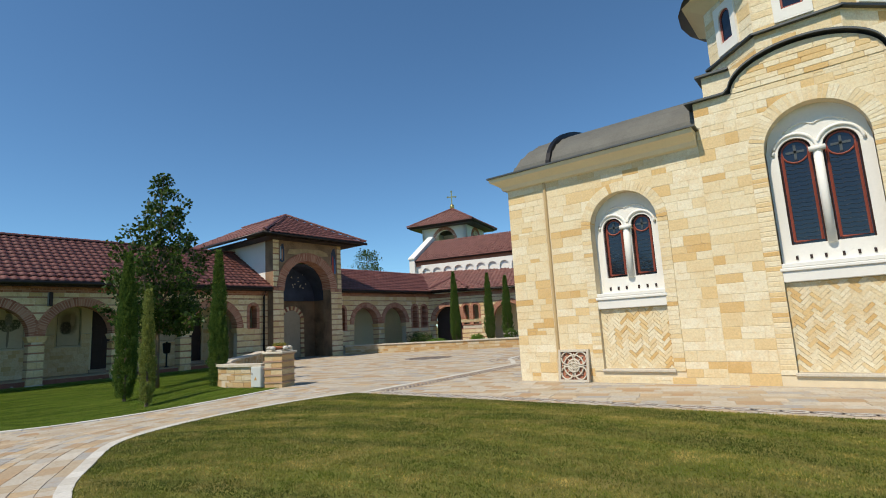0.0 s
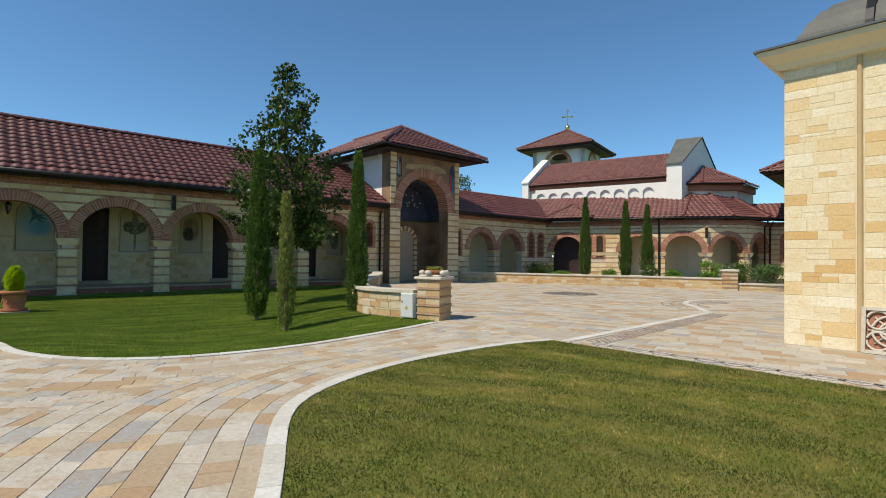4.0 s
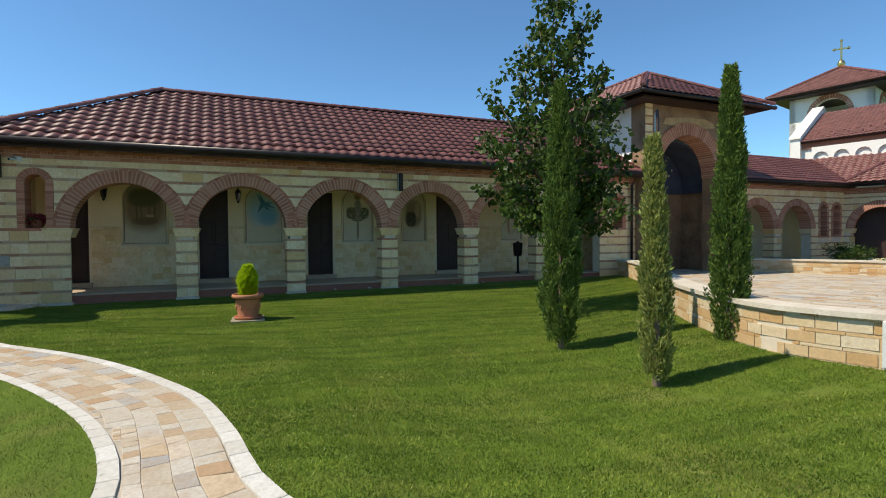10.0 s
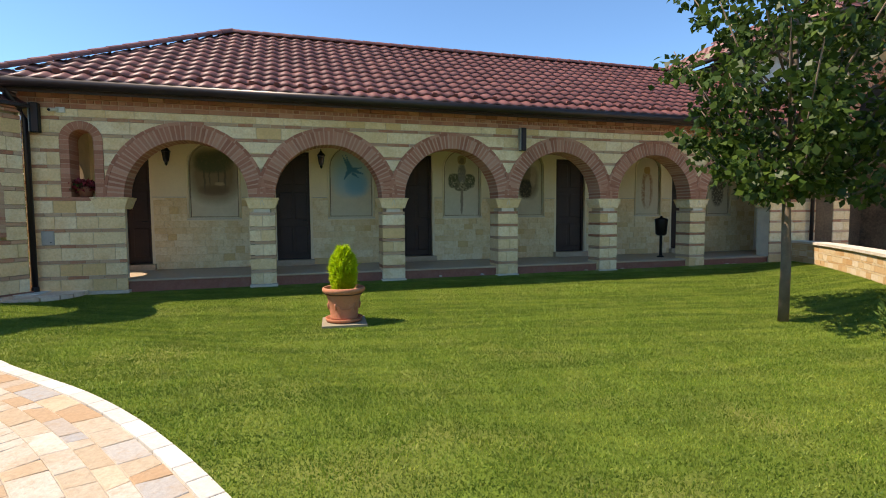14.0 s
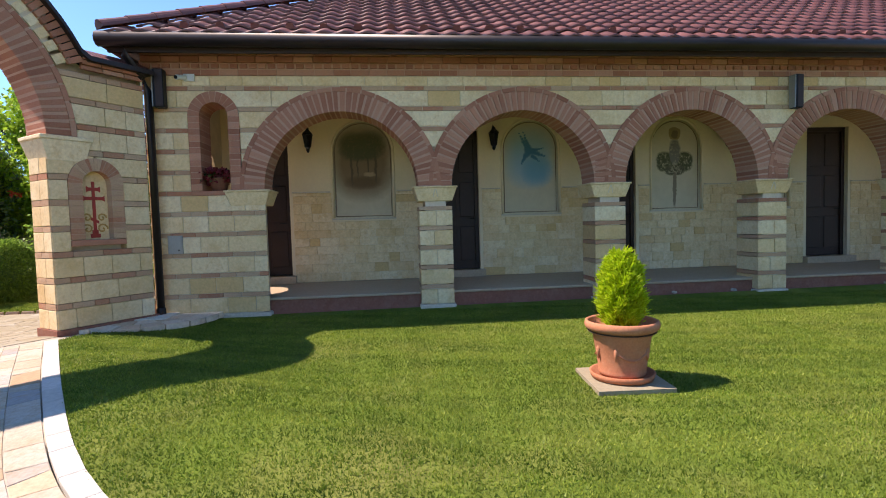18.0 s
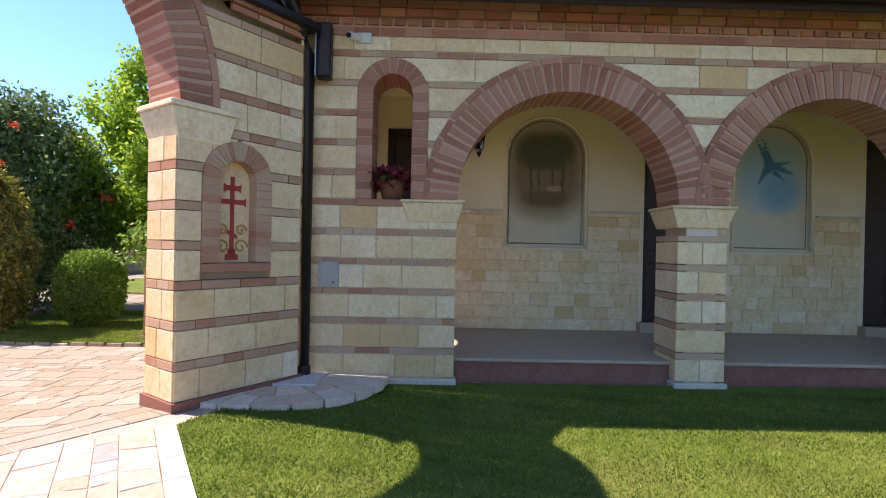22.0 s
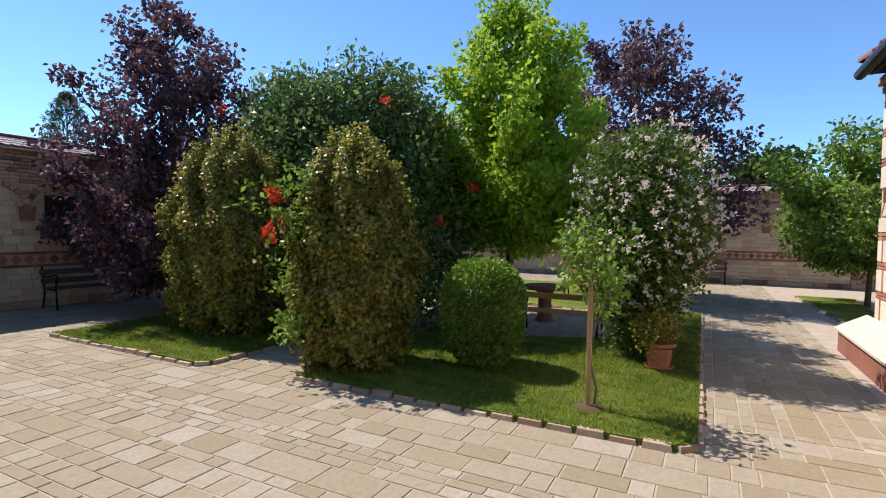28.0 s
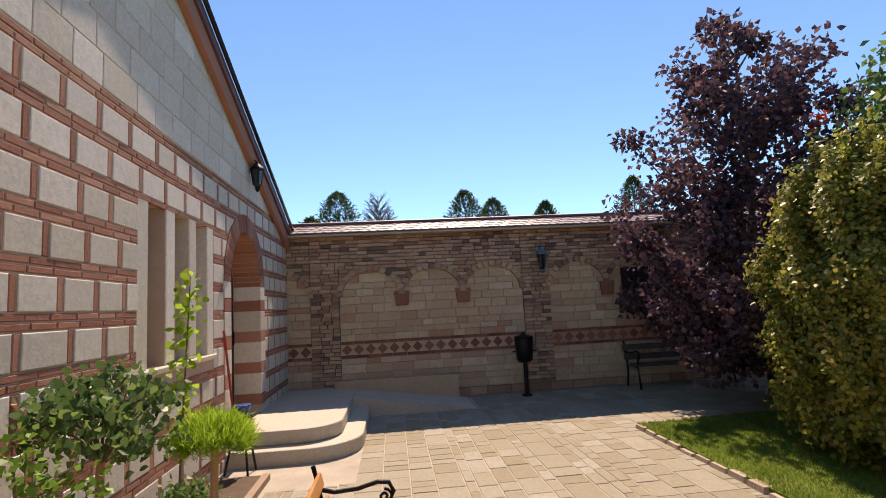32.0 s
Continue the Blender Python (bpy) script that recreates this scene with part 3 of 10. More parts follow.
def inside(x, y, poly):
    hit = False
    j = len(poly) - 1
    for i in range(len(poly)):
        (xi, yi), (xj, yj) = poly[i], poly[j]
        if (yi > y) != (yj > y) and x < (xj - xi) * (y - yi) / (yj - yi) + xi:
            hit = not hit
        j = i
    return hit


WEST_EDGE = spline([(-22.95, -4.38), (-21.0, -3.2), (-19.8, -2.4), (-18.91, -1.61), (-18.14, -0.93), (-17.24, -0.29), (-16.15, 0.33), (-15.12, 0.78), (-13.7, 1.05), (-12.67, 1.2), (-11.95, 1.5), (-11.42, 1.9), (-11.0, 2.5), (-10.78, 3.3), (-10.76, 4.3), (-10.95, 5.4), (-11.25, 6.6), (-11.55, 7.6)])
TERRACE_EDGE = spline([(-11.9, 8.0), (-13.0, 7.62), (-13.9, 7.6), (-15.4, 8.35), (-17.3, 9.7), (-19.4, 11.5), (-21.6, 13.3), (-23.4, 14.55), (-24.5, 15.0)])
CHURCH_EDGE = spline([(7.0, 0.2), (3.0, 0.55), (0.0, 0.85), (-3.0, 1.15), (-5.5, 1.62), (-6.8, 2.2), (-7.9, 2.85), (-8.45, 3.7), (-8.75, 4.7), (-8.85, 5.8), (-8.8, 6.9), (-8.62, 7.62)])
SOUTH_EDGE = spline([(-6.0, -3.0), (-9.0, -1.6), (-11.4, -0.35), (-12.3, 0.24), (-12.9, 0.38), (-13.97, 0.16), (-15.35, -0.35), (-16.66, -1.1), (-17.87, -2.0), (-18.98, -3.12), (-19.5, -4.55)])
WEST_LAWN = WEST_EDGE + TERRACE_EDGE + [(-24.5, -3.6), (-24.2, -3.9)]
CHURCH_LAWN = CHURCH_EDGE + [(7.0, 7.58)]
SOUTH_LAWN = SOUTH_EDGE + [(-19.0, -8.0), (-6.0, -8.0)]
# the turf begins behind the kerb
SOUTH_TURF = []
for (ax, ay), (bx, by) in zip(SOUTH_EDGE, SOUTH_EDGE[1:]):
    k = 0.125 / math.hypot(bx - ax, by - ay)
    SOUTH_TURF.append((ax - (by - ay) * k, ay + (bx - ax) * k))
SOUTH_TURF += [(-19.0, -8.0), (-6.0, -8.0)]


LAWN_RIM = np.array(WEST_EDGE[::3] + TERRACE_EDGE[::3])


def lawn_dip(x, y):
    """How far the lawn before the arcade lies below its kerb: a shallow bowl."""
    x, y = np.atleast_1d(np.asarray(x, float)), np.atleast_1d(np.asarray(y, float))
    d = np.full(len(x), 1e9)
    for a, b in LAWN_RIM:
        d = np.minimum(d, (x - a) ** 2 + (y - b) ** 2)
    def ease(t):
        t = np.clip(t, 0, 1)
        return t * t * (3 - 2 * t)
    return np.minimum(-0.23 * ease(np.sqrt(d) / 2.6) * (0.45 + 0.55 * ease((x + 24.5) / 2.6)), path_dip(x, y))


def bowl_sheet(name, outline, mat, step=0.3, level=lawn_dip):
    """A lawn of any outline, finely divided so that it can dip."""
    pts = [Vector(p) for p in outline]
    n = len(pts)
    xs, ys = [p.x for p in pts], [p.y for p in pts]
    x = min(xs) + step / 2
    while x < max(xs):
        y = min(ys) + step / 2
        while y < max(ys):
            if inside(x, y, outline) and min((p.x - x) ** 2 + (p.y - y) ** 2 for p in pts) > 0.02:
                pts.append(Vector((x, y)))
            y += step
        x += step
    co, _, faces, *_ = delaunay_2d_cdt(pts, [(i, (i + 1) % n) for i in range(n)], [], 1, 1e-5)
    z = level(np.array([c.x for c in co]), np.array([c.y for c in co]))
    g = Geo()
    g.v = [(c.x, c.y, float(h)) for c, h in zip(co, z)]
    g.f = [tuple(f) for f in faces]
    return part(name, g, mat, smooth=True)


def sheet(name, outline, z, mat, thick=0.05):
    """A flat piece of ground of any outline."""
    bm = bmesh.new()
    vs = [bm.verts.new((x, y, ground_z(x, y) + z)) for x, y in outline]
    f = bm.faces.new(vs)
    f.normal_update()
    if f.normal.z < 0:
        f.normal_flip()
    bmesh.ops.triangulate(bm, faces=[f])
    me = bpy.data.meshes.new(name)
    bm.to_mesh(me)
    bm.free()
    me.materials.append(mat)
    return new(name, me)


def grid_sheet(name, x0, x1, y0, y1, step, z, mat):
    nx, ny = int((x1 - x0) / step) + 1, int((y1 - y0) / step) + 1
    g = Geo()
    for j in range(ny):
        for i in range(nx):
            x, y = x0 + (x1 - x0) * i / (nx - 1), y0 + (y1 - y0) * j / (ny - 1)
            g.v.append((x, y, ground_z(x, y) + z + (1.15 * float(lawn_dip(x, y)[0]) - 0.02 if inside(x, y, WEST_LAWN) else -0.25 if -26.6 < x < -24.3 and -3.5 < y < 15.0 else 0.0)))
    for j in range(ny - 1):
        for i in range(nx - 1):
            k = j * nx + i
            g.f.append((k, k + 1, k + nx + 1, k + nx))
    return part(name, g, mat)


far = Geo()
FX = [-2500, -600, -200, -80, -60] + [-50 + i for i in range(0, 61)] + [20, 40, 80, 200, 600, 2500]
FY = [-2500, -600, -200, -80, -50, -30] + [-24 + i for i in range(0, 41)] + [25, 40, 60, 90, 200, 600, 2500]
for y in FY:
    for x in FX:
        far.v.append((x, y, ground_z(x, y) - 0.75))
for j in range(len(FY) - 1):
    for i in range(len(FX) - 1):
        k = j * len(FX) + i
        far.f.append((k, k + 1, k + len(FX) + 1, k + len(FX)))
tagged(part("ground", far, LAWN), "rough green ground that reaches the horizon", "ground", kind="structure")

court_bed = tagged(grid_sheet("pavement", -44.5, 8.0, -19.0, 30.0, 0.3, -0.006, JOINT), "pale stone paving of the church court and the garden court", "pavement", kind="structure")
lawn_west = tagged(bowl_sheet("lawn", WEST_LAWN, LAWN), "mown green lawn before the arcade", "lawn", kind="structure")
lawn_church = tagged(sheet("lawn", CHURCH_LAWN, 0.0, DRYLAWN), "mown, slightly dry lawn beside the church", "lawn", kind="structure")
lawn_south = tagged(bowl_sheet("lawn", SOUTH_TURF, LAWN, 0.35, lambda x, y: path_dip(x, y) + 0.012), "mown lawn south of the path", "lawn", kind="structure")

# ---- roofs ----


def tile_geo():
    """One interlocking clay tile, 1 unit wide and 1 unit of exposure long (u, v, n)."""
    g = Geo()
    n = 8
    for v, lift in ((0.0, 0.055), (1.16, 0.012)):
        for i in range(n + 1):
            s = i / n
            g.v.append((s * 1.02, v, lift + 0.042 * math.sin(math.pi * s) ** 2 + 0.012 * math.cos(2 * math.pi * s + 1.2)))
    for i in range(n + 1):
        g.v.append((g.v[i][0], 0.0, g.v[i][2] - 0.03))
    for i in range(n):
        g.f.append((i, i + 1, n + 2 + i, n + 1 + i))
        g.f.append((2 * n + 2 + i, 2 * n + 3 + i, i + 1, i))
    return g


TILE_W, TILE_L = 0.30, 0.345
UNIT_TILE = tile_geo()
TILE_MESH = Geo().add([(u * TILE_W, v * TILE_L, w) for u, v, w in UNIT_TILE.v], UNIT_TILE.f).mesh("roof_tile", TILE, True)


def roof_plane(roof, corners, near=None, tiles=True, scale=1.0, thick=0.12):
    """A tiled slope: corners in one plane, the first two along the eave, up the slope to their left."""
    p = [Vector(c) for c in corners]
    u = (p[1] - p[0]).normalized()
    nrm = u.cross(p[-1] - p[0]).normalized()
    v = nrm.cross(u)
    flat = [((q - p[0]).dot(u), (q - p[0]).dot(v)) for q in p]
    deck = Geo().block([tuple(q - nrm * 0.01) for q in p], [tuple(q - nrm * thick) for q in p])
    part("roof_deck", deck, DARKWOOD, roof)
    if not tiles:
        return
    w, l = TILE_W * scale, TILE_L * scale
    v1 = max(b for _, b in flat)
    ua, ub = min(a for a, _ in flat), max(a for a, _ in flat)
    rest = Geo()
    count = 0
    rows = int(v1 / l)
    for j in range(rows + 1):
        vv = j * l
        if vv + l * 0.3 > v1:
            break
        for i in range(int((ub - ua) / w) + 1):
            uu = ua + i * w
            if not inside(uu + w / 2, min(vv + l * 0.5, v1 - 0.02), flat):
                continue
            o = p[0] + u * uu + v * (vv - (0.06 if j == 0 else 0.0)) + nrm * (0.004 * rng.random())
            if near and near[0] < uu < near[1] and count < 300:
                count += 1
                ob = new("roof_tile", TILE_MESH)
                ob.parent = roof
                m = Matrix((u, v, nrm)).transposed().to_4x4()
                m.translation = o
                ob.matrix_basis = m
                continue
            k = len(rest.v)
            rest.v.extend([tuple(o + u * (a * w) + v * (b * l) + nrm * c) for a, b, c in UNIT_TILE.v])
            rest.f.extend([tuple(x + k for x in f) for f in UNIT_TILE.f])
    if rest.v:
        part("roof_tiles", rest, TILE, roof, smooth=True)["kind"] = "stuff"


def ridge(roof, a, b, r=0.11, mat=TILE):
    """Half-round ridge tiles from a to b, each a piece of one run."""
    a, b = Vector(a), Vector(b)
    n = max(1, int((b - a).length / 0.38))
    g = Geo()
    d = (b - a).normalized()
    s = d.cross(Vector((0, 0, 1))).normalized()
    t = s.cross(d)
    for i in range(n):
        p, q = a.lerp(b, i / n), a.lerp(b, (i + 1.12) / n)
        k = len(g.v)
        for o, rr in ((p, r), (q, r * 0.86)):
            for j in range(9):
                w = math.pi * j / 8
                g.v.append(tuple(o + s * (rr * math.cos(w)) + t * (rr * math.sin(w) + 0.02)))
        for j in range(8):
            g.f.append((k + j, k + j + 1, k + 10 + j, k + 9 + j))
        g.f.append(tuple(k + j for j in range(9)))
    part("ridge_tiles", g, mat, roof)["kind"] = "stuff"


def snow_guards(roof, a, b, up, rows, step):
    """Rows of small raised guard tiles along a slope, from a to b, each row set off by half a step."""
    a, b, up = Vector(a), Vector(b), Vector(up).normalized()
    u = (b - a).normalized()
    nrm = u.cross(up).normalized()
    for k, v in enumerate(rows):
        n = int((b - a).length / step)
        for i in range(n):
            o = a + u * (step * (i + 0.3 + 0.5 * (k % 2))) + up * v + nrm * 0.03
            p = [o - u * 0.075, o + u * 0.075, o + u * 0.075 + up * 0.16, o - u * 0.075 + up * 0.16]
            q = [p[0] + u * 0.03 + nrm * 0.085, p[1] - u * 0.03 + nrm * 0.085, p[2] - u * 0.06 + nrm * 0.012, p[3] + u * 0.06 + nrm * 0.012]
            part("snow_guard", Geo().block([tuple(x) for x in q], [tuple(x) for x in p]), TILE, roof)


def gutter(parent, points, r=0.075):
    """A half-round gutter with a fascia behind it."""
    part("gutter", Geo().tube(points, r, 10), GUTTER, parent, "dark brown metal gutter", True)


def pipe(parent, points, r=0.05):
    part("downpipe", Geo().tube(points, r, 12), GUTTER, parent, "dark brown metal downpipe", True)


# ---- west wing: arcade, porch, back wall, roof ----
ARCHES = [-1.18 + 2.8 * i for i in range(6)]
SPRING, ARCH_R, RING = 1.80, 1.14, 0.35
wing = thing("arcade_wing", "long arcaded wing of striped stone and brick under clay tiles", "building")
WM = pose(-24.5, 0, 0, 0, 0, 90)
NICHES = [(-3.0, 0.2, 1.80, 2.88, 0.2), (14.85, 0.2, 1.80, 2.75, 0.2)]


def capital(geo, c, half, top, m, flare=0.07, height=0.2, depth=0.5, slab=0.03):
    """A flared impost block with a thin slab on it."""
    a, b = half, half + flare
    g = Geo()
    z0, z1 = top - height - slab, top - slab
    lo = [(c - a, -0.014, z0), (c + a, -0.014, z0), (c + a, depth + 0.01, z0), (c - a, depth + 0.01, z0)]
    hi = [(c - b, -0.05, z1), (c + b, -0.05, z1), (c + b, depth + 0.05, z1), (c - b, depth + 0.05, z1)]
    g.block(hi, lo)
    e = 0.012
    g.box(c - b - e, c + b + e, -0.05 - e, depth + 0.05 + e, z1 + 0.002, top)
    g.turned(m)
    geo.add(g.v, g.f)


def arcade_face(parent, m, u0, u1, arches, niches, spring, r, ring, z0, top, thick, near=None, stone=CREAM, cornice=0.3, n_ring=44, wall_name="arcade_wall"):
    """A whole arcade: core, striped courses, brick rings, imposts and brick cornice."""
    core = Geo()
    arch_wall(core, u0, u1, z0 - 0.3, top + cornice, thick, [(c, r + 0.1, z0 - 0.3, spring, r + 0.1) for c in arches] + [(c, h + 0.06, f - 0.04, s, q + 0.06) for c, h, f, s, q in niches], m @ pose(0, 0.004, 0))
    part(wall_name, core, MORTAR, parent)
    ma = Masonry(parent, m, near)
    nh = [(c, h + 0.16, f - 0.07, s, q + 0.16) for c, h, f, s, q in niches]
    # lower zone: piers and solid stretches, through the whole depth
    marks = [u0] + [x for c in arches for x in (c - r, c + r)] + [u1]
    z, brick_now = z0, False
    while z < spring - 0.02:
        zb = min(z + (0.068 if brick_now else 0.235), spring)
        for a, b in zip(marks[::2], marks[1::2]):
            if b - a < 0.8:
                k = 1 if brick_now or rng.random() < 0.35 else 2
                cut = [a, b] if k == 1 else [a, a + (b - a) * (0.4 + 0.2 * rng.random()), b]
                if zb <= spring - 0.2:
                    for x, y in zip(cut, cut[1:]):
                        ma.piece("brick" if brick_now else "stone", BANDBRICK if brick_now else stone, x + 0.004, y - 0.004, x + 0.004, y - 0.004, z + 0.005, zb - 0.005, 0.012 + 0.002 * rng.random(), thick + 0.012)
            else:
                bl = [x for x in (hole(*o, z, zb) for o in nh if a < o[0] < b) if x]
                course(ma, "brick" if brick_now else "stone", BANDBRICK if brick_now else stone, a, b, z, zb, bl, 0.30 if brick_now else 0.46, 0.28, 0.007, 0.009)
        z, brick_now = zb, not brick_now
    rh = [(c, r + ring + 0.005, spring - 0.01, spring, r + ring + 0.005) for c in arches]
    striped(ma, u0, u1, spring, top, rh + nh, stone)
    for c in arches:
        brick_ring(ma, c, spring, r, r + ring - 0.06, None, n_ring, deep=thick + 0.012, bed=PINKMORTAR)
    for a, b in zip(arches, arches[1:]):
        if b - a < 2 * (r + ring) + 0.1:
            half = (b - a) / 2 - r - 0.015
            for k in range(5):
                ma.piece("springer_brick", BRICK, (a + b) / 2 - half, (a + b) / 2 + half, (a + b) / 2 - half, (a + b) / 2 + half, spring + 0.083 * k + 0.004, spring + 0.083 * (k + 1) - 0.004, 0.016, thick - 0.02)
    for c, h, f, s, q in niches:
        brick_ring(ma, c, s, q, q + 0.16, f, 11, deep=thick * 0.9, fill=PINKMORTAR)
        ma.piece("brick", BRICK, c - h - 0.16, c + h + 0.16, c - h - 0.16, c + h + 0.16, f - 0.07, f - 0.004, 0.03, thick * 0.9)
    if cornice:
        c0 = cornice / 4
        part("cornice_bed", Geo().box(u0, u1, -0.016, 0.0, top + 0.004, top + cornice - 0.004).turned(m), PINKMORTAR, parent)
        course(ma, "brick", BRICK, u0, u1, top, top + c0, [], 0.27, 0.05, 0.010, 0.02)
        course(ma, "brick", BRICK, u0, u1, top + c0, top + 2 * c0, [], 0.135, 0.02, 0.03, 0.045)
        course(ma, "brick", BRICK, u0, u1, top + 2 * c0, top + 3 * c0, [], 0.27, 0.05, 0.010, 0.07)
        course(ma, "brick", BRICK, u0, u1, top + 3 * c0, top + 4 * c0, [], 0.27, 0.05, 0.010, 0.095)
    ma.finish()
    for a, b in zip(marks[2:-1:2], marks[3:-1:2]):
        g = Geo()
        capital(g, (a + b) / 2, (b - a) / 2, spring, m, depth=thick)
        bevel(part("capital", g, stone, parent, "flared cream stone capital"), 0.008)
        c = (a + b) / 2
        # thin strokes, darker than the stone, imitate the dark of a V notch
        n = Geo()
        for w in (-1, 1):
            f = [(c, -0.0545, spring - 0.045), (c + w * 0.014, -0.054, spring - 0.047), (c + w * 0.045, -0.027, spring - 0.165), (c + w * 0.033, -0.027, spring - 0.168)][::w]
            n.block(f, [(x, y + 0.014, z) for x, y, z in f])
        part("carved_notch", n.turned(m), MORTAR, parent, "darker strokes laid on the capital in place of a cut notch")
    for a, s in ((marks[1], -1), (marks[-2], 1)):
        g = Geo()
        capital(g, a + s * 0.25, 0.25, spring, m, depth=thick)
        bevel(part("capital", g, stone, parent, "flared cream stone capital"), 0.008)


arcade_face(wing, WM, -3.95, 15.7, ARCHES, NICHES, SPRING, ARCH_R, RING, -0.02, 3.46, 0.5, (-3.95, 6.2), cornice=0.36)

# pale footing course along the wall, porch floor and plinth
for a, b in [(-3.95, ARCHES[0] - ARCH_R)] + [(c + ARCH_R, d - ARCH_R) for c, d in zip(ARCHES, ARCHES[1:])] + [(ARCHES[-1] + ARCH_R, 15.7)]:
    bevel(part("footing", Geo().box(-24.99, -24.455, a - 0.02, b + 0.02, -0.3, -0.028), CAPSTONE, wing, "pale worn footing stone"), 0.012)
u = -3.3
while u < 15.4:
    w = 0.4 + 0.35 * rng.random()
    bevel(part("foot_slab", Geo().box(-24.64, -24.42 - 0.02 * rng.random(), u, u + w - 0.008, -0.3, -0.10 - 0.008 * rng.random()), CURB, wing), 0.008)
    u += w
part("plinth", Geo().box(-26.6, -24.62, -3.9, 15.7, -0.3, 0.122), DARKRED, wing, "dark red stone plinth under the porch")
bevel(part("porch_floor", Geo().box(-26.6, -24.6, -3.9, 15.7, 0.125, 0.165), SLAB, wing, "worn grey-brown stone porch floor"), 0.012, 2)
part("porch_ceiling", Geo().box(-26.6, -24.99, -3.9, 15.7, 3.45, 3.55), PLASTER, wing)
BM = pose(-26.6, 0, 0, 0, 0, 90)
WING_DOORS = [(-2.8, 0.45), (0.87, 0.41), (4.1, 0.41), (8.76, 0.48), (12.78, 0.42)]
ICONS = [(-0.96, 0.58), (2.33, 0.58), (5.38, 0.55), (7.42, 0.46), (11.47, 0.47), (14.2, 0.47)]
back = Geo()
arch_wall(back, -3.9, 15.7, -0.3, 3.5, 0.22, [(c, h, 0.3, 3.02, 0) for c, h in WING_DOORS] + [(c, h, 1.37, 3.22 - h, h) for c, h in ICONS], BM)
part("back_wall", back, PLASTER, wing, "cream plastered back wall of the porch")
bm_ = Masonry(wing, BM, (-3.9, 4.0), 150)
z = 0.165
while z < 1.84:
    zb = min(z + 0.14 + 0.05 * rng.random(), 1.86)
    bl = [x for x in [hole(c, h + 0.06, 0.0, 3.0, 0, z, zb) for c, h in WING_DOORS] + [hole(c, h + 0.03, 1.34, 3.0, 0, z, zb) for c, h in ICONS] if x]
    course(bm_, "cladding_stone", CREAM, -3.9, 15.7, z, zb, bl, 0.30, 0.55, 0.003, 0.008, 0.004)
    z = zb
bm_.finish()
spans = free_spans(-3.9, 15.7, [((c - h - 0.05,) * 2, (c + h + 0.05,) * 2) for c, h in WING_DOORS + ICONS])
for a, b, _, _ in spans:
    part("ledge", Geo().box(-26.598, -26.555, a, b, 1.862, 1.885), CAPSTONE, wing)


def wooden_door(name, u, half, z0, z1, m, depth, arched=False, label="dark brown panelled wooden door, shut"):
    d = thing(name, label, "door", kind="structure")
    g = Geo().box(u - half, u + half, depth, depth + 0.06, z0, z1).turned(m)
    part("leaf", g, DARKWOOD, d)
    w = half * 2
    g = Geo()
    for i in range(2):
        for j in range(3):
            a = u - half + w * (0.1 + 0.45 * i)
            zz = z0 + (z1 - z0) * (0.06 + 0.32 * j)
            g.box(a, a + w * 0.36, depth - 0.02, depth + 0.001, zz, zz + (z1 - z0) * 0.25)
    bevel(part("panel", g.turned(m), DARKWOOD, d), 0.01)
    part("door_handle", Geo().tube([m @ Vector((u + half * 0.8, depth - 0.06, z0 + 1.0)), m @ Vector((u + half * 0.55, depth - 0.06, z0 + 1.0))], 0.012), IRON, d)
    g = Geo()
    for s in (-1, 1):
        a, b = sorted((u + s * half, u + s * (half - 0.07)))
        g.box(a, b, depth - 0.05, depth - 0.022, z0, z1)
    g.box(u - half, u + half, depth - 0.05, depth - 0.022, z1 - 0.08, z1)
    part("door_frame", g.turned(m), DARKWOOD, d)
    return d


for i, (c, h) in enumerate(WING_DOORS):
    wooden_door("door_%d" % (i + 1), c, h, 0.3, 3.02, BM, 0.14)
for c, h in WING_DOORS:
    part("door_step", Geo().box(-26.82, -26.45, c - h - 0.08, c + h + 0.08, 0.165, 0.30), SLAB, wing)


def paint_mat(name, centre, spots, ground=(0.60, 0.53, 0.38)):
    """A wall painting: soft-edged colour fields, each an oval at (across, height) with half sizes, an edge softness and a break-up."""
    n = Nodes(name)
    pos = n.tree.nodes.new("ShaderNodeNewGeometry").outputs["Position"]
    sep = n.tree.nodes.new("ShaderNodeSeparateXYZ")
    n.link(pos, sep.inputs[0])
    rough = n.noise(7, 5, 0.65)
    fine = n.noise(22, 5, 0.7)
    y = n.math("ADD", sep.outputs["Y"], n.math("MULTIPLY", n.math("SUBTRACT", rough, 0.5), 0.10))
    z = n.math("ADD", sep.outputs["Z"], n.math("MULTIPLY", n.math("SUBTRACT", fine, 0.5), 0.07))
    c = n.ramp(rough, [(0.3, tuple(v * 0.94 for v in ground)), (0.7, tuple(v * 1.05 for v in ground))])
    for u, h, w, d, colour, soft, holes in spots:
        dy = n.math("DIVIDE", n.math("SUBTRACT", y, centre + u), w)
        dz = n.math("DIVIDE", n.math("SUBTRACT", z, h), d)
        r = n.math("ADD", n.math("POWER", n.math("ABSOLUTE", dy), 2.6), n.math("POWER", n.math("ABSOLUTE", dz), 2.6))
        f = n.ramp(r, [(max(0.0, 1 - soft), (1, 1, 1)), (1.0, (0, 0, 0))])
        if holes:
            f = n.math("MULTIPLY", f, n.ramp(fine, [(0.5 - holes, (0.15, 0.15, 0.15)), (0.5, (1, 1, 1))]))
        c = n.mix(f, c, colour)
    n.bump(fine, 0.1, 0.004)
    return n.done(c, 0.9, 0, 0.2)


FRAMELINE = plain_mat("brown_border_paint", (0.24, 0.17, 0.11), 0.85, spread=0.3)


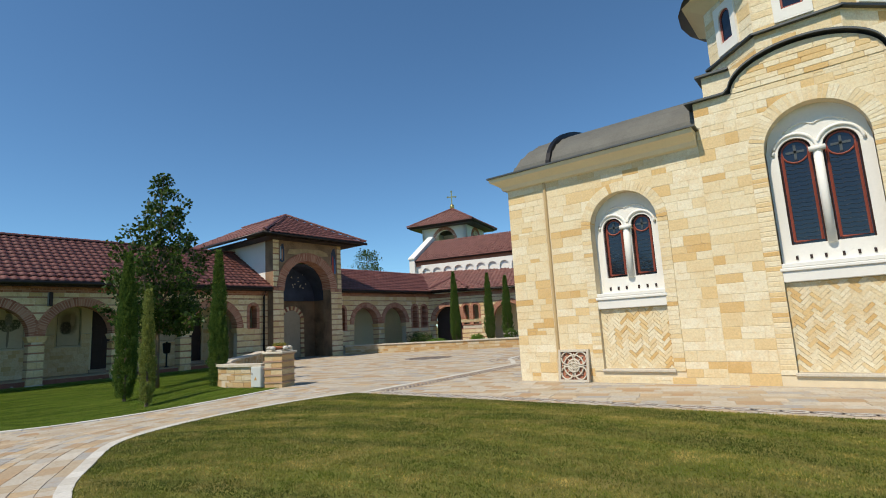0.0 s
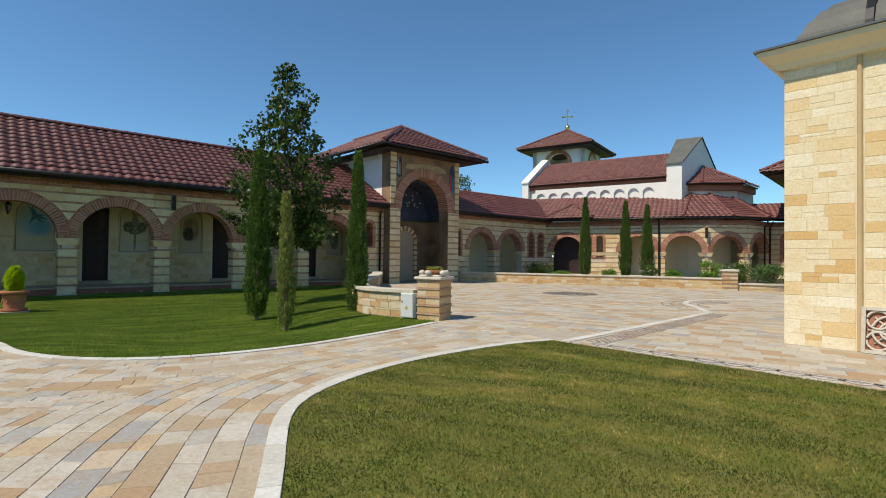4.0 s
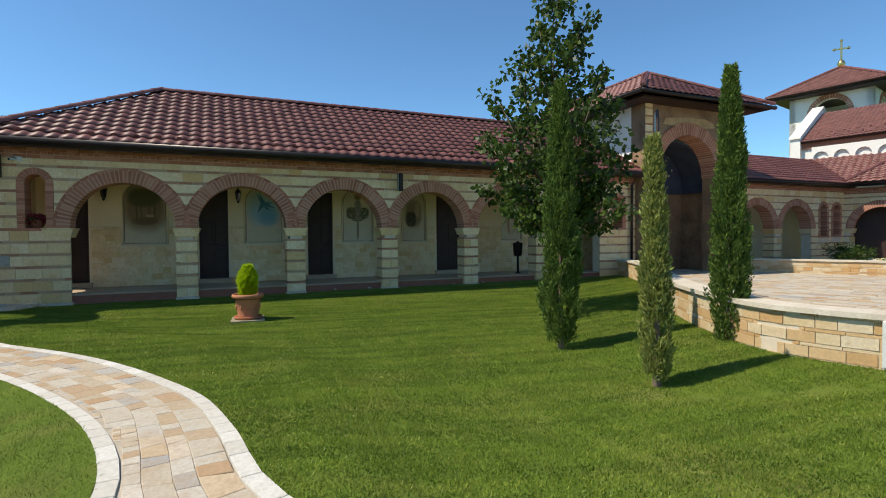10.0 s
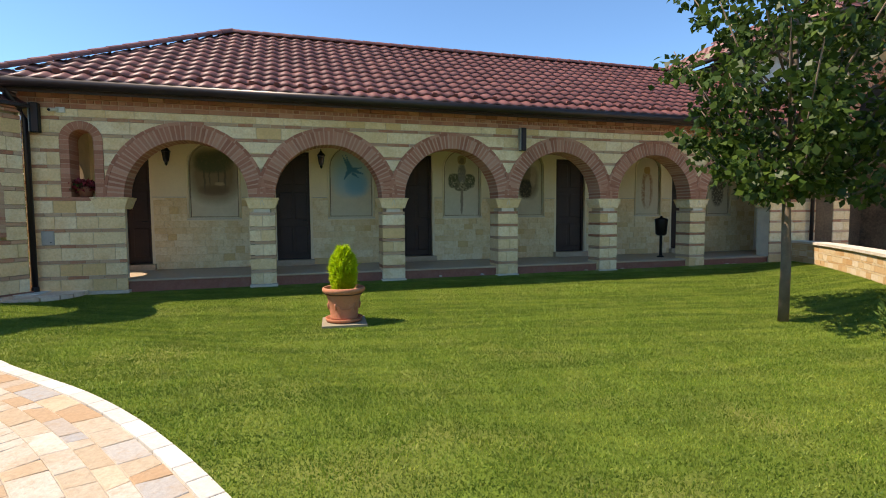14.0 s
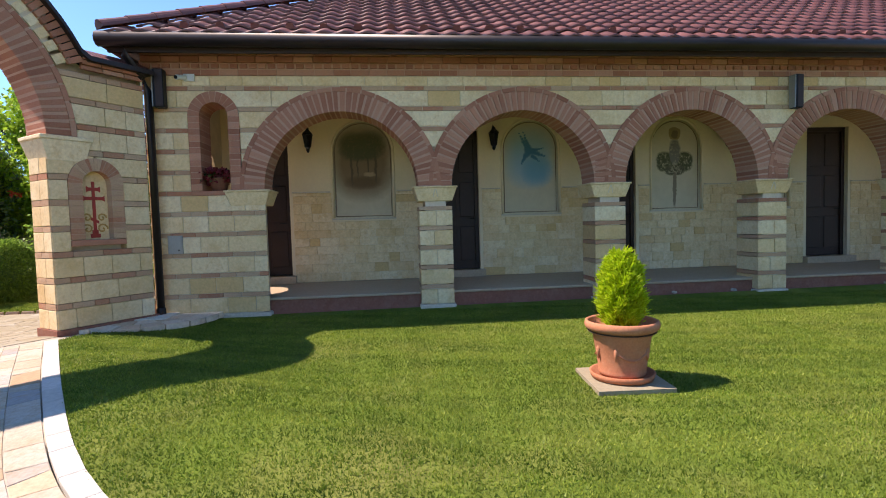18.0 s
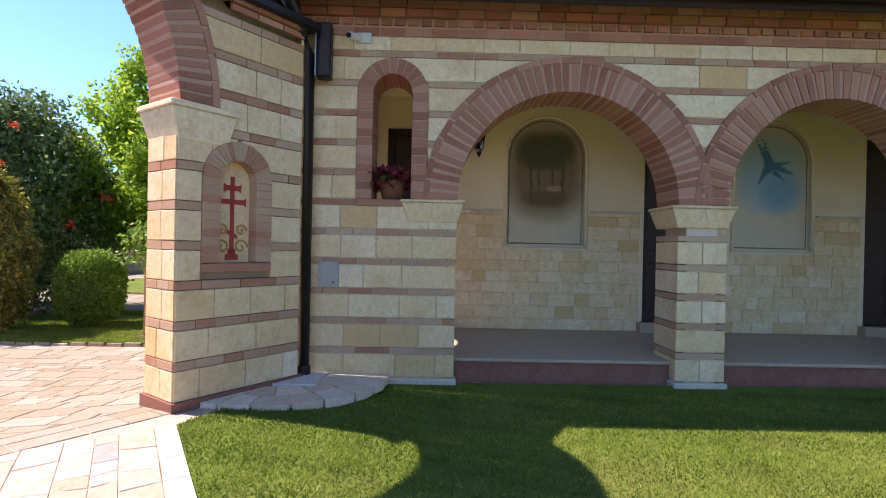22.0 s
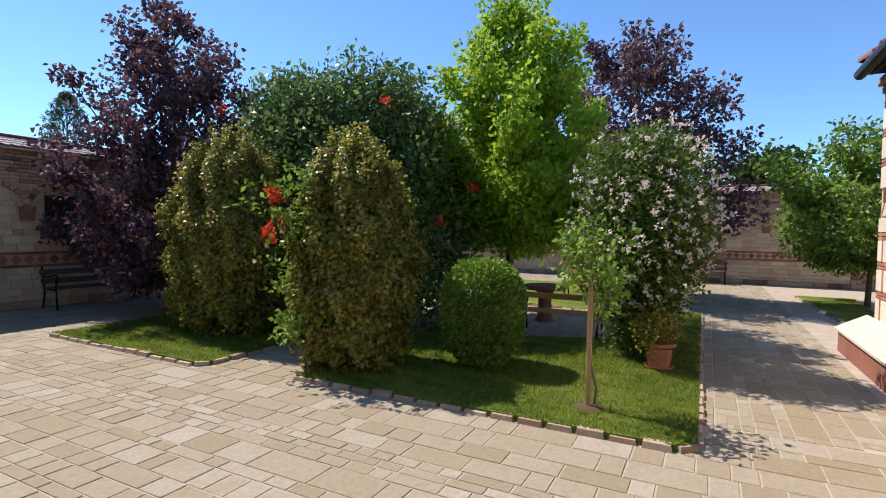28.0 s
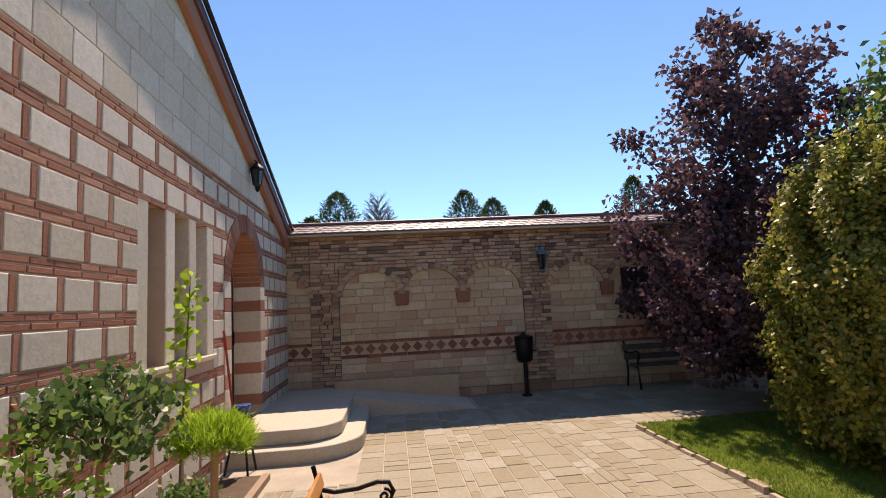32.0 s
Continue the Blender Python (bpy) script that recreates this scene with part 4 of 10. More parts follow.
def mural(name, c, h, label, spots):
    """An arched wall niche with a painting: a rounded panel and a moulded frame."""
    t = thing(name, label, "painting", "porch icons")
    pts = [(c - h, 1.37), (c + h, 1.37)] + [(c + h * math.cos(math.pi * i / 16), 3.22 - h + h * math.sin(math.pi * i / 16)) for i in range(17)]
    g = Geo().block([(u, 0.06, z) for u, z in pts], [(u, 0.2, z) for u, z in pts]).turned(BM)
    part("panel", g, paint_mat("wall_painting", c, spots), t, "painted plaster")
    rim = Geo()
    curve = [(c - h, 1.37)] + arch_curve(c, h, 3.22 - h) + [(c + h, 1.37)]
    rim.tube([BM @ Vector((u, -0.005, z)) for u, z in curve], 0.026, 6)
    part("frame", rim, PLASTER, t, smooth=True)
    e = h - 0.05
    line = [(c - e, 1.40)] + arch_curve(c, e, 3.22 - h) + [(c + e, 1.40), (c - e, 1.40)]
    part("border", Geo().tube([BM @ Vector((u, 0.057, z)) for u, z in line], 0.009, 4), FRAMELINE, t, "dark painted border line")
    rim = Geo().box(c - h - 0.03, c + h + 0.03, -0.03, 0.06, 1.335, 1.365)
    part("sill", rim.turned(BM), CAPSTONE, t)
    return t


M_BLUE = plain_mat("mural_pale_blue", (0.30, 0.40, 0.46), 0.9, spread=0.15, scale=8)
M_BLUE2 = plain_mat("mural_deep_blue", (0.06, 0.16, 0.36), 0.9, spread=0.3, scale=20)
M_PALE = plain_mat("mural_pale", (0.62, 0.54, 0.40), 0.9, spread=0.2, scale=18)
M_RED = plain_mat("mural_red", (0.38, 0.20, 0.12), 0.9, spread=0.3, scale=18)
M_RED2 = plain_mat("mural_bright_red", (0.45, 0.07, 0.05), 0.9, spread=0.3, scale=18)
M_GOLD = plain_mat("mural_ochre", (0.42, 0.29, 0.15), 0.9, spread=0.3, scale=14)
BR, DK, GN = (0.24, 0.17, 0.10), (0.07, 0.06, 0.05), (0.10, 0.105, 0.06)
TR = (0.13, 0.10, 0.065)
mural("icon_niche", *ICONS[0], "arched porch niche with a faded brown forest mural", [(0.0, 2.44, 0.66, 0.80, BR, 0.75, 0), (0.0, 2.05, 0.40, 0.14, (0.17, 0.115, 0.065), 0.9, 0), (-0.22, 2.35, 0.03, 0.42, TR, 0.9, 0), (-0.1, 2.42, 0.02, 0.36, TR, 0.9, 0), (0.1, 2.42, 0.022, 0.36, TR, 0.9, 0), (0.24, 2.38, 0.03, 0.4, TR, 0.9, 0), (-0.18, 2.74, 0.30, 0.30, GN, 0.85, 0.25), (0.16, 2.78, 0.32, 0.28, GN, 0.85, 0.25), (0.0, 2.58, 0.36, 0.14, GN, 0.9, 0.25), (0.12, 2.2, 0.12, 0.05, (0.42, 0.31, 0.19), 0.8, 0)])
DV = (0.06, 0.19, 0.30)
strokes = [((-0.2, 2.95), (-0.03, 2.62), 0.012, 0.05), ((-0.12, 2.97), (0.0, 2.64), 0.012, 0.045), ((-0.03, 2.62), (0.30, 2.50), 0.055, 0.02), ((0.02, 2.60), (0.28, 2.66), 0.04, 0.01), ((-0.03, 2.58), (-0.16, 2.36), 0.05, 0.015), ((0.05, 2.5), (0.2, 2.40), 0.03, 0.01)]
mural("icon_niche", *ICONS[1], "arched porch niche with a pale blue mural of a dove", [(0.0, 2.48, 0.58, 0.66, (0.30, 0.46, 0.54), 0.9, 0), (0.14, 2.22, 0.34, 0.34, (0.17, 0.37, 0.50), 0.95, 0)] + [(x0 + (x1 - x0) * k / 6, z0 + (z1 - z0) * k / 6, 1.5 * (w0 + (w1 - w0) * k / 6), 1.5 * (w0 + (w1 - w0) * k / 6), DV, 0.95, 0) for (x0, z0), (x1, z1), w0, w1 in strokes for k in range(7)])
mural("icon_niche", *ICONS[2], "arched porch niche with a painted tree and a grey figure shape", [(-0.22, 2.35, 0.19, 0.22, (0.11, 0.115, 0.07), 0.45, 0.15), (0.22, 2.35, 0.19, 0.22, (0.11, 0.115, 0.07), 0.45, 0.15), (0.0, 2.18, 0.24, 0.12, (0.13, 0.12, 0.08), 0.5, 0.15), (0.0, 2.55, 0.13, 0.28, (0.22, 0.21, 0.19), 0.5, 0.2), (0.0, 2.92, 0.13, 0.13, (0.36, 0.27, 0.14), 0.2, 0), (0.0, 2.9, 0.07, 0.09, (0.22, 0.16, 0.10), 0.4, 0), (0.0, 1.78, 0.045, 0.38, (0.26, 0.21, 0.15), 0.4, 0)])
mural("icon_niche", *ICONS[3], "arched porch niche with a dark brown painted group", [(0.0, 2.35, 0.36, 0.55, (0.28, 0.22, 0.15), 0.7, 0), (-0.1, 2.15, 0.22, 0.3, DK, 0.5, 0.2), (0.14, 2.5, 0.1, 0.3, (0.44, 0.34, 0.24), 0.5, 0.2)])
mural("icon_niche", *ICONS[4], "arched porch niche with a pale standing painted shape", [(0.0, 2.15, 0.22, 0.62, (0.34, 0.20, 0.12), 0.5, 0.1), (0.02, 2.1, 0.11, 0.55, (0.58, 0.50, 0.38), 0.5, 0.1), (0.0, 2.75, 0.12, 0.12, (0.42, 0.28, 0.12), 0.3, 0)])
mural("icon_niche", *ICONS[5], "arched porch niche with a dark painted shape", [(0.0, 2.2, 0.26, 0.6, (0.14, 0.11, 0.08), 0.5, 0.1)])


def lantern(at, out, label="small black iron wall lantern", s=1.0, metal=IRON):
    """A hexagonal lantern on a bracket; out points away from the wall."""
    t = thing("wall_lantern", label, "lantern", "wall lanterns", at=at)
    o = Vector(out)
    part("bracket", Geo().tube([(0, 0, 0.12 * s), o * 0.06 * s + Vector((0, 0, 0.17 * s)), o * 0.13 * s + Vector((0, 0, 0.13 * s))], 0.012 * s, 6), metal, t)
    c = o * 0.13 * s
    part("body", Geo().ring(c.x, c.y, [(0.03 * s, -0.26 * s), (0.055 * s, -0.22 * s), (0.085 * s, -0.02 * s), (0.09 * s, 0.0)], 6), GLASS, t, "dark glass")
    part("cap", Geo().ring(c.x, c.y, [(0.11 * s, 0.0), (0.10 * s, 0.03 * s), (0.04 * s, 0.09 * s), (0.015 * s, 0.13 * s)], 6), metal, t)
    g = Geo()
    for i in range(6):
        a = math.pi * i / 3
        part("cage_bar", Geo().tube([(c.x + 0.057 * s * math.cos(a), c.y + 0.057 * s * math.sin(a), -0.22 * s), (c.x + 0.09 * s * math.cos(a), c.y + 0.09 * s * math.sin(a), 0)], 0.006 * s, 4), metal, t)
    g.ring(c.x, c.y, [(0.012 * s, -0.32 * s), (0.03 * s, -0.29 * s), (0.04 * s, -0.26 * s)], 6)
    part("finial", g, metal, t)
    return t


for y in (-1.95, 1.57, 6.4, 10.4):
    lantern((-26.58, y, 2.92), (1, 0, 0))

# roof of the wing
EX, EZ, RX, RZ, HY = -24.0, 3.86, -27.86, 6.15, -0.55
wroof = new("roof")
wroof.parent = wing
roof_plane(wroof, [(EX, -4.2, EZ), (EX, 16.2, EZ), (RX, 16.2, RZ), (RX, HY, RZ)], (0.0, 9.0))
roof_plane(wroof, [(-31.72, -4.2, EZ), (EX, -4.2, EZ), (RX, HY, RZ)], None)
roof_plane(wroof, [(-31.72, 16.2, EZ), (-31.72, -4.2, EZ), (RX, HY, RZ), (RX, 16.2, RZ)], None, False)
ridge(wroof, (RX, HY, RZ + 0.03), (RX, 16.2, RZ + 0.03))
ridge(wroof, (EX + 0.02, -4.22, EZ + 0.06), (RX, HY, RZ + 0.05))
ridge(wroof, (-31.72, -4.22, EZ + 0.06), (RX, HY, RZ + 0.05))
snow_guards(wroof, (EX, -3.4, EZ), (EX, 16.0, EZ), (RX - EX, 0, RZ - EZ), (0.34,), 0.48)
part("eave_board", Geo().box(-24.40, -24.13, -4.3, 15.9, 3.83, 3.87), DARKWOOD, wing, "dark eave boarding")
part("fascia", Geo().box(-24.12, -24.07, -4.2, 15.7, 3.66, 3.85), DARKWOOD, wing, "dark brown fascia board")
gutter(wing, [(-23.97, -4.27, 3.80), (-23.97, 15.6, 3.80)], 0.1)
gutter(wing, [(-23.98, -4.25, 3.80), (-31.8, -4.25, 3.80)])
pipe(wing, [(-23.98, -3.95, 3.76), (-24.0, -3.95, 3.6), (-24.22, -3.85, 3.38), (-24.36, -3.82, 3.2), (-24.36, -3.82, 0.0)])
part("pipe_shoe", Geo().ring(-24.36, -3.82, [(0.065, 0.0), (0.065, 0.1), (0.055, 0.12)], 12), GUTTER, wing)
pipe(wing, [(-24.05, 15.35, 3.76), (-24.36, 15.4, 3.4), (-24.38, 15.4, 0.0)])


def cloisonne(ma, u0, u1, z0, z1, holes, stone_h=0.31, stone_w=0.44, brick_h=0.052, rows=2, stone=WHITESTONE):
    """White blocks with an upright brick between each two, and double brick courses."""
    z, odd = z0, 0
    while z < z1 - 0.02:
        zb = min(z + stone_h, z1)
        bl = [x for x in (hole(*o, z, zb) for o in holes) if x]
        for ub0, ub1, ut0, ut1 in free_spans(u0, u1, bl):
            u, first = ub0, True
            end = max(ub1, ut1)
            off = stone_w * 0.5 * odd
            while u < end - 0.03:
                w = min((stone_w * (0.85 + 0.3 * rng.random())) if not first else stone_w * (0.45 + 0.5 * rng.random()), end - u)
                last = end - u - w < 0.12
                if last:
                    w = end - u
                ma.piece("stone", stone, u + 0.006, u + w - 0.006 if not last else ub1 - 0.004, (ut0 if first else u) + 0.006, u + w - 0.006 if not last else ut1 - 0.004, z + 0.006, zb - 0.006, 0.014 + 0.003 * rng.random())
                u += w
                if not last:
                    ma.piece("brick", BRICK, u + 0.003, u + 0.058, u + 0.003, u + 0.058, z + 0.006, zb - 0.006, 0.012)
                    u += 0.061
                first = False
        z, odd = zb, 1 - odd
        for k in range(rows):
            zb = min(z + brick_h, z1)
            if zb - z < 0.02:
                break
            bl = [x for x in (hole(*o, z, zb) for o in holes) if x]
            course(ma, "brick", BRICK, u0, u1, z, zb, bl, 0.26, 0.2, 0.010, 0.012)
            z = zb


# south and west walls of the wing
SM = pose(0, -3.95, 0, 0, 0, 0)
sw = Geo()
arch_wall(sw, -31.8, -24.55, -0.4, 3.72, 0.4, [(-25.75, 0.5, 0.17, 2.1, 0.5)], SM @ pose(0, 0.01, 0))
sw.box(-31.8, -31.4, -3.5, 20.0, -0.4, 3.72)
part("end_wall", sw, MORTAR, wing)
END_HOLE = (-25.75, 0.66, -0.4, 2.1, 0.66)
ma = Masonry(wing, SM, (-31.8, -27.0), 160)
cloisonne(ma, -31.8, -24.6, 0.3, 1.75, [END_HOLE])
cloisonne(ma, -31.8, -24.6, 2.16, 3.5, [END_HOLE])
brick_ring(ma, -25.75, 2.1, 0.5, 0.65, 0.3, 24, deep=0.3)
x = -31.75
while x < -26.7:
    for k in range(2):
        ma.piece("brick", BRICK, x + 0.09 * k, x + 0.05 + 0.09 * k, x + 0.13 - 0.04 * k, x + 0.18 - 0.04 * k, 1.77 + 0.19 * k, 1.95 + 0.19 * k, 0.014)
    ma.piece("stone", WHITESTONE, x + 0.07, x + 0.27, x + 0.20, x + 0.30, 1.77, 1.95, 0.010)
    x += 0.31
course(ma, "brick", BRICK, -31.8, -24.6, 3.5, 3.6, [], 0.27, 0.05, 0.01, 0.04)
course(ma, "brick", BRICK, -31.8, -24.6, 3.6, 3.72, [], 0.27, 0.05, 0.01, 0.09)
ma.finish()
pl = Geo().block([(-32.1, -4.32, -0.5), (-24.9, -4.32, -0.5), (-24.9, -4.32, 0.1), (-32.1, -4.32, 0.1)], [(-32.1, -3.9, -0.5), (-24.9, -3.9, -0.5), (-24.9, -3.9, 0.1), (-32.1, -3.9, 0.1)])
part("plinth", pl, DARKRED, wing, "rough dark red stone plinth")
pl = Geo().block([(-32.15, -4.36, 0.102), (-24.9, -4.36, 0.102), (-24.9, -3.97, 0.32), (-32.15, -3.97, 0.32)], [(-32.15, -4.36, 0.07), (-24.9, -4.36, 0.07), (-24.9, -3.94, 0.29), (-32.15, -3.94, 0.29)])
part("plinth_cap", pl, CAPSTONE, wing, "sloping pale stone plinth cap")

# ---- gate arch between the wing and the garden house ----
gate = thing("gate_arch", "striped stone and brick gate arch over the path", "gate")
GM = pose(-23.28, -4.57, 0, 0, 0, 143.6)
GC, GR, GS, GT = -1.62, 1.62, 2.43, 0.46


def gate_top(u):
    d = 2.28 ** 2 - (u - GC) ** 2
    return max(3.42, GS + math.sqrt(d) if d > 0 else 0)


def gate_core(geo, inset, top_off):
    us = sorted(set([-4.5, 1.2] + [-4.5 + 0.1 * i for i in range(58)] + [GC - (GR + inset), GC + GR + inset]))
    g = Geo()
    for a, b in zip(us, us[1:]):
        def low(u):
            d = (GR + inset) ** 2 - (u - GC) ** 2
            return GS + math.sqrt(d) if d > 0 else -0.5
        mid = (a + b) / 2
        if abs(mid - GC) < GR + inset:
            la, lb = (low(a) if abs(a - GC) < GR + inset - 1e-6 else GS), (low(b) if abs(b - GC) < GR + inset - 1e-6 else GS)
        else:
            la = lb = -0.5
        y0 = 0.14 if mid > 0.15 else 0.012
        f = [(a, y0, la), (b, y0, lb), (b, y0, gate_top(b) + top_off), (a, y0, gate_top(a) + top_off)]
        g.block(f, [(x, GT - 0.012, z) for x, _, z in f])
    g.turned(GM).weld()
    geo.add(g.v, g.f)


g = Geo()
gate_core(g, 0.1, -0.05)
part("core", g, MORTAR, gate)
for face, gm in ((0, GM), (1, GM @ pose(0, GT, 0, 0, 0, 180))):
    ma = Masonry(gate, gm, (-0.2, 1.3) if face == 0 else None, 60)
    sgn = 1 if face == 0 else -1
    holes = []
    if face == 0:
        holes = [(0.53, 0.33, 1.08, 1.86, 0.33)]
    z, br = 0.05, False
    pil = [(0.0, 1.2), (-4.5, 2 * GC)]
    while z < 4.2:
        zb = z + (0.075 if br else 0.245)
        for a, b in pil:
            if face:
                a, b = -b, -a
            hs = []
            if zb > GS:
                hs = [(sgn * GC, GR + 0.34, GS - 0.3, GS, GR + 0.34)]
            bl = [x for x in (hole(*o, z, zb) for o in holes + hs) if x]
            if zb > 3.3:
                continue
            course(ma, "brick" if br else "stone", BANDBRICK if br else CREAM, a, b, z, zb, bl, 0.26 if br else 0.34, 0.4, 0.006, 0.008, 0.004, 0.16 if face == 0 else 0.02)
        z, br = zb, not br
    brick_ring(ma, sgn * GC, GS, GR, GR + 0.27, None, 62, deep=GT if face == 0 else 0.02, bed=PINKMORTAR)
    # outer brick moulding under the coping
    n = 60
    R = 2.28
    a0 = math.acos(min(1, (1.62 + 0.45) / R))
    for i in range(n):
        t0, t1 = a0 + (math.pi - 2 * a0) * i / n, a0 + (math.pi - 2 * a0) * (i + 1) / n
        ma.wedge("voussoir", BRICK, sgn * GC, GS, R - 0.17, R, t0 + 0.003, t1 - 0.003, 0.05)
        if i % 2 == 0:
            ma.wedge("voussoir", CREAM, sgn * GC, GS, R - 0.30, R - 0.175, t0 + 0.003, t1 + 0.02, 0.012)
    for a, b in ((0.43, 1.2), (-4.5, 2 * GC - 0.43)):
        if face:
            a, b = -b, -a
        for q in range(3):
            course(ma, "brick", BRICK, a, b, 3.3 + 0.06 * q, 3.36 + 0.06 * q, [], 0.25, 0.1, 0.008, 0.02 + 0.03 * q)
    if face == 0:
        brick_ring(ma, 0.53, 1.86, 0.17, 0.33, 1.15, 19, BANDBRICK, deep=0.1, proud=0.024, course_h=0.066, fill=PINKMORTAR)
        ma.piece("brick", BRICK, 0.2, 0.86, 0.2, 0.86, 1.07, 1.145, 0.03, 0.1)
    ma.finish()
# inner side of the pillar, seen under the arch
em = GM @ pose(0, GT, 0, 0, 0, -90)
ma = Masonry(gate, em, (-1, 1), 60)
z, br = 0.05, False
while z < GS - 0.2:
    zb = min(z + (0.075 if br else 0.245), GS - 0.19)
    course(ma, "brick" if br else "stone", BANDBRICK if br else CREAM, 0.0, GT, z, zb, [], 0.23, 0.2, 0.006, 0.008, 0.004)
    z, br = zb, not br
ma.finish()
em = GM @ pose(1.2, 0, 0, 0, 0, 90)
ma = Masonry(gate, em, None)
striped(ma, 0.0, GT, 0.05, 3.4, [], stone_w=0.23, stone_h=0.245, brick_h=0.075)
ma.finish()
for c, hw in ((0.21, 0.21), (2 * GC - 0.21, 0.21)):
    g = Geo()
    capital(g, c, hw, GS, GM, 0.07, 0.25, GT, 0.05)
    bevel(part("capital", g, CREAM, gate, "flared cream stone impost"), 0.008)
g = Geo()
us = [-4.6 + 0.1 * i for i in range(60)]
for a, b in zip(us, us[1:]):
    za, zb = gate_top(a) - 0.02, gate_top(b) - 0.02
    f = [(a, -0.14, za), (b, -0.14, zb), (b, -0.14, zb + 0.06), (a, -0.14, za + 0.06)]
    g.block(f, [(x, GT + 0.14, z) for x, _, z in f])
part("coping", g.turned(GM).weld(), GUTTER, gate, "dark brown metal coping")
g = Geo()
for a, b in zip(us, us[1:]):
    za, zb = gate_top(a) + 0.05, gate_top(b) + 0.05
    f = [(a, -0.1, za), (b - 0.01, -0.1, zb), (b - 0.01, GT / 2, zb + 0.16), (a, GT / 2, za + 0.16)]
    g.block(f, [(x, y, z - 0.04) for x, y, z in f])
    f = [(a, GT / 2, za + 0.16), (b - 0.01, GT / 2, zb + 0.16), (b - 0.01, GT + 0.1, zb), (a, GT + 0.1, za)]
    g.block(f, [(x, y, z - 0.04) for x, y, z in f])
part("coping_tiles", g.turned(GM), TILE, gate)["kind"] = "stuff"
part("base_course", Geo().box(-0.03, 1.25, -0.03, GT + 0.03, -0.5, 0.05).turned(GM), DARKRED, gate)
# mosaic cross in the pillar's niche
mosaic = thing("cross_mosaic", "red three-barred cross mosaic with ochre scrolls on a cream ground", "mosaic")
pts = [(0.36, 1.15), (0.70, 1.15)] + [(0.53 + 0.17 * math.cos(math.pi * i / 12), 1.86 + 0.17 * math.sin(math.pi * i / 12)) for i in range(13)]
part("ground_panel", Geo().block([(u, 0.09, z) for u, z in pts], [(u, 0.13, z) for u, z in pts]).turned(GM), CREAM, mosaic)
g = Geo()
g.box(0.512, 0.548, 0.08, 0.089, 1.22, 1.90)
for zc, w in ((1.80, 0.055), (1.68, 0.105)):
    g.box(0.53 - w, 0.53 + w, 0.08, 0.089, zc - 0.022, zc + 0.022)
    for s in (-1, 1):
        g.add([(0.53 + s * w, 0.082, zc - 0.022), (0.53 + s * (w + 0.03), 0.082, zc - 0.042), (0.53 + s * (w + 0.03), 0.082, zc + 0.042), (0.53 + s * w, 0.082, zc + 0.022)], [(0, 1, 2, 3)])
g.add([(0.48, 0.081, 1.40), (0.58, 0.081, 1.35), (0.58, 0.081, 1.39), (0.48, 0.081, 1.44)], [(0, 1, 2, 3)])
g.box(0.47, 0.59, 0.08, 0.089, 1.17, 1.22)
g.box(0.495, 0.565, 0.08, 0.0885, 1.22, 1.27)
part("cross", g.turned(GM), REDPAINT, mosaic, "red cross")
g = Geo()
for s in (-1, 1):
    for zc, rr in ((1.43, 0.058), (1.285, 0.07)):
        g.tube([(0.53 + s * 0.088 + s * rr * (1 - k / 18) * math.cos(k * 0.5), 0.085, zc + rr * (1 - k / 18) * math.sin(k * 0.5)) for k in range(16)], 0.0105, 5)
part("scroll", g.turned(GM), OCHRE, mosaic, "ochre scrollwork")

# ---- gate tower ----
tower = thing("gate_tower", "tall gatehouse with a painted entrance arch under a hipped tile roof", "building")
TX, TY0, TY1, TZ = -24.0, 15.7, 20.35, 6.5
TM = pose(TX, 0, 0, 0, 0, 90)
core = Geo()
arch_wall(core, TY0, TY1, -0.3, TZ, 0.7, [(17.95, 1.6, -0.3, 3.85, 1.6)], TM)
part("front_wall", core, FRESCO, tower, "faded brown frescoed gatehouse front")
ma = Masonry(tower, TM, None)
for a, b in ((TY0, 16.33), (19.57, TY1)):
    striped(ma, a, b, 0.0, 3.7, [], stone_w=0.4, proud=0.03)
    a2, b2 = (TY0, TY0 + 0.35) if a == TY0 else (TY1 - 0.3, TY1)
    striped(ma, a2, b2, 3.9, TZ, [], stone_w=0.4, proud=0.03)
brick_ring(ma, 17.95, 3.85, 1.55, 1.96, None, 50, proud=0.05, deep=0.7, bed=PINKMORTAR)
course(ma, "brick", BRICK, TY0, 16.38, 3.7, 3.86, [], 0.3, 0.1, 0.01, 0.05)
course(ma, "brick", BRICK, 19.52, TY1, 3.7, 3.86, [], 0.3, 0.1, 0.01, 0.05)
ma.finish()
for y0, y1 in ((TY0, TY0 + 0.3), (TY1 - 0.3, TY1)):
    part("side_wall", Geo().box(-32.0, -24.702, y0, y1, -0.3, TZ), WHITE, tower, "white rendered side wall")
for y0, y1 in ((TY0 + 0.302, TY0 + 0.32), (TY1 - 0.32, TY1 - 0.302)):
    part("passage_lining", Geo().box(-26.198, -24.705, y0, y1, -0.3, 4.2), FRESCO, tower, "faded brown fresco on the passage side")
part("passage_wall", Geo().box(-26.4, -26.2, TY0 + 0.3, TY1 - 0.3, -0.3, 3.95), FRESCO, tower)
g = Geo()
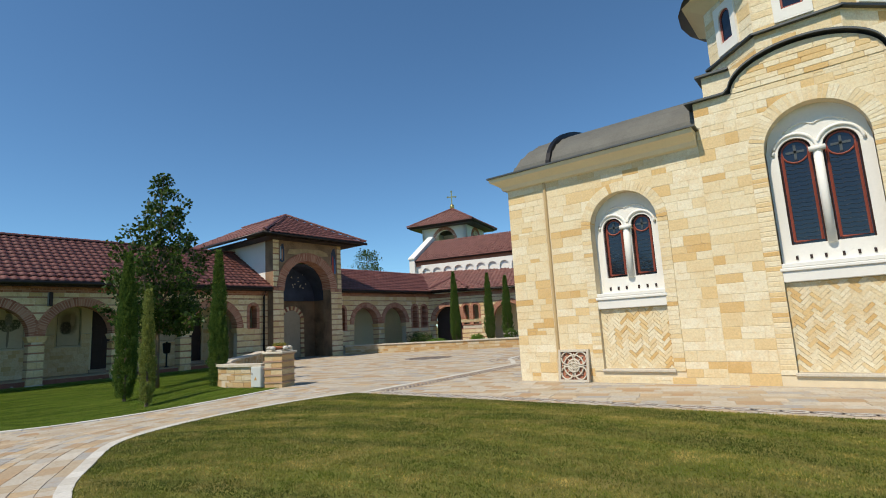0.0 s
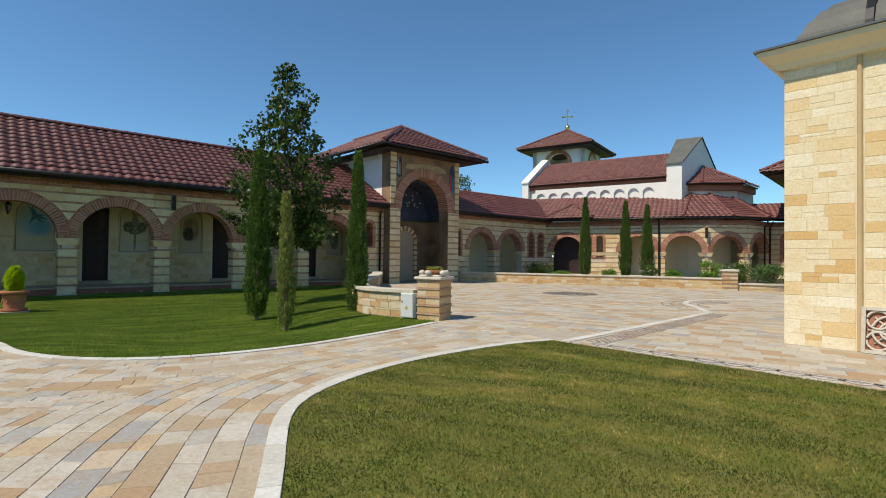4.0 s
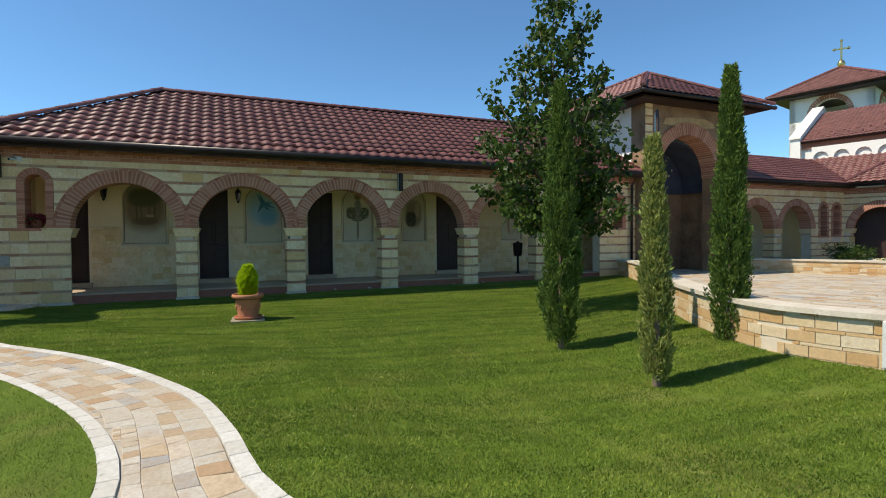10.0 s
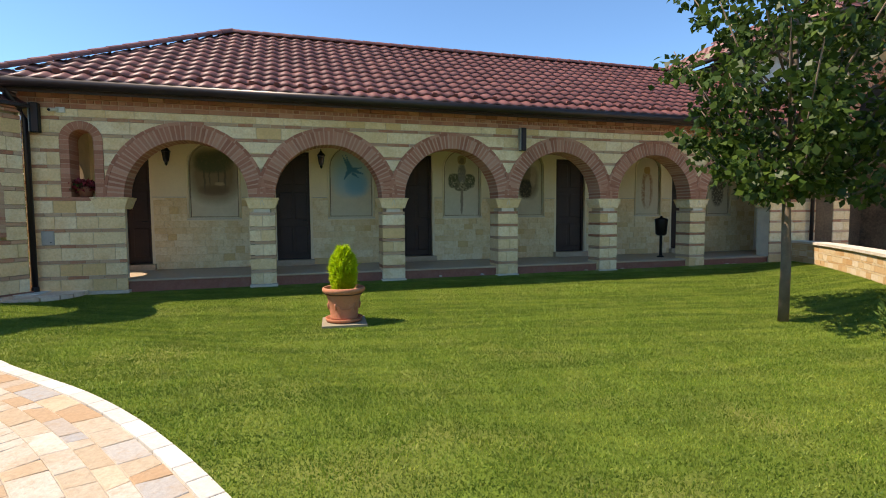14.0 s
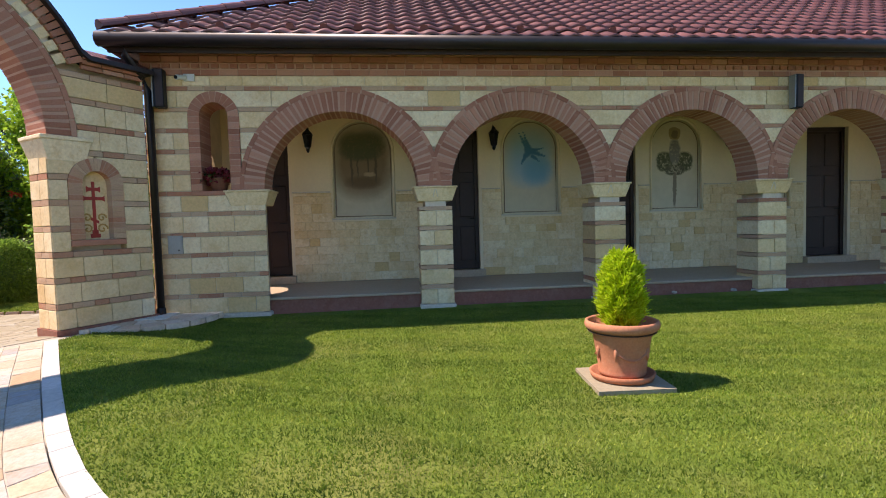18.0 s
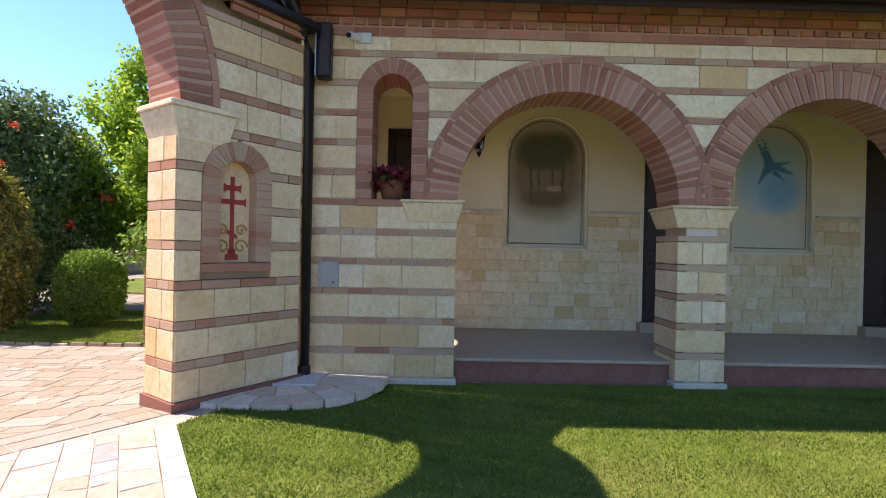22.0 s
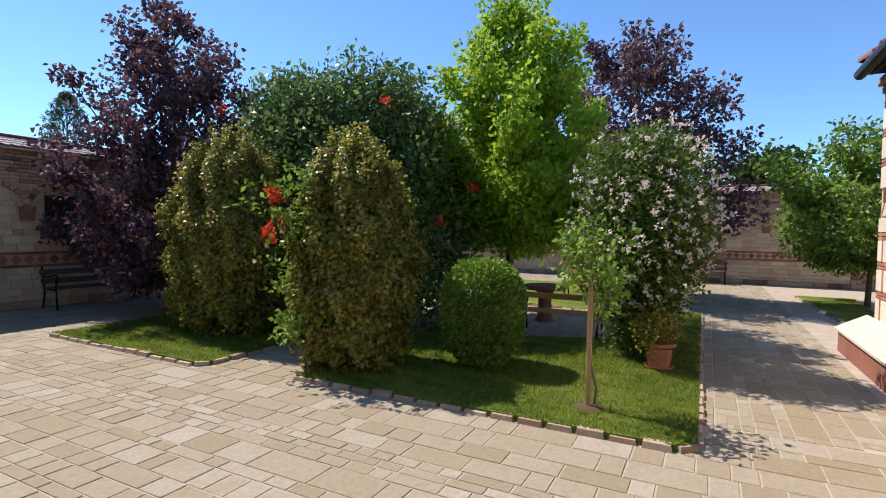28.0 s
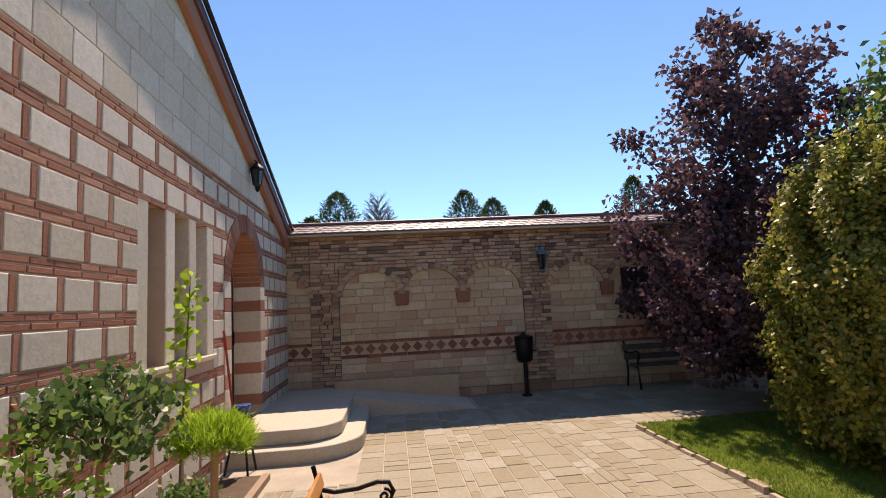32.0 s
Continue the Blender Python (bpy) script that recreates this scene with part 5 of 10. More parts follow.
for i in range(16):
    a, b = math.pi * i / 16, math.pi * (i + 1) / 16
    p = [(17.95 - 1.95 * math.cos(t), 3.3 + 1.95 * math.sin(t)) for t in (a, b)]
    f = [(-24.72, p[0][0], p[0][1]), (-24.72, p[1][0], p[1][1]), (-27.0, p[1][0], p[1][1]), (-27.0, p[0][0], p[0][1])]
    g.block(f, [(x, y, z + 0.1) for x, y, z in f])
part("vault", g.weld(), MURALBLUE, tower, "dark blue painted vault with pale stars")
g = Geo()
pts = [(19.9, 3.3), (16.0, 3.3)] + [(17.95 - 1.95 * math.cos(math.pi * i / 16), 3.3 + 1.95 * math.sin(math.pi * i / 16)) for i in range(17)]
g.block([(-26.0, u, z) for u, z in pts], [(-26.1, u, z) for u, z in pts])
part("tympanum", g, MURALBLUE, tower, "dark blue fresco under the vault")
g = Geo()
for i in range(24):
    u, z = 17.95 + 2.7 * (rng.random() - 0.5), 4.0 + 1.4 * rng.random()
    pts = [(u + (0.06 if q % 2 else 0.025) * math.cos(q * math.pi / 5), z + (0.06 if q % 2 else 0.025) * math.sin(q * math.pi / 5)) for q in range(10)]
    part("painted_star", Geo().block([(-25.99, a, b) for a, b in pts], [(-25.998, a, b) for a, b in pts]), M_PALE, tower)
# flat sheet on the wall; its brown stands in for a passage in shade
part("inner_recess", Geo().box(-26.198, -26.17, 17.75, 18.95, 0, 2.75), SLAB, tower, "flat brown panel that stands for a shaded passage behind the inner arch")
IM = pose(-26.17, 0, 0, 0, 0, 90)
ma = Masonry(tower, IM, None)
for i in range(17):
    ma.wedge("voussoir", BRICK if i % 2 else CREAM, 18.35, 2.15, 0.62, 0.86, i * math.pi / 17, (i + 1) * math.pi / 17, 0.04, 0.02)
z, br = 0.0, False
while z < 2.14:
    zb = min(z + (0.09 if br else 0.2), 2.15)
    for a, b in ((17.49, 17.73), (18.97, 19.21)):
        ma.piece("stone", BRICK if br else CREAM, a, b, a, b, z + 0.004, zb - 0.004, 0.04)
    z, br = zb, not br
ma.finish()
part("gate_leaf", Geo().box(-26.16, -26.08, 16.2, 17.4, 0.0, 3.3), DARKWOOD, tower, "dark wooden gate leaf")
# painted strips beside the entrance arch
for y0, z0, w, h, mat, lab in ((16.12, 5.3, 0.3, 1.0, MURALBLUE, "dark blue painted strip"), (16.14, 5.45, 0.09, 0.7, M_BLUE, "pale blue painted shape"), (16.24, 5.4, 0.08, 0.6, M_RED, "red painted shape"), (19.62, 5.3, 0.36, 1.0, MURALBLUE, "dark blue painted strip"), (19.68, 4.75, 0.12, 1.1, M_RED2, "red painted shape"), (19.84, 4.8, 0.1, 0.9, M_BLUE2, "blue painted shape"), (16.6, 5.75, 2.8, 0.35, M_GOLD, "pale ochre painted town")):
    k = 0.006 + 0.004 * (mat.name != MURALBLUE.name)
    pts = [(y0, z0), (y0 + w * 0.5, z0 - 0.06), (y0 + w, z0 + 0.03), (y0 + w * 0.97, z0 + h * 0.6), (y0 + w * 0.8, z0 + h), (y0 + w * 0.4, z0 + h * 0.94), (y0 + w * 0.05, z0 + h * 0.7)]
    part("painted_patch", Geo().block([(TX + k, a, b) for a, b in pts], [(TX + 0.001, a, b) for a, b in pts]), mat, tower, lab)
troof = new("roof")
troof.parent = tower
A, B = (-22.95, 14.55, 6.62), (-22.95, 21.5, 6.62)
AP, AQ = (-26.2, 18.03, 8.4), (-31.0, 18.03, 8.4)
roof_plane(troof, [A, B, AP])
roof_plane(troof, [(-34.0, 14.55, 6.62), A, AP, AQ])
roof_plane(troof, [B, (-34.0, 21.5, 6.62), AQ, AP], None, False)
for a, b in ((A, AP), (B, AP), (AP, AQ)):
    ridge(troof, Vector(a) + Vector((0, 0, 0.05)), Vector(b) + Vector((0, 0, 0.05)))
part("eave_board", Geo().box(-33.0, -23.3, 14.9, 21.15, 6.45, 6.53), DARKWOOD, tower)
gutter(tower, [(-22.95, 14.5, 6.56), (-22.95, 21.55, 6.56)])
gutter(tower, [(-22.95, 14.5, 6.56), (-33.5, 14.5, 6.56)])

# ---- north part of the wing and the north range ----
nwing = thing("north_wing", "arcaded wing of striped stone and brick beyond the gatehouse", "building")
arcade_face(nwing, WM, 20.36, 29.0, [22.75, 25.4], [(20.8, 0.2, 1.45, 2.6, 0.2), (27.4, 0.24, 1.4, 2.65, 0.24), (28.4, 0.24, 1.4, 2.65, 0.24)], 1.75, 1.05, 0.32, 0.2, 3.5, 0.5, None, n_ring=36)
part("porch_back", Geo().box(-27.2, -27.0, 20.4, 30.0, 0.0, 3.6).box(-27.0, -24.6, 20.4, 30.0, 0.0, 0.3), PLASTER, nwing)
nroof = new("roof")
nroof.parent = nwing
roof_plane(nroof, [(EX, 20.3, EZ), (EX, 29.2, EZ), (-27.8, 32.0, 5.7), (-27.8, 20.3, 5.7)])
part("eave_board", Geo().box(-24.42, -24.1, 20.4, 29.2, 3.70, 3.79), DARKWOOD, nwing)
gutter(nwing, [(-23.98, 20.4, 3.80), (-23.98, 29.0, 3.80)])
NM = pose(-24.5, 29.0, 0, 0, 0, 22)
nrange = thing("north_range", "arcaded range of striped stone and brick in front of the chapel", "building")
NP = lambda u, d, z: tuple(NM @ Vector((u, d, z)))
arcade_face(nrange, NM, 0.0, 9.58, [1.4, 5.78, 8.33], [(2.78, 0.2, 1.4, 2.6, 0.2), (3.48, 0.2, 1.4, 2.6, 0.2)], 1.75, 1.0, 0.32, 0.2, 3.4, 0.5, None, n_ring=36)
part("porch_back", Geo().box(0.0, 7.2, 2.2, 2.4, 0.0, 3.6).box(0, 9.4, 0.1, 2.2, 0.0, 0.3).turned(NM), PLASTER, nrange)
part("dark_doorway", Geo().box(0.3, 2.5, 0.9, 1.0, 0.3, 3.0).turned(NM), DARKWOOD, nrange)
# three facets that carry the range round the apse, then its short eastern arm
FACETS = [((-15.62, 32.59), 52, 2.6, [1.3], []), ((-14.02, 34.64), 82, 2.6, [1.3], []), ((-13.66, 37.21), 22, 4.6, [3.3], [(1.0, 0.3, 1.3, 2.6, 0.3)])]
for (x, y), yaw, long, arches, niches in FACETS:
    arcade_face(nrange, pose(x, y, 0, 0, 0, yaw), 0.0, long, arches, niches, 1.75, 0.98, 0.3, 0.2, 3.4, 0.5, None, n_ring=32)
arc = [radians(-134 + 12 * k) for k in range(18)]
back = Geo().prism([(-18.64 + 2.9 * math.cos(w), 36.6 + 2.9 * math.sin(w)) for w in arc] + [(-18.64 + 2.7 * math.cos(w), 36.6 + 2.7 * math.sin(w)) for w in arc[::-1]], 0.0, 3.75)
part("porch_back", back, PLASTER, nrange, "curved cream plastered wall round the apse")
part("porch_floor", Geo().prism([(-18.6, 31.6), (-15.7, 32.8), (-14.2, 34.8), (-13.9, 37.2), (-9.4, 39.0), (-9.9, 40.4), (-15.6, 38.6), (-17.0, 34.6)], 0.0, 0.3), PLASTER, nrange)
part("arm_back", Geo().box(-2.0, 5.2, 2.0, 2.2, 0.0, 3.75).turned(pose(-13.66, 37.21, 0, 0, 0, 22)), PLASTER, nrange)
part("side_door", Geo().box(1.75, 1.83, -0.45, 0.45, 0.3, 2.5).turned(pose(-17.7, 37.1, 0, 0, 0, -8)), DARKWOOD, nrange, "dark wooden door under the arcade")
nr = new("roof")
nr.parent = nrange
E = [(-16.62, 31.65), (-14.39, 33.26), (-13.3, 35.84), (-13.1, 36.95)]
K = [(-18.08, 36.5, 5.85), (-16.98, 36.66, 5.64), (-16.25, 37.98, 5.56), (-16.2, 38.6, 5.5)]
roof_plane(nr, [NP(-0.2, -0.5, EZ), (*E[0], EZ), K[0], NP(-2.2, 4.29, 5.75)])
for i in range(3):
    roof_plane(nr, [(*E[i], EZ), (*E[i + 1], EZ), K[i + 1], K[i]])
    ridge(nr, (*E[i], EZ + 0.03), Vector(K[i]) + Vector((0, 0, 0.04)))
roof_plane(nr, [(-15.82, 35.82, EZ), (-8.9, 38.6, EZ), (-10.1, 41.6, 5.1), (-17.02, 38.82, 5.1)])
snow_guards(nr, NP(2.0, -0.5, EZ), (*E[0], EZ), Vector(NP(0, 4.29, 5.75)) - Vector(NP(0, -0.5, EZ)), (0.5, 0.9), 0.6)
part("valley_sheet", Geo().block([(-24.02, 29.0, EZ + 0.1), (-23.84, 28.95, EZ + 0.1), (-25.0, 30.7, 4.72), (-25.2, 30.6, 4.72)], [(-24.02, 29.0, EZ), (-23.84, 28.95, EZ), (-25.0, 30.7, 4.5), (-25.2, 30.6, 4.5)]), ROOFLEAD, nrange, "grey metal valley sheet")
roof_plane(nr, [NP(0.1, -0.62, 3.93), NP(3.1, -0.62, 3.93), NP(1.5, 2.0, 5.05)])
for a in (0.1, 3.1):
    ridge(nr, NP(a, -0.62, 3.98), NP(1.5, 2.0, 5.1))
gutter(nrange, [NP(-0.2, -0.52, 3.80)] + [(x, y, 3.80) for x, y in E] + [(-8.9, 38.58, 3.80)])
for x, y, dx, dy in ((*NP(6.98, -0.1, 0)[:2], 0.11, -0.28), (-13.55, 35.9, 0.2, -0.05), (-13.58, 37.05, 0.2, -0.08)):
    pipe(nrange, [(x + dx, y + dy, 3.72), (x, y, 3.35), (x, y, 0.3)], 0.05)
sp = thing("loudspeaker", "slim dark column loudspeaker under the range's eave", "loudspeaker", at=(-15.58, 32.44, 2.62))
part("case", Geo().box(-0.06, 0.06, -0.06, 0.06, 0.0, 0.6), GUTTER, sp)
part("bracket", Geo().box(-0.02, 0.02, 0.06, 0.16, 0.25, 0.33), GUTTER, sp)

# ---- second tower beyond the northern range ----
tower_b = thing("corner_tower", "white rendered corner tower with a brick-arched window and tile roof", "building")
T2 = pose(-9.75, 38.4, 0, 0, 0, 6)
g = Geo()
for i in range(4):
    arch_wall(g, -2.75, 2.75, -0.3, 6.35, 0.4, [(0.0, 0.42, 4.3, 5.3, 0.42), (-2.05, 0.3, 4.3, 5.35, 0.3)], T2 @ pose(0, 0, 0, 0, 0, 90 * i) @ pose(0, -2.75, 0))
part("tower_wall", g, WHITE, tower_b)
for i in range(4):
    m2 = T2 @ pose(0, 0, 0, 0, 0, 90 * i) @ pose(0, -2.75, 0)
    ma = Masonry(tower_b, m2)
    brick_ring(ma, -2.05, 5.35, 0.3, 0.5, None, 15, deep=0.2)
    brick_ring(ma, 0.0, 5.3, 0.42, 0.64, None, 17, deep=0.2)
    ma.finish()
    part("pane", Geo().box(-2.5, 0.6, 0.22, 0.24, 4.2, 5.8).turned(m2), GLASS, tower_b)
    part("sill", Geo().box(-2.45, -1.65, -0.06, 0.1, 4.22, 4.298).turned(m2), DARKRED, tower_b)
tr2 = new("roof")
tr2.parent = tower_b
q4 = [(-3.95, -3.95), (3.95, -3.95), (3.95, 3.95), (-3.95, 3.95)]
top2 = tuple(T2 @ Vector((0, 0, 8.75)))
for a, b in zip(q4, q4[1:] + q4[:1]):
    roof_plane(tr2, [tuple(T2 @ Vector((*a, 6.4))), tuple(T2 @ Vector((*b, 6.4))), top2])
    ridge(tr2, T2 @ Vector((*a, 6.45)), Vector(top2) + Vector((0, 0, 0.05)))
part("eave_board", Geo().box(-3.6, 3.6, -3.6, 3.6, 6.2, 6.29).turned(T2), DARKWOOD, tower_b)

# ---- chapel with belfry ----
chapel = thing("chapel", "white rendered chapel with blind arches, tile roof and a square belfry", "building")
CM = pose(-28.6, 32.5, 0, 0, 0, 14)
CP = lambda u, d, z: tuple(CM @ Vector((u, d, z)))
part("nave_wall", Geo().box(0, 9.9, 0, 7.0, 3.0, 6.6).turned(CM), WHITE, chapel)
part("cornice", Geo().box(0, 9.9, -0.12, 0.0, 6.45, 6.85).turned(CM), BRICK, chapel)
g = Geo()
arch_wall(g, 0.5, 9.9, 5.3, 6.5, 0.12, [(0.95 + 0.97 * i, 0.36, 5.3, 5.85, 0.36) for i in range(9)], CM @ pose(0, -0.14, 0))
part("blind_arcade", g, WHITE, chapel, "row of white blind arches")
for i in range(10):
    c = 0.46 + 0.97 * i
    part("corbel", Geo().box(c - 0.1, c + 0.1, -0.2, -0.145, 5.22, 5.35).turned(CM), CAPSTONE, chapel)
cr = new("roof")
cr.parent = chapel
roof_plane(cr, [CP(0.0, -0.3, 6.85), CP(9.9, -0.3, 6.85), CP(9.9, 3.5, 9.0), CP(0.0, 3.5, 9.0)], None, True, 0.72)
roof_plane(cr, [CP(9.9, 7.3, 6.85), CP(0.0, 7.3, 6.85), CP(0.0, 3.5, 9.0), CP(9.9, 3.5, 9.0)], None, False)
snow_guards(cr, CP(0.2, -0.3, 6.85), CP(9.8, -0.3, 6.85), Vector(CP(0, 3.5, 9.0)) - Vector(CP(0, -0.3, 6.85)), (0.45, 0.9), 0.6)
for u0, u1, top in ((-0.5, 0.0, 0.35), (9.9, 10.9, 0.9)):
    prof = [(-0.35, 3.0), (7.3, 3.0), (7.3, 6.7 + top), (3.5, 9.0 + top), (-0.35, 6.7 + top)]
    part("gable_wall", Geo().block([(u0, d, z) for d, z in prof[::-1]], [(u1 + (0.18 * d if u0 > 1 else 0), d, z) for d, z in prof[::-1]]).turned(CM), WHITE, chapel, "white gable wall with a metal coping")
    for (d0, z0), (d1, z1) in (((-0.45, 6.7 + top), (3.5, 9.05 + top)), ((3.5, 9.05 + top), (7.4, 6.7 + top))):
        k = 0.18 if u0 > 1 else 0
        f = [(u0 - 0.05, d0, z0), (u1 + 0.05 + k * d0, d0, z0), (u1 + 0.05 + k * d1, d1, z1), (u0 - 0.05, d1, z1)]
        part("coping", Geo().block([(a, b, c + 0.1) for a, b, c in f], f).turned(CM), ROOFLEAD if u0 > 1 else WHITE, chapel)
part("apse_wall", Geo().prism([(10.9, 0.9), (11.9, 0.9), (13.8, 2.2), (14.6, 4.9), (12.8, 6.0), (10.9, 6.0)], 3.0, 6.3).turned(CM), WHITE, chapel)
ap = CP(11.6, 3.5, 7.85)
for a, b in (((10.9, 0.4), (11.9, 0.4)), ((11.9, 0.4), (14.3, 1.8)), ((14.3, 1.8), (14.9, 5.0))):
    roof_plane(cr, [CP(*a, 6.35), CP(*b, 6.35), ap], None, True, 0.72)
    ridge(cr, CP(*b, 6.4), Vector(ap) + Vector((0, 0, 0.05)))
part("apse_cornice", Geo().prism([(10.9, 0.7), (12.0, 0.7), (14.1, 1.95), (14.75, 4.95), (12.9, 6.1), (10.9, 6.1)], 5.9, 6.3).turned(CM), BRICK, chapel)
# belfry
BF = CM @ pose(-0.95, 10.65, 0)
g = Geo()
for i in range(4):
    arch_wall(g, -2.45, 2.45, 4.0, 11.45, 0.4, [(0.0, 1.05, 8.6, 9.9, 1.05)], BF @ pose(0, 0, 0, 0, 0, 90 * i) @ pose(0, -2.45, 0))
part("belfry_wall", g, WHITE, chapel)
for i in range(4):
    ma = Masonry(chapel, BF @ pose(0, 0, 0, 0, 0, 90 * i) @ pose(0, -2.45, 0))
    brick_ring(ma, 0.0, 9.9, 1.05, 1.38, None, 24, deep=0.3)
    ma.finish()
bc = [(-3.6, -3.6), (3.6, -3.6), (3.6, 3.6), (-3.6, 3.6)]
bp = tuple(BF @ Vector((0, 0, 13.55)))
for a, b in zip(bc, bc[1:] + bc[:1]):
    roof_plane(cr, [tuple(BF @ Vector((*a, 11.45))), tuple(BF @ Vector((*b, 11.45))), bp], None, True, 0.72)
    ridge(cr, BF @ Vector((*a, 11.5)), Vector(bp) + Vector((0, 0, 0.05)))
part("eave_board", Geo().box(-3.4, 3.4, -3.4, 3.4, 11.25, 11.34).turned(BF), DARKWOOD, chapel)
g = Geo().ring(0, 0, [(0.05, 13.4), (0.2, 13.62), (0.26, 13.82), (0.18, 14.02), (0.05, 14.12)], 16)
part("orb", g.turned(BF), GOLD, chapel, "gilt orb", True)
g = Geo().box(-0.06, 0.06, -0.05, 0.05, 14.05, 15.5).box(-0.42, 0.42, -0.034, 0.034, 14.85, 14.95)
for x, z in ((-0.42, 14.9), (0.42, 14.9), (0, 15.5)):
    g.ring(x, 0, [(0.02, z - 0.1), (0.1, z - 0.05), (0.1, z + 0.05), (0.02, z + 0.1)], 10)
part("cross", g.turned(BF @ pose(0, 0, 0, 0, 0, 20)), GOLD, chapel, "gilt cross with lobed ends")

# ---- church ----
church = thing("church", "cream ashlar church with white twin windows and grey metal roofs", "church")
YC = 10.4
XM = pose(0, YC, 0, 0, 0, 0)


def church_window(c, half, z_sill, z_spring, glass_half, z_foot):
    """A white twin window in an arched recess, over a herringbone panel."""
    w = thing("church_window", "white twin-arched window with red frames and dark leaded glass", "window", "church windows", "structure")
    r = half
    # white surround with two arched lights
    off, gh = half * 0.43, glass_half
    zs = z_spring - half * 0.05
    g = Geo()
    pts_top = [(c - r * math.cos(math.pi * i / 24), z_spring + r * math.sin(math.pi * i / 24)) for i in range(25)]

    def top(u):
        d = r * r - (u - c) ** 2
        return z_spring + math.sqrt(max(0, d))
    us = sorted(set([c + r * (i / 24 * 2 - 1) for i in range(25)] + [c + s * off + gh * k / 8 for s in (-1, 1) for k in range(-8, 9)]))
    zf = z_sill + 0.32
    for a, b in zip(us, us[1:]):
        m = (a + b) / 2
        lo0 = lo1 = z_sill
        for s in (-1, 1):
            o = c + s * off
            if abs(m - o) < gh:
                f = [(a, 0.22, z_sill), (b, 0.22, z_sill), (b, 0.22, zf), (a, 0.22, zf)]
                g.block(f, [(x, 0.34, z) for x, _, z in f])
                lo0 = zs + math.sqrt(max(0, gh * gh - (a - o) ** 2))
                lo1 = zs + math.sqrt(max(0, gh * gh - (b - o) ** 2))
        f = [(a, 0.22, lo0), (b, 0.22, lo1), (b, 0.22, top(b)), (a, 0.22, top(a))]
        g.block(f, [(x, 0.34, z) for x, _, z in f])
    part("surround", g.turned(XM), WHITE, w, "white rendered window surround")
    g = Geo()
    for s in (-1, 1):
        o = c + s * off
        g.tube([XM @ Vector((u, 0.215, z)) for u, z in arch_curve(o, gh + 0.07, zs, 16)], 0.03, 6)
    g.tube([XM @ Vector((c, 0.21, z_sill + 0.3)), XM @ Vector((c, 0.21, zs))], 0.07, 10)
    k = r * 0.62
    for s in (-1, 1):
        g.tube([XM @ Vector((c + s * k * (1 - t), 0.215, zs + gh + 0.12 + 0.16 * r * math.sin(t * 2.6))) for t in [i / 8 for i in range(9)]], 0.018, 5)
    g.box(c - 0.12, c + 0.12, YC + 0.13, YC + 0.22, zs - 0.06, zs + 0.02)
    part("moulding", g, WHITE, w, "", True)
    g = Geo().box(c - r - 0.02, c + r + 0.02, 0.0, 0.3, z_sill - 0.32, z_sill - 0.14).box(c - r - 0.03, c + r + 0.03, -0.03, 0.3, z_sill - 0.138, z_sill - 0.08).box(c - r - 0.01, c + r + 0.01, -0.01, 0.3, z_sill - 0.078, z_sill)
    bevel(part("sill", g.turned(XM), WHITE, w, "stepped white sill"), 0.012)
    g = Geo()
    for s in (-1, 1):
        for q in (-1, 0, 1):
            u = c + s * off + q * gh * 0.8
            g.box(u - 0.018, u + 0.018, 0.205, 0.222, z_sill + 0.06, z_sill + 0.13)
    part("vent_hole", g.turned(XM), DARKWOOD, w)
    for s in (-1, 1):
        o = c + s * off
        pts = [(o - gh, zf), (o + gh, zf)] + [(o + gh * math.cos(math.pi * i / 14), zs + gh * math.sin(math.pi * i / 14)) for i in range(15)]
        pn = part("pane", Geo().block([(u, 0.31, z) for u, z in pts], [(u, 0.33, z) for u, z in pts]).turned(XM), GLASS, w, "dark leaded glass")
        g = Geo()
        loop = [(o - gh, zf)] + arch_curve(o, gh, zs, 14) + [(o + gh, zf), (o - gh, zf)]
        g.tube([XM @ Vector((u, 0.30, z)) for u, z in loop], 0.026, 4)
        part("frame", g, DARKWOOD, w)
        g = Geo()
        e = gh - 0.055
        loop = [(o - e, zf + 0.055), (o - e, zs - 0.02), (o + e, zs - 0.02), (o + e, zf + 0.055), (o - e, zf + 0.055)]
        g.tube([XM @ Vector((u, 0.297, z)) for u, z in loop[:2]], 0.022, 4)
        g.tube([XM @ Vector((u, 0.297, z)) for u, z in loop[2:]], 0.022, 4)
        g.tube([XM @ Vector((o + e * math.cos(k * 0.4), 0.297, zs + 0.02 + e * math.sin(k * 0.4))) for k in range(17)], 0.016, 5)
        part("inner_frame", g, FRAMERED, w, "red inner frame")
        g = Geo()
        g.box(o - e * 0.7, o + e * 0.7, 0.298, 0.304, zs + 0.0, zs + 0.04).box(o - 0.02, o + 0.02, 0.298, 0.304, zs + 0.02 - e * 0.7, zs + 0.02 + e * 0.7)
        part("cross_bar", g.turned(XM), LEAD, w)
        g = Geo()
        zz = zf + 0.12
        while zz < zs - 0.1:
            g.tube([XM @ Vector((o - e + 2 * e * k / 10, 0.305, zz + 0.012 * math.sin(k * 1.6))) for k in range(11)], 0.004, 3)
            zz += 0.075
        part("leading", g, LEAD, w)
    return w


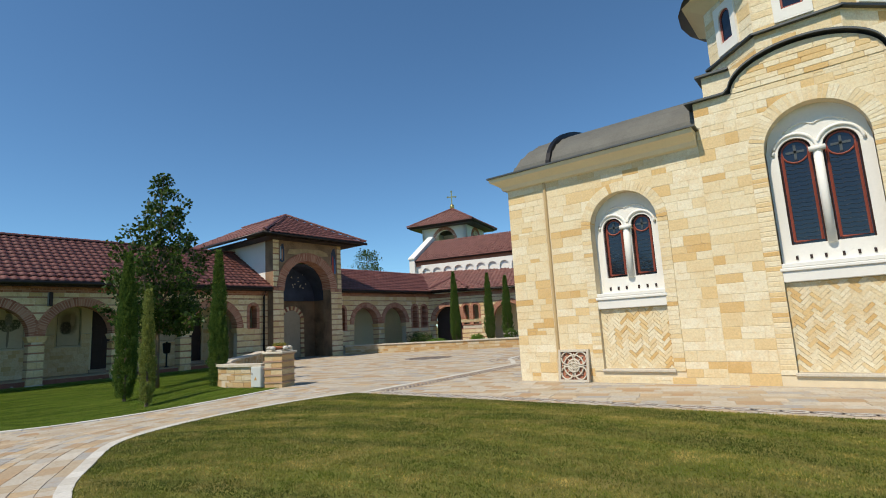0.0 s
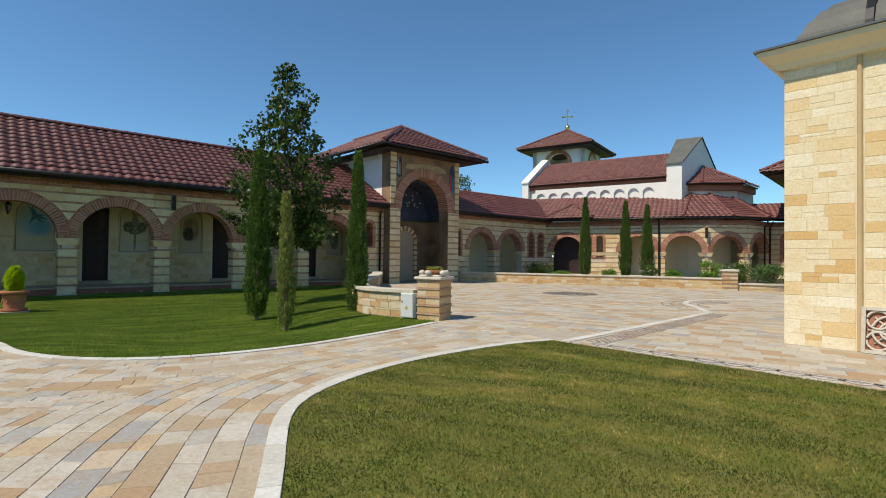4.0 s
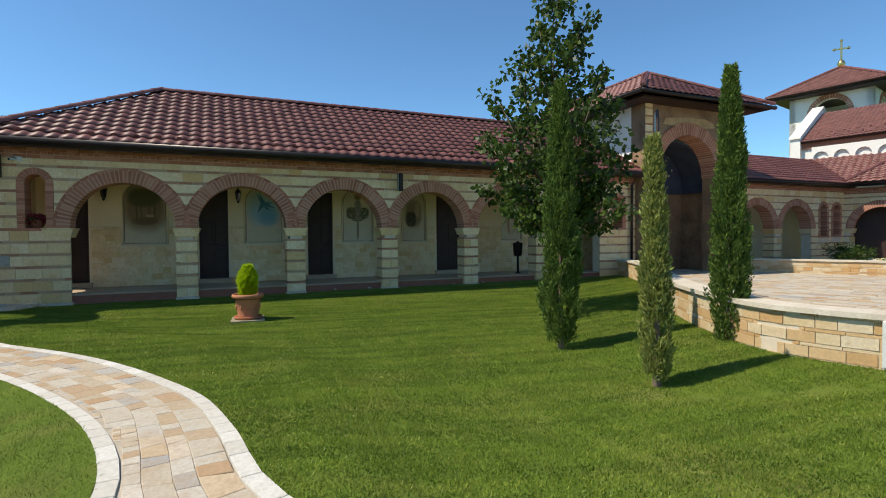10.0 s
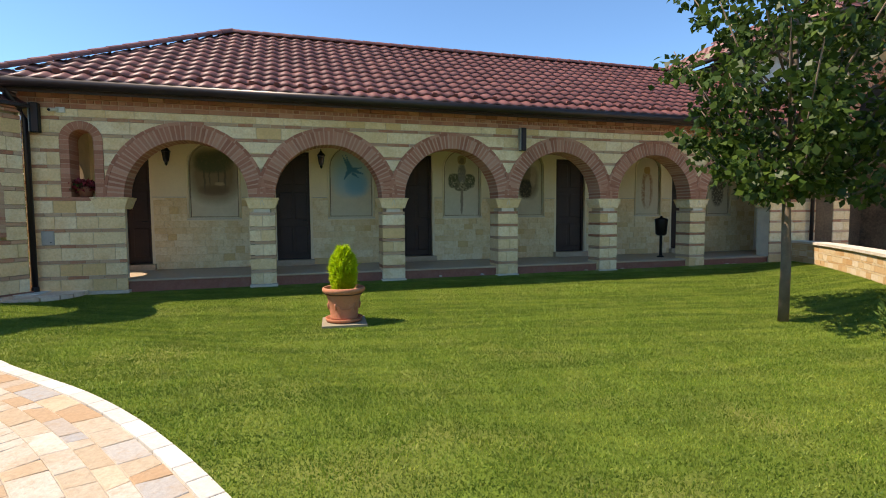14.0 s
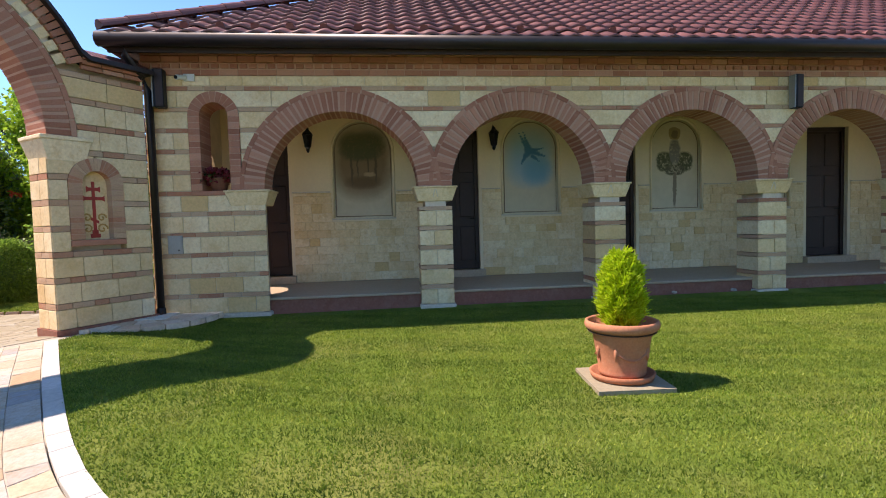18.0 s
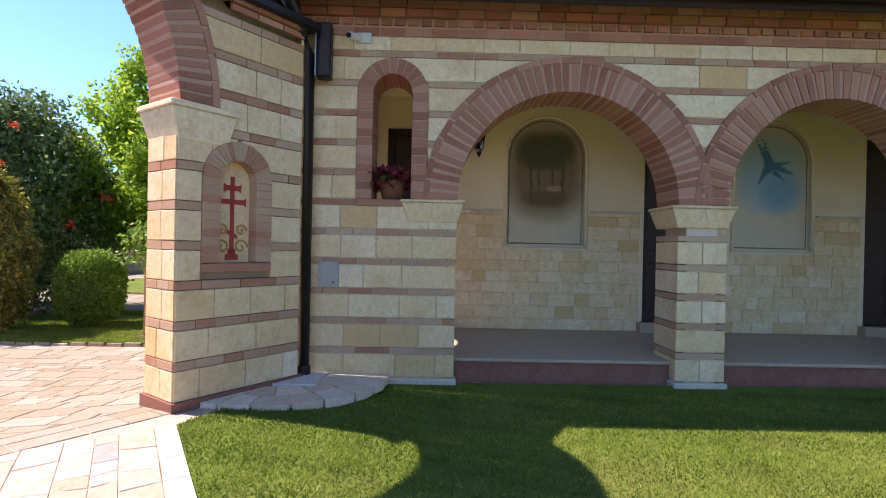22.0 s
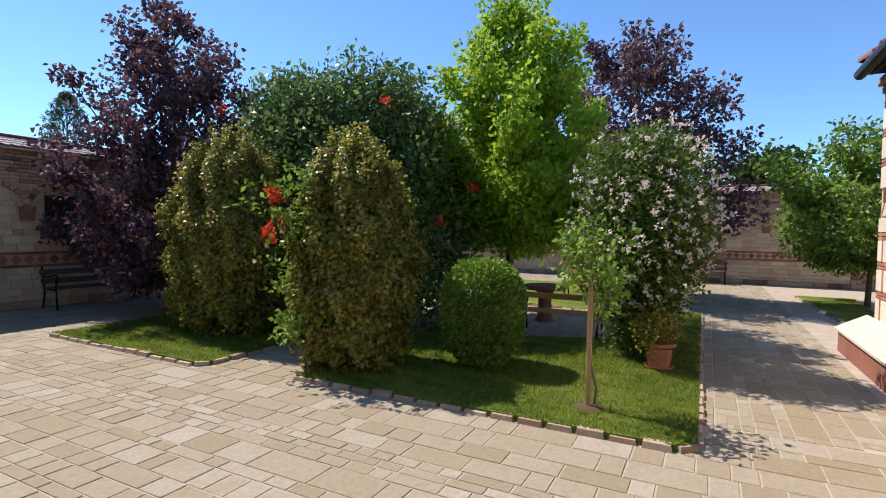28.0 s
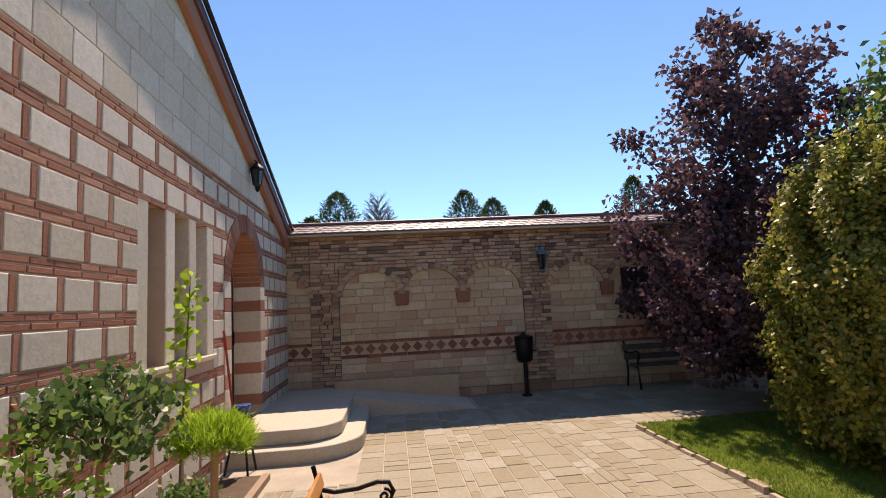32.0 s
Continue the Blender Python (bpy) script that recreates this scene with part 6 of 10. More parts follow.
def clip_box(p, u0, u1, z0, z1):
    """A polygon's share inside a rectangle."""
    for axis, lim, sign in ((0, u0, 1), (0, u1, -1), (1, z0, 1), (1, z1, -1)):
        out = []
        for a, b in zip(p, p[1:] + p[:1]):
            da, db = sign * (a[axis] - lim), sign * (b[axis] - lim)
            if da >= 0:
                out.append(a)
            if da * db < 0:
                t = da / (da - db)
                out.append((a[0] + t * (b[0] - a[0]), a[1] + t * (b[1] - a[1])))
        p = out
    area = sum(a[0] * b[1] - a[1] * b[0] for a, b in zip(p, p[1:] + p[:1])) / 2 if p else 0
    return p if abs(area) > 0.0002 else []


W1 = (-3.52, 0.68, 1.78, 3.17, 0.21, 0.22)
W2 = (-0.18, 0.74, 2.02, 3.98, 0.25, 0.17)
core = Geo()
arch_wall(core, -6.15, -1.95, -0.3, 4.42, 0.6, [(W1[0], W1[1], W1[5], W1[3], W1[1])], XM @ pose(0, 0.001, 0))
arch_wall(core, -1.95, 1.55, -0.3, 5.22, 0.6, [(W2[0], W2[1], W2[5], W2[3], W2[1])], XM @ pose(0, 0.001, 0))
core.box(1.55, 9.0, YC + 0.001, YC + 0.6, -0.3, 4.42)
core.box(-6.15, -5.6, YC + 0.612, 17.0, -0.3, 4.42).box(-1.95, -1.4, YC + 0.612, 17.0, -0.3, 5.22).box(-6.15, 9.0, 17.0, 17.5, -0.3, 5.2)
part("core", core, MORTARW, church)
# arched gable of the cross arm
gab = Geo()
pts = [(-1.3, 5.2), (0.9, 5.2)] + [(-0.2 + 1.1 * math.cos(math.pi * i / 24), 5.2 + 0.6 * math.sin(math.pi * i / 24)) for i in range(1, 24)]
gab.block([(u, 0.001, z) for u, z in pts], [(u, 0.6, z) for u, z in pts]).turned(XM)
part("gable", gab, MORTARW, church)
ma = Masonry(church, XM, (-6.15, -1.3), 300)


def ashlar(ma, u0, u1, z0, z1, holes, mat, name="stone", proud=0.003):
    """Random ashlar: tall courses whose stones are whole or split in two at a height of their own."""
    z = z0
    while z < z1 - 0.02:
        zb = min(z + 0.12 + 0.13 * rng.random(), z1)
        if z1 - zb < 0.08:
            zb = z1
        bl = [x for x in (hole(*o, z, zb) for o in holes) if x]
        for ub0, ub1, ut0, ut1 in free_spans(u0, u1, bl):
            u, end, first = ub0 if ub1 > ub0 else ut0, max(ub1, ut1), True
            while u < end - 0.01:
                stop = min(u + 0.18 + 0.3 * rng.random(), end)
                if end - stop < 0.14:
                    stop = end
                a_b, a_t = (ub0, ut0) if first else (u, u)
                b_b, b_t = (ub1, ut1) if stop == end else (stop, stop)
                plain = not first and stop != end
                cuts = [z, zb]
                if plain and rng.random() < 0.4:
                    cuts = [z, z + (zb - z) * (0.38 + 0.24 * rng.random()), zb]
                for za, zc in zip(cuts, cuts[1:]):
                    sides = [(a_b, b_b, a_t, b_t)]
                    if plain and len(cuts) > 2 and stop - u > 0.36 and rng.random() < 0.5:
                        m = u + (stop - u) * (0.35 + 0.3 * rng.random())
                        sides = [(u, m, u, m), (m, stop, m, stop)]
                    for p0, p1, q0, q1 in sides:
                        j = 0.0018
                        ma.piece(name, mat, p0 + j, max(p0 + j, p1 - j), q0 + j, max(q0 + j, q1 - j), za + j, zc - j, proud + rng.random() * 0.003)
                first = False
                u = stop
        z = zb


H1 = (W1[0], W1[1] + 0.2, W1[5] - 0.05, W1[3], W1[1] + 0.2)
H2 = (W2[0], W2[1] + 0.24, W2[5] - 0.05, W2[3], W2[1] + 0.24)
ashlar(ma, -6.15, -5.24, -0.02, 4.39, [], CHURCH)
ashlar(ma, -5.13, -1.95, -0.02, 4.39, [H1], CHURCH)
ashlar(ma, -1.95, 1.55, -0.02, 5.2, [H2], CHURCH)
for k in range(6):
    z0, z1 = 5.2 + 0.1 * k, 5.3 + 0.1 * k
    d0 = math.sqrt(max(0, 1 - ((z1 - 5.2) / 0.6) ** 2)) * 1.08
    if d0 > 0.1:
        course(ma, "stone", CHURCH, -0.2 - d0, -0.2 + d0, z0, z1, [], 0.38, 0.4, 0.005, 0.012, 0.006)
for W in (W1, W2):
    c, half, zsill, zsp, gh, zf = W
    rr = 0.2 if W is W1 else 0.24
    brick_ring(ma, c, zsp, half, half + rr, zf, 30 if W is W1 else 40, CHURCH, 0.014, 0.25, 0.085, fill=MORTARW)
    # herringbone panel: slanting blocks, three times as long as wide, cut off at the panel's edges
    ph0, ph1 = zf + 0.05, zsill - 0.33
    w, q = 0.062, math.sqrt(0.5)
    for k in range(-50, 50):
        for i in range(-12, 12):
            for x0, y0, lx, ly in ((k + 6 * i, k, 3, 1), (k + 6 * i + 3, k - 2, 1, 3)):
                e = 0.035
                p = [(x0 + e, y0 + e), (x0 + lx - e, y0 + e), (x0 + lx - e, y0 + ly - e), (x0 + e, y0 + ly - e)]
                p = clip_box([(c + w * q * (x - y), (ph0 + ph1) / 2 + w * q * (x + y)) for x, y in p], c - half, c + half, ph0, ph1)
                if len(p) < 3:
                    continue
                g = ma.rest.setdefault(("herringbone_stone", CHURCH.name), (Geo(), CHURCH))[0]
                dd = 0.078 - 0.012 * rng.random()
                g.block([(u, dd, z) for u, z in p], [(u, 0.11, z) for u, z in p])
ma.finish()
for W in (W1, W2):
    c, half, zsill, zsp, gh, zf = W
    part("panel_ground", Geo().box(c - half, c + half, 0.1, 0.35, zf, zsill - 0.3).turned(XM), MORTARW, church)
    bevel(part("ledge", Geo().box(c - half - 0.03, c + half + 0.03, -0.05, 0.12, zf - 0.01, zf + 0.045).turned(XM), CAPSTONE, church, "thin stone ledge"), 0.008)
    part("recess_back", Geo().box(c - half - 0.05, c + half + 0.05, 0.335, 0.4, zsill - 0.3, zsp + half + 0.05).turned(XM), WHITE, church)
    church_window(*W)
part("downpipe", Geo().tube([(-5.185, YC - 0.01, 4.48), (-5.185, YC - 0.01, 0.0)], 0.036, 10), TANPIPE, church, "tan downpipe")
# cornice, eaves and the ribbed metal vault
prof = [(0.0, 4.38), (-0.08, 4.4), (-0.12, 4.48), (-0.2, 4.54), (-0.3, 4.6), (-0.32, 4.68), (0.2, 4.68), (0.2, 4.38)]
g = Geo()
g.block([(-1.96, YC + d, z) for d, z in prof[::-1]], [(-6.15 + min(d, 0), YC + d, z) for d, z in prof[::-1]])
g.block([(-6.15 + min(d, 0.0) + max(d, 0), YC + min(d, 0), z) for d, z in prof], [(-6.15 + d, 17.0, z) for d, z in prof])
part("cornice", g, PLASTER, church, "cream moulded cornice")
part("eave_edge", Geo().box(-6.5, -1.9, YC - 0.36, YC + 0.3, 4.682, 4.715).box(-6.5, -5.8, YC + 0.3, 17.0, 4.682, 4.715), LEAD, church)
rows = 9
for i in range(rows):
    g = Geo()
    a0, a1 = math.pi / 2 * i / rows * 0.98, math.pi / 2 * (i + 1) / rows
    y0, z0 = 13.7 - 3.2 * math.cos(a0), 4.70 + 1.36 * math.sin(a0)
    y1, z1 = 13.7 - 3.2 * math.cos(a1), 4.70 + 1.36 * math.sin(a1)
    f = [(-5.09, y0, z0), (-1.9, y0, z0), (-1.9, y1, z1 + 0.03), (-5.09, y1, z1 + 0.03)]
    g.block(f, [(x, y + 0.05, z - 0.08) for x, y, z in f])
    r0, r1 = 1 - 0.55 * (i / rows), 1 - 0.55 * ((i + 1) / rows)
    f = [(-5.09 - 1.02 * (1 - i / rows), y0, z0), (-5.10, y0, z0), (-5.10, y1, z1 + 0.03), (-5.09 - 1.02 * (1 - (i + 1) / rows), y1, z1 + 0.03)]
    g.block(f, [(x, y + 0.05, z - 0.08) for x, y, z in f])
    f = [(-5.09 - 1.02 * (1 - i / rows), 17.0, z0), (-5.09 - 1.02 * (1 - i / rows), y0, z0), (-5.09 - 1.02 * (1 - (i + 1) / rows), y1, z1 + 0.03), (-5.09 - 1.02 * (1 - (i + 1) / rows), 17.0, z1 + 0.03)]
    g.block(f, [(x + 0.05, y, z - 0.08) for x, y, z in f])
    part("roof_sheet", g, ROOFLEAD, church, "grey sheet-metal course")

g = Geo()
for i in range(12):
    a0, a1 = math.pi / 2 * i / 12, math.pi / 2 * (i + 1) / 12
    p0, p1 = (13.7 - 3.25 * math.cos(a0), 4.73 + 1.5 * math.sin(a0)), (13.7 - 3.25 * math.cos(a1), 4.73 + 1.5 * math.sin(a1))
    f = [(-5.14, *p0), (-5.04, *p0), (-5.04, *p1), (-5.14, *p1)]
    g.block(f, [(x, y + 0.05, z - 0.15) for x, y, z in f])
part("roof_rib", g, IRON, church)
# copings of the tall part
g = Geo()
line = [(-2.08, 5.22), (-1.4, 5.22)] + [(-0.2 - 1.13 * math.cos(t), 5.22 + 0.62 * math.sin(t)) for t in [0.12 + (math.pi - 0.24) * i / 24 for i in range(25)]] + [(1.0, 5.22), (1.68, 5.22)]
for (a, za), (b, zb) in zip(line, line[1:]):
    f = [(a, -0.1, za), (b, -0.1, zb), (b, -0.1, zb + 0.035), (a, -0.1, za + 0.035)]
    g.block(f, [(x, 0.62, z) for x, _, z in f])
part("coping", g.turned(XM).weld(), LEAD, church, "dark metal coping over the arched gable")
# stepped base of the drum and the drum
base = Geo().box(-1.85, 1.45, YC + 0.62, 16.0, 5.0, 5.93)
part("drum_base", base, CHURCH, church)
part("base_coping", Geo().box(-1.95, -1.35, YC + 0.52, 16.0, 5.932, 5.975), LEAD, church)
DC, DR = (-0.2, 12.65), 1.72
oct_ = [(DC[0] + DR * math.cos(math.pi / 8 + math.pi / 4 * i), DC[1] + DR * math.sin(math.pi / 8 + math.pi / 4 * i)) for i in range(8)]
part("drum", Geo().prism(oct_, 5.2, 7.78), MORTARW, church)
for i in range(8):
    a, b = Vector((*oct_[i], 0)), Vector((*oct_[(i + 1) % 8], 0))
    mid = (a + b) / 2
    n = mid - Vector((*DC, 0))
    if n.y > 0.5:
        continue
    u = (b - a).normalized()
    fm = pose(a.x, a.y, 0, 0, 0, math.degrees(math.atan2(u.y, u.x)))
    L = (b - a).length
    ma = Masonry(church, fm)
    ashlar(ma, 0, L, 5.98, 7.74, [(L / 2, 0.3, 6.6, 7.3, 0.3)], CHURCH)
    ma.finish()
    w = thing("church_window", "small white arched drum window with a red frame", "window", "drum windows", "structure")
    g = Geo()
    arch_wall(g, L / 2 - 0.3, L / 2 + 0.3, 6.55, 7.6, 0.08, [(L / 2, 0.17, 6.78, 7.3, 0.17)], fm @ pose(0, -0.05, 0))
    part("surround", g, WHITE, w, "white arched surround")
    part("pane", Geo().box(L / 2 - 0.19, L / 2 + 0.19, -0.002, 0.01, 6.7, 7.5).turned(fm), GLASS, w)
    part("frame", Geo().tube([fm @ Vector((x, -0.01, z)) for x, z in [(L / 2 - 0.15, 6.8)] + arch_curve(L / 2, 0.15, 7.3, 10) + [(L / 2 + 0.15, 6.8), (L / 2 - 0.15, 6.8)]], 0.022, 5), FRAMERED, w)
    part("coping", Geo().box(-0.05, L + 0.05, -0.1, 0.1, 6.45, 6.49).turned(fm), LEAD, church)
big = [(DC[0] + (DR + 0.42) * math.cos(math.pi / 8 + math.pi / 4 * i), DC[1] + (DR + 0.42) * math.sin(math.pi / 8 + math.pi / 4 * i)) for i in range(8)]
part("drum_cornice", Geo().block([(x, y, 8.0) for x, y in big], [(x, y, 7.75) for x, y in oct_]), PLASTER, church)
part("dome", Geo().ring(DC[0], DC[1], [(DR + 0.47, 8.0), (DR + 0.3, 8.15), (DR, 8.8), (DR * 0.7, 9.5), (DR * 0.3, 10.0), (0.05, 10.2)], 24), LEAD, church, "grey metal dome", True)
# carved screen leaning at the wall's foot
scr = thing("stone_screen", "square carved openwork stone screen leaning at the church wall", "carved panel", at=(-4.82, YC - 0.14, 0.0))
SCM = pose(0, 0, 0, -9, 0, 0)
g = Geo().box(-0.33, 0.33, 0.03, 0.06, 0.0, 0.66)
part("backing", g.turned(SCM), BRICK, scr, "dark red backing")
g = Geo().box(-0.34, -0.29, -0.03, 0.028, 0, 0.67).box(0.29, 0.34, -0.03, 0.028, 0, 0.67).box(-0.288, 0.288, -0.03, 0.028, 0.0, 0.05).box(-0.288, 0.288, -0.03, 0.028, 0.62, 0.67)
part("rim", g.turned(SCM), CAPSTONE, scr, "cream stone rim")
g = Geo()
for rad, kx, kz in ((0.13, 0, 0.335), (0.13, -0.15, 0.485), (0.13, 0.15, 0.485), (0.13, -0.15, 0.185), (0.13, 0.15, 0.185), (0.06, 0, 0.335), (0.22, 0, 0.335)):
    part("tracery_ring", Geo().tube([SCM @ Vector((kx + rad * math.cos(t), 0.0, kz + rad * math.sin(t))) for t in [2 * math.pi * i / 20 for i in range(21)]], 0.018, 6), CAPSTONE, scr, "cream stone tracery", True)
for a in range(4):
    t = math.pi / 4 * a
    part("tracery_bar", Geo().tube([SCM @ Vector((0.27 * math.cos(t), 0.01, 0.335 + 0.27 * math.sin(t))), SCM @ Vector((-0.27 * math.cos(t), 0.01, 0.335 - 0.27 * math.sin(t)))], 0.012, 5), CAPSTONE, scr, "", True)

# ---- garden court: walls, house, steps ----
G = -0.24


def garden_wall(name, label, m, u0, u1, bays, first, windows=(), near=None):
    """A high court wall: pilasters, recessed panels with three blind arches each, a diamond band and a tiled coping."""
    w = thing(name, label, "wall", kind="structure")
    part("core", Geo().box(u0, u1, 0.06, 0.5, G - 0.3, 3.0).turned(m), DARKMORTAR, w)
    ma = Masonry(w, m, near, 300)
    period, pil = 4.17, 0.55
    for b in range(bays):
        p0 = first + b * period
        pa, pb = p0 + pil, p0 + period
        # brick pilaster
        z = G
        while z < 2.35:
            course(ma, "brick", OLDBRICK, p0, pa, z, z + 0.075, [], 0.2, 0.3, 0.009, 0.0, 0.01, 0.08)
            z += 0.075
        third = (pb - pa) / 3
        holes = [(pa + third * (k + 0.5), third / 2 - 0.02, G, 1.78, third * 0.42) for k in range(3)]
        # recessed stone panel
        wins = [(c, 0.3, 1.42, 2.1, 0) for c in windows if pa < c < pb]
        z = G + 0.16
        while z < 2.3:
            zb = z + 0.10 + 0.08 * rng.random()
            if z < 0.62 and zb > 0.58:
                zb = 0.60
            if z >= 0.595 and z < 0.605:
                for zz, hh in ((0.60, 0.06), (0.86, 0.06)):
                    course(ma, "brick", DARKRED, pa, pb, zz, zz + hh, [], 0.24, 0.2, 0.008, -0.035, 0.006, 0.08)
                n = int((pb - pa) / 0.225)
                for i in range(n):
                    c = pa + (i + 0.5) * (pb - pa) / n
                    q = 0.098
                    g = ma.rest.setdefault(("diamond_tile", DARKRED.name), (Geo(), DARKRED))[0]
                    pts = [(c - q, 0.76), (c, 0.76 - q), (c + q, 0.76), (c, 0.76 + q)]
                    g.block([(u, 0.03, zz) for u, zz in pts], [(u, 0.08, zz) for u, zz in pts])
                g = ma.rest.setdefault(("band_stone", OLDSTONE.name), (Geo(), OLDSTONE))[0]
                g.box(pa, pb, 0.042, 0.08, 0.66, 0.86)
                z = 0.92
                continue
            bl = [x for x in (hole(*o, z, zb) for o in wins) if x]
            course(ma, "stone", OLDSTONE, pa, pb, z, zb, bl, 0.36, 0.5, 0.005, -0.042, 0.007, 0.08)
            z = zb
        # brickwork round and over the blind arches
        z = 1.80
        while z < 2.96:
            zb = z + 0.072
            bl = [x for x in (hole(c, h, f, s, r + 0.09, z, zb) for c, h, f, s, r in holes) if x]
            bl = [((a0, a1), (b0, b1)) for (a0, a1), (b0, b1) in bl]
            if zb > 2.36:
                course(ma, "brick", OLDBRICK, p0, pb, z, zb, bl, 0.2, 0.35, 0.009, 0.0, 0.010, 0.08)
            else:
                course(ma, "brick", OLDBRICK, pa, pb, z, zb, bl, 0.2, 0.35, 0.009, 0.0, 0.010, 0.08)
            z = zb
        for c, h, f, s, r in holes:
            brick_ring(ma, c, s, h - 0.03, h + 0.085, None, 15, OLDBRICK, 0.022, 0.06, sq=r / h)
        for k in (1, 2):
            c = pa + third * k
            ma.piece("corbel", DARKRED, c - 0.12, c + 0.12, c - 0.15, c + 0.15, 1.56, 1.84, 0.02, 0.08)
        course(ma, "stone", OLDBRICK, p0, pb, G, G + 0.16, [], 0.4, 0.2, 0.01, 0.015, 0.01, 0.08)
    ma.finish()
    for c in windows:
        ww = thing("wall_window", "small barred opening in the court wall", "window", kind="structure")
        part("opening", Geo().box(c - 0.3, c + 0.3, 0.03, 0.058, 1.42, 2.1).turned(m), DARKWOOD, ww)
        g = Geo()
        for k in range(4):
            g.tube([m @ Vector((c - 0.2 + 0.13 * k, 0.0, 1.42)), m @ Vector((c - 0.2 + 0.13 * k, 0.0, 2.1))], 0.01, 5)
        part("bar", g, IRON, ww)
        part("sill", Geo().box(c - 0.34, c + 0.34, -0.05, 0.06, 1.37, 1.418).turned(m), CAPSTONE, ww, "pale stone sill")
    # coping of small pale tiles
    cp = Geo().block([(u0, -0.2, 2.98), (u1, -0.2, 2.98), (u1, 0.25, 3.2), (u0, 0.25, 3.2)], [(u0, -0.2, 2.95), (u1, -0.2, 2.95), (u1, 0.25, 2.95), (u0, 0.25, 2.95)])
    part("coping", cp.turned(m), DARKMORTAR, w)
    tiles = Geo()
    for j in range(4):
        n = int((u1 - u0) / 0.17)
        for i in range(n):
            a = u0 + (i + (0.5 if j % 2 else 0)) * (u1 - u0) / n
            d0, d1 = -0.22 + 0.115 * j, -0.22 + 0.115 * j + 0.17
            z0, z1 = 3.005 + 0.056 * j, 3.0 + 0.056 * j + 0.07
            ww = (u1 - u0) / n * 0.48
            pts = [(a - ww, d0 + 0.05, z0 + 0.02), (a - ww * 0.5, d0 + 0.012, z0 + 0.004), (a, d0, z0), (a + ww * 0.5, d0 + 0.012, z0 + 0.004), (a + ww, d0 + 0.05, z0 + 0.02), (a + ww, d1, z1), (a - ww, d1, z1)]
            tiles.block([(x, y, z + 0.014) for x, y, z in pts], pts)
    part("coping_tile", tiles.turned(m), COPTILE, w, "small scalloped pale clay tiles")["kind"] = "stuff"
    part("ridge_cap", Geo().tube([m @ Vector((u0, 0.25, 3.24)), m @ Vector((u1, 0.25, 3.24))], 0.05, 8), TILE, w)
    return w


COPTILE = stone_mat("pale_coping_tile", [(0.0, (0.30, 0.20, 0.17)), (0.5, (0.38, 0.28, 0.25)), (1.0, (0.46, 0.36, 0.32))], vein=(0.34, 0.24, 0.21), vein_amount=0.3, grain=50, rough=0.35, spec=0.6, bump=0.15)
garden_wall("wall_south", "old stone and brick garden wall with blind arches", pose(0, -18.4, 0, 0, 0, 180), 21.5, 44.0, 6, 17.78, (28.5, 37.0), (21.9, 27.0))
garden_wall("wall_west", "old stone and brick court wall with a diamond band", pose(-43.5, 0, 0, 0, 0, 90), -18.4, 6.0, 6, -18.6, (), None)
# buildings beyond the walls that close the court
part("plain_wall", Geo().box(-44.0, -32.0, 5.5, 6.0, -0.4, 3.0), OLDSTONE, None)
tagged(bpy.data.objects["plain_wall"], "plain stone court wall", "wall", kind="structure")

# ---- garden house ----
HOUSEMORTAR = plain_mat("pinkish_mortar", (0.58, 0.42, 0.32), 0.95, spread=0.12, scale=20, bump=0.4)
house = thing("garden_house", "gabled house of white stone blocks framed in red brick", "house")
HM = pose(-21.5, 0, 0, 0, 0, -90)
hu0, hu1, ha, hz, hr = 7.6, 18.4, 13.0, 3.0, 5.05
WIN = [(12.92, 0.17), (13.47, 0.17), (13.98, 0.17)]
DOOR = (15.66, 0.72, -0.3, 1.95, 0.72)
core = Geo()
arch_wall(core, hu0, hu1, -0.5, hz, 0.46, [(c, h, 1.12, 2.52, 0) for c, h in WIN] + [(DOOR[0], DOOR[1], -0.5, DOOR[3], DOOR[4])], HM @ pose(0, -0.005, 0))
part("front_wall", core, HOUSEMORTAR, house)
g = Geo().block([(hu0, -0.004, hz), (hu1, -0.004, hz), (ha, -0.004, hr)], [(hu0, 0.4, hz), (hu1, 0.4, hz), (ha, 0.4, hr)]).turned(HM)
part("gable", g, MORTARW, house)
for x0, x1, y0, y1 in ((-21.05, -13.0, -18.4, -18.0), (-21.05, -13.0, -8.0, -7.6), (-13.4, -13.0, -18.0, -8.0)):
    part("side_wall", Geo().box(x0, x1, y0, y1, -0.5, hz), WHITE, house)
ma = Masonry(house, HM, (9.5, 15.0), 200)
hol = [(13.45, 0.87, 1.08, 2.52, 0), (DOOR[0], DOOR[1] + 0.26, -0.5, DOOR[3], DOOR[4] + 0.26)]
cloisonne(ma, hu0, hu1, -0.325, 3.195, hol, 0.216, 0.36, 0.052, 2)
z = 3.2
while z < hr - 0.2:
    zb = z + 0.26
    t = (zb - hz) / (hr - hz)
    a, b = hu0 + (ha - hu0) * t + 0.1, hu1 - (hu1 - ha) * t - 0.1
    t0 = (z - hz) / (hr - hz)
    a0, b0 = hu0 + (ha - hu0) * t0 + 0.1, hu1 - (hu1 - ha) * t0 - 0.1
    u = a
    while u < b - 0.05:
        w = min(0.4 * (0.8 + 0.5 * rng.random()), b - u)
        first, last = u == a, u + w > b - 0.06
        ma.piece("stone", WHITESTONE, (a0 if first else u) + 0.004, (b0 if last else u + w) - 0.004, u + 0.004, u + w - 0.004, z + 0.004, zb - 0.004, 0.01 + 0.004 * rng.random())
        u += w
    z = zb
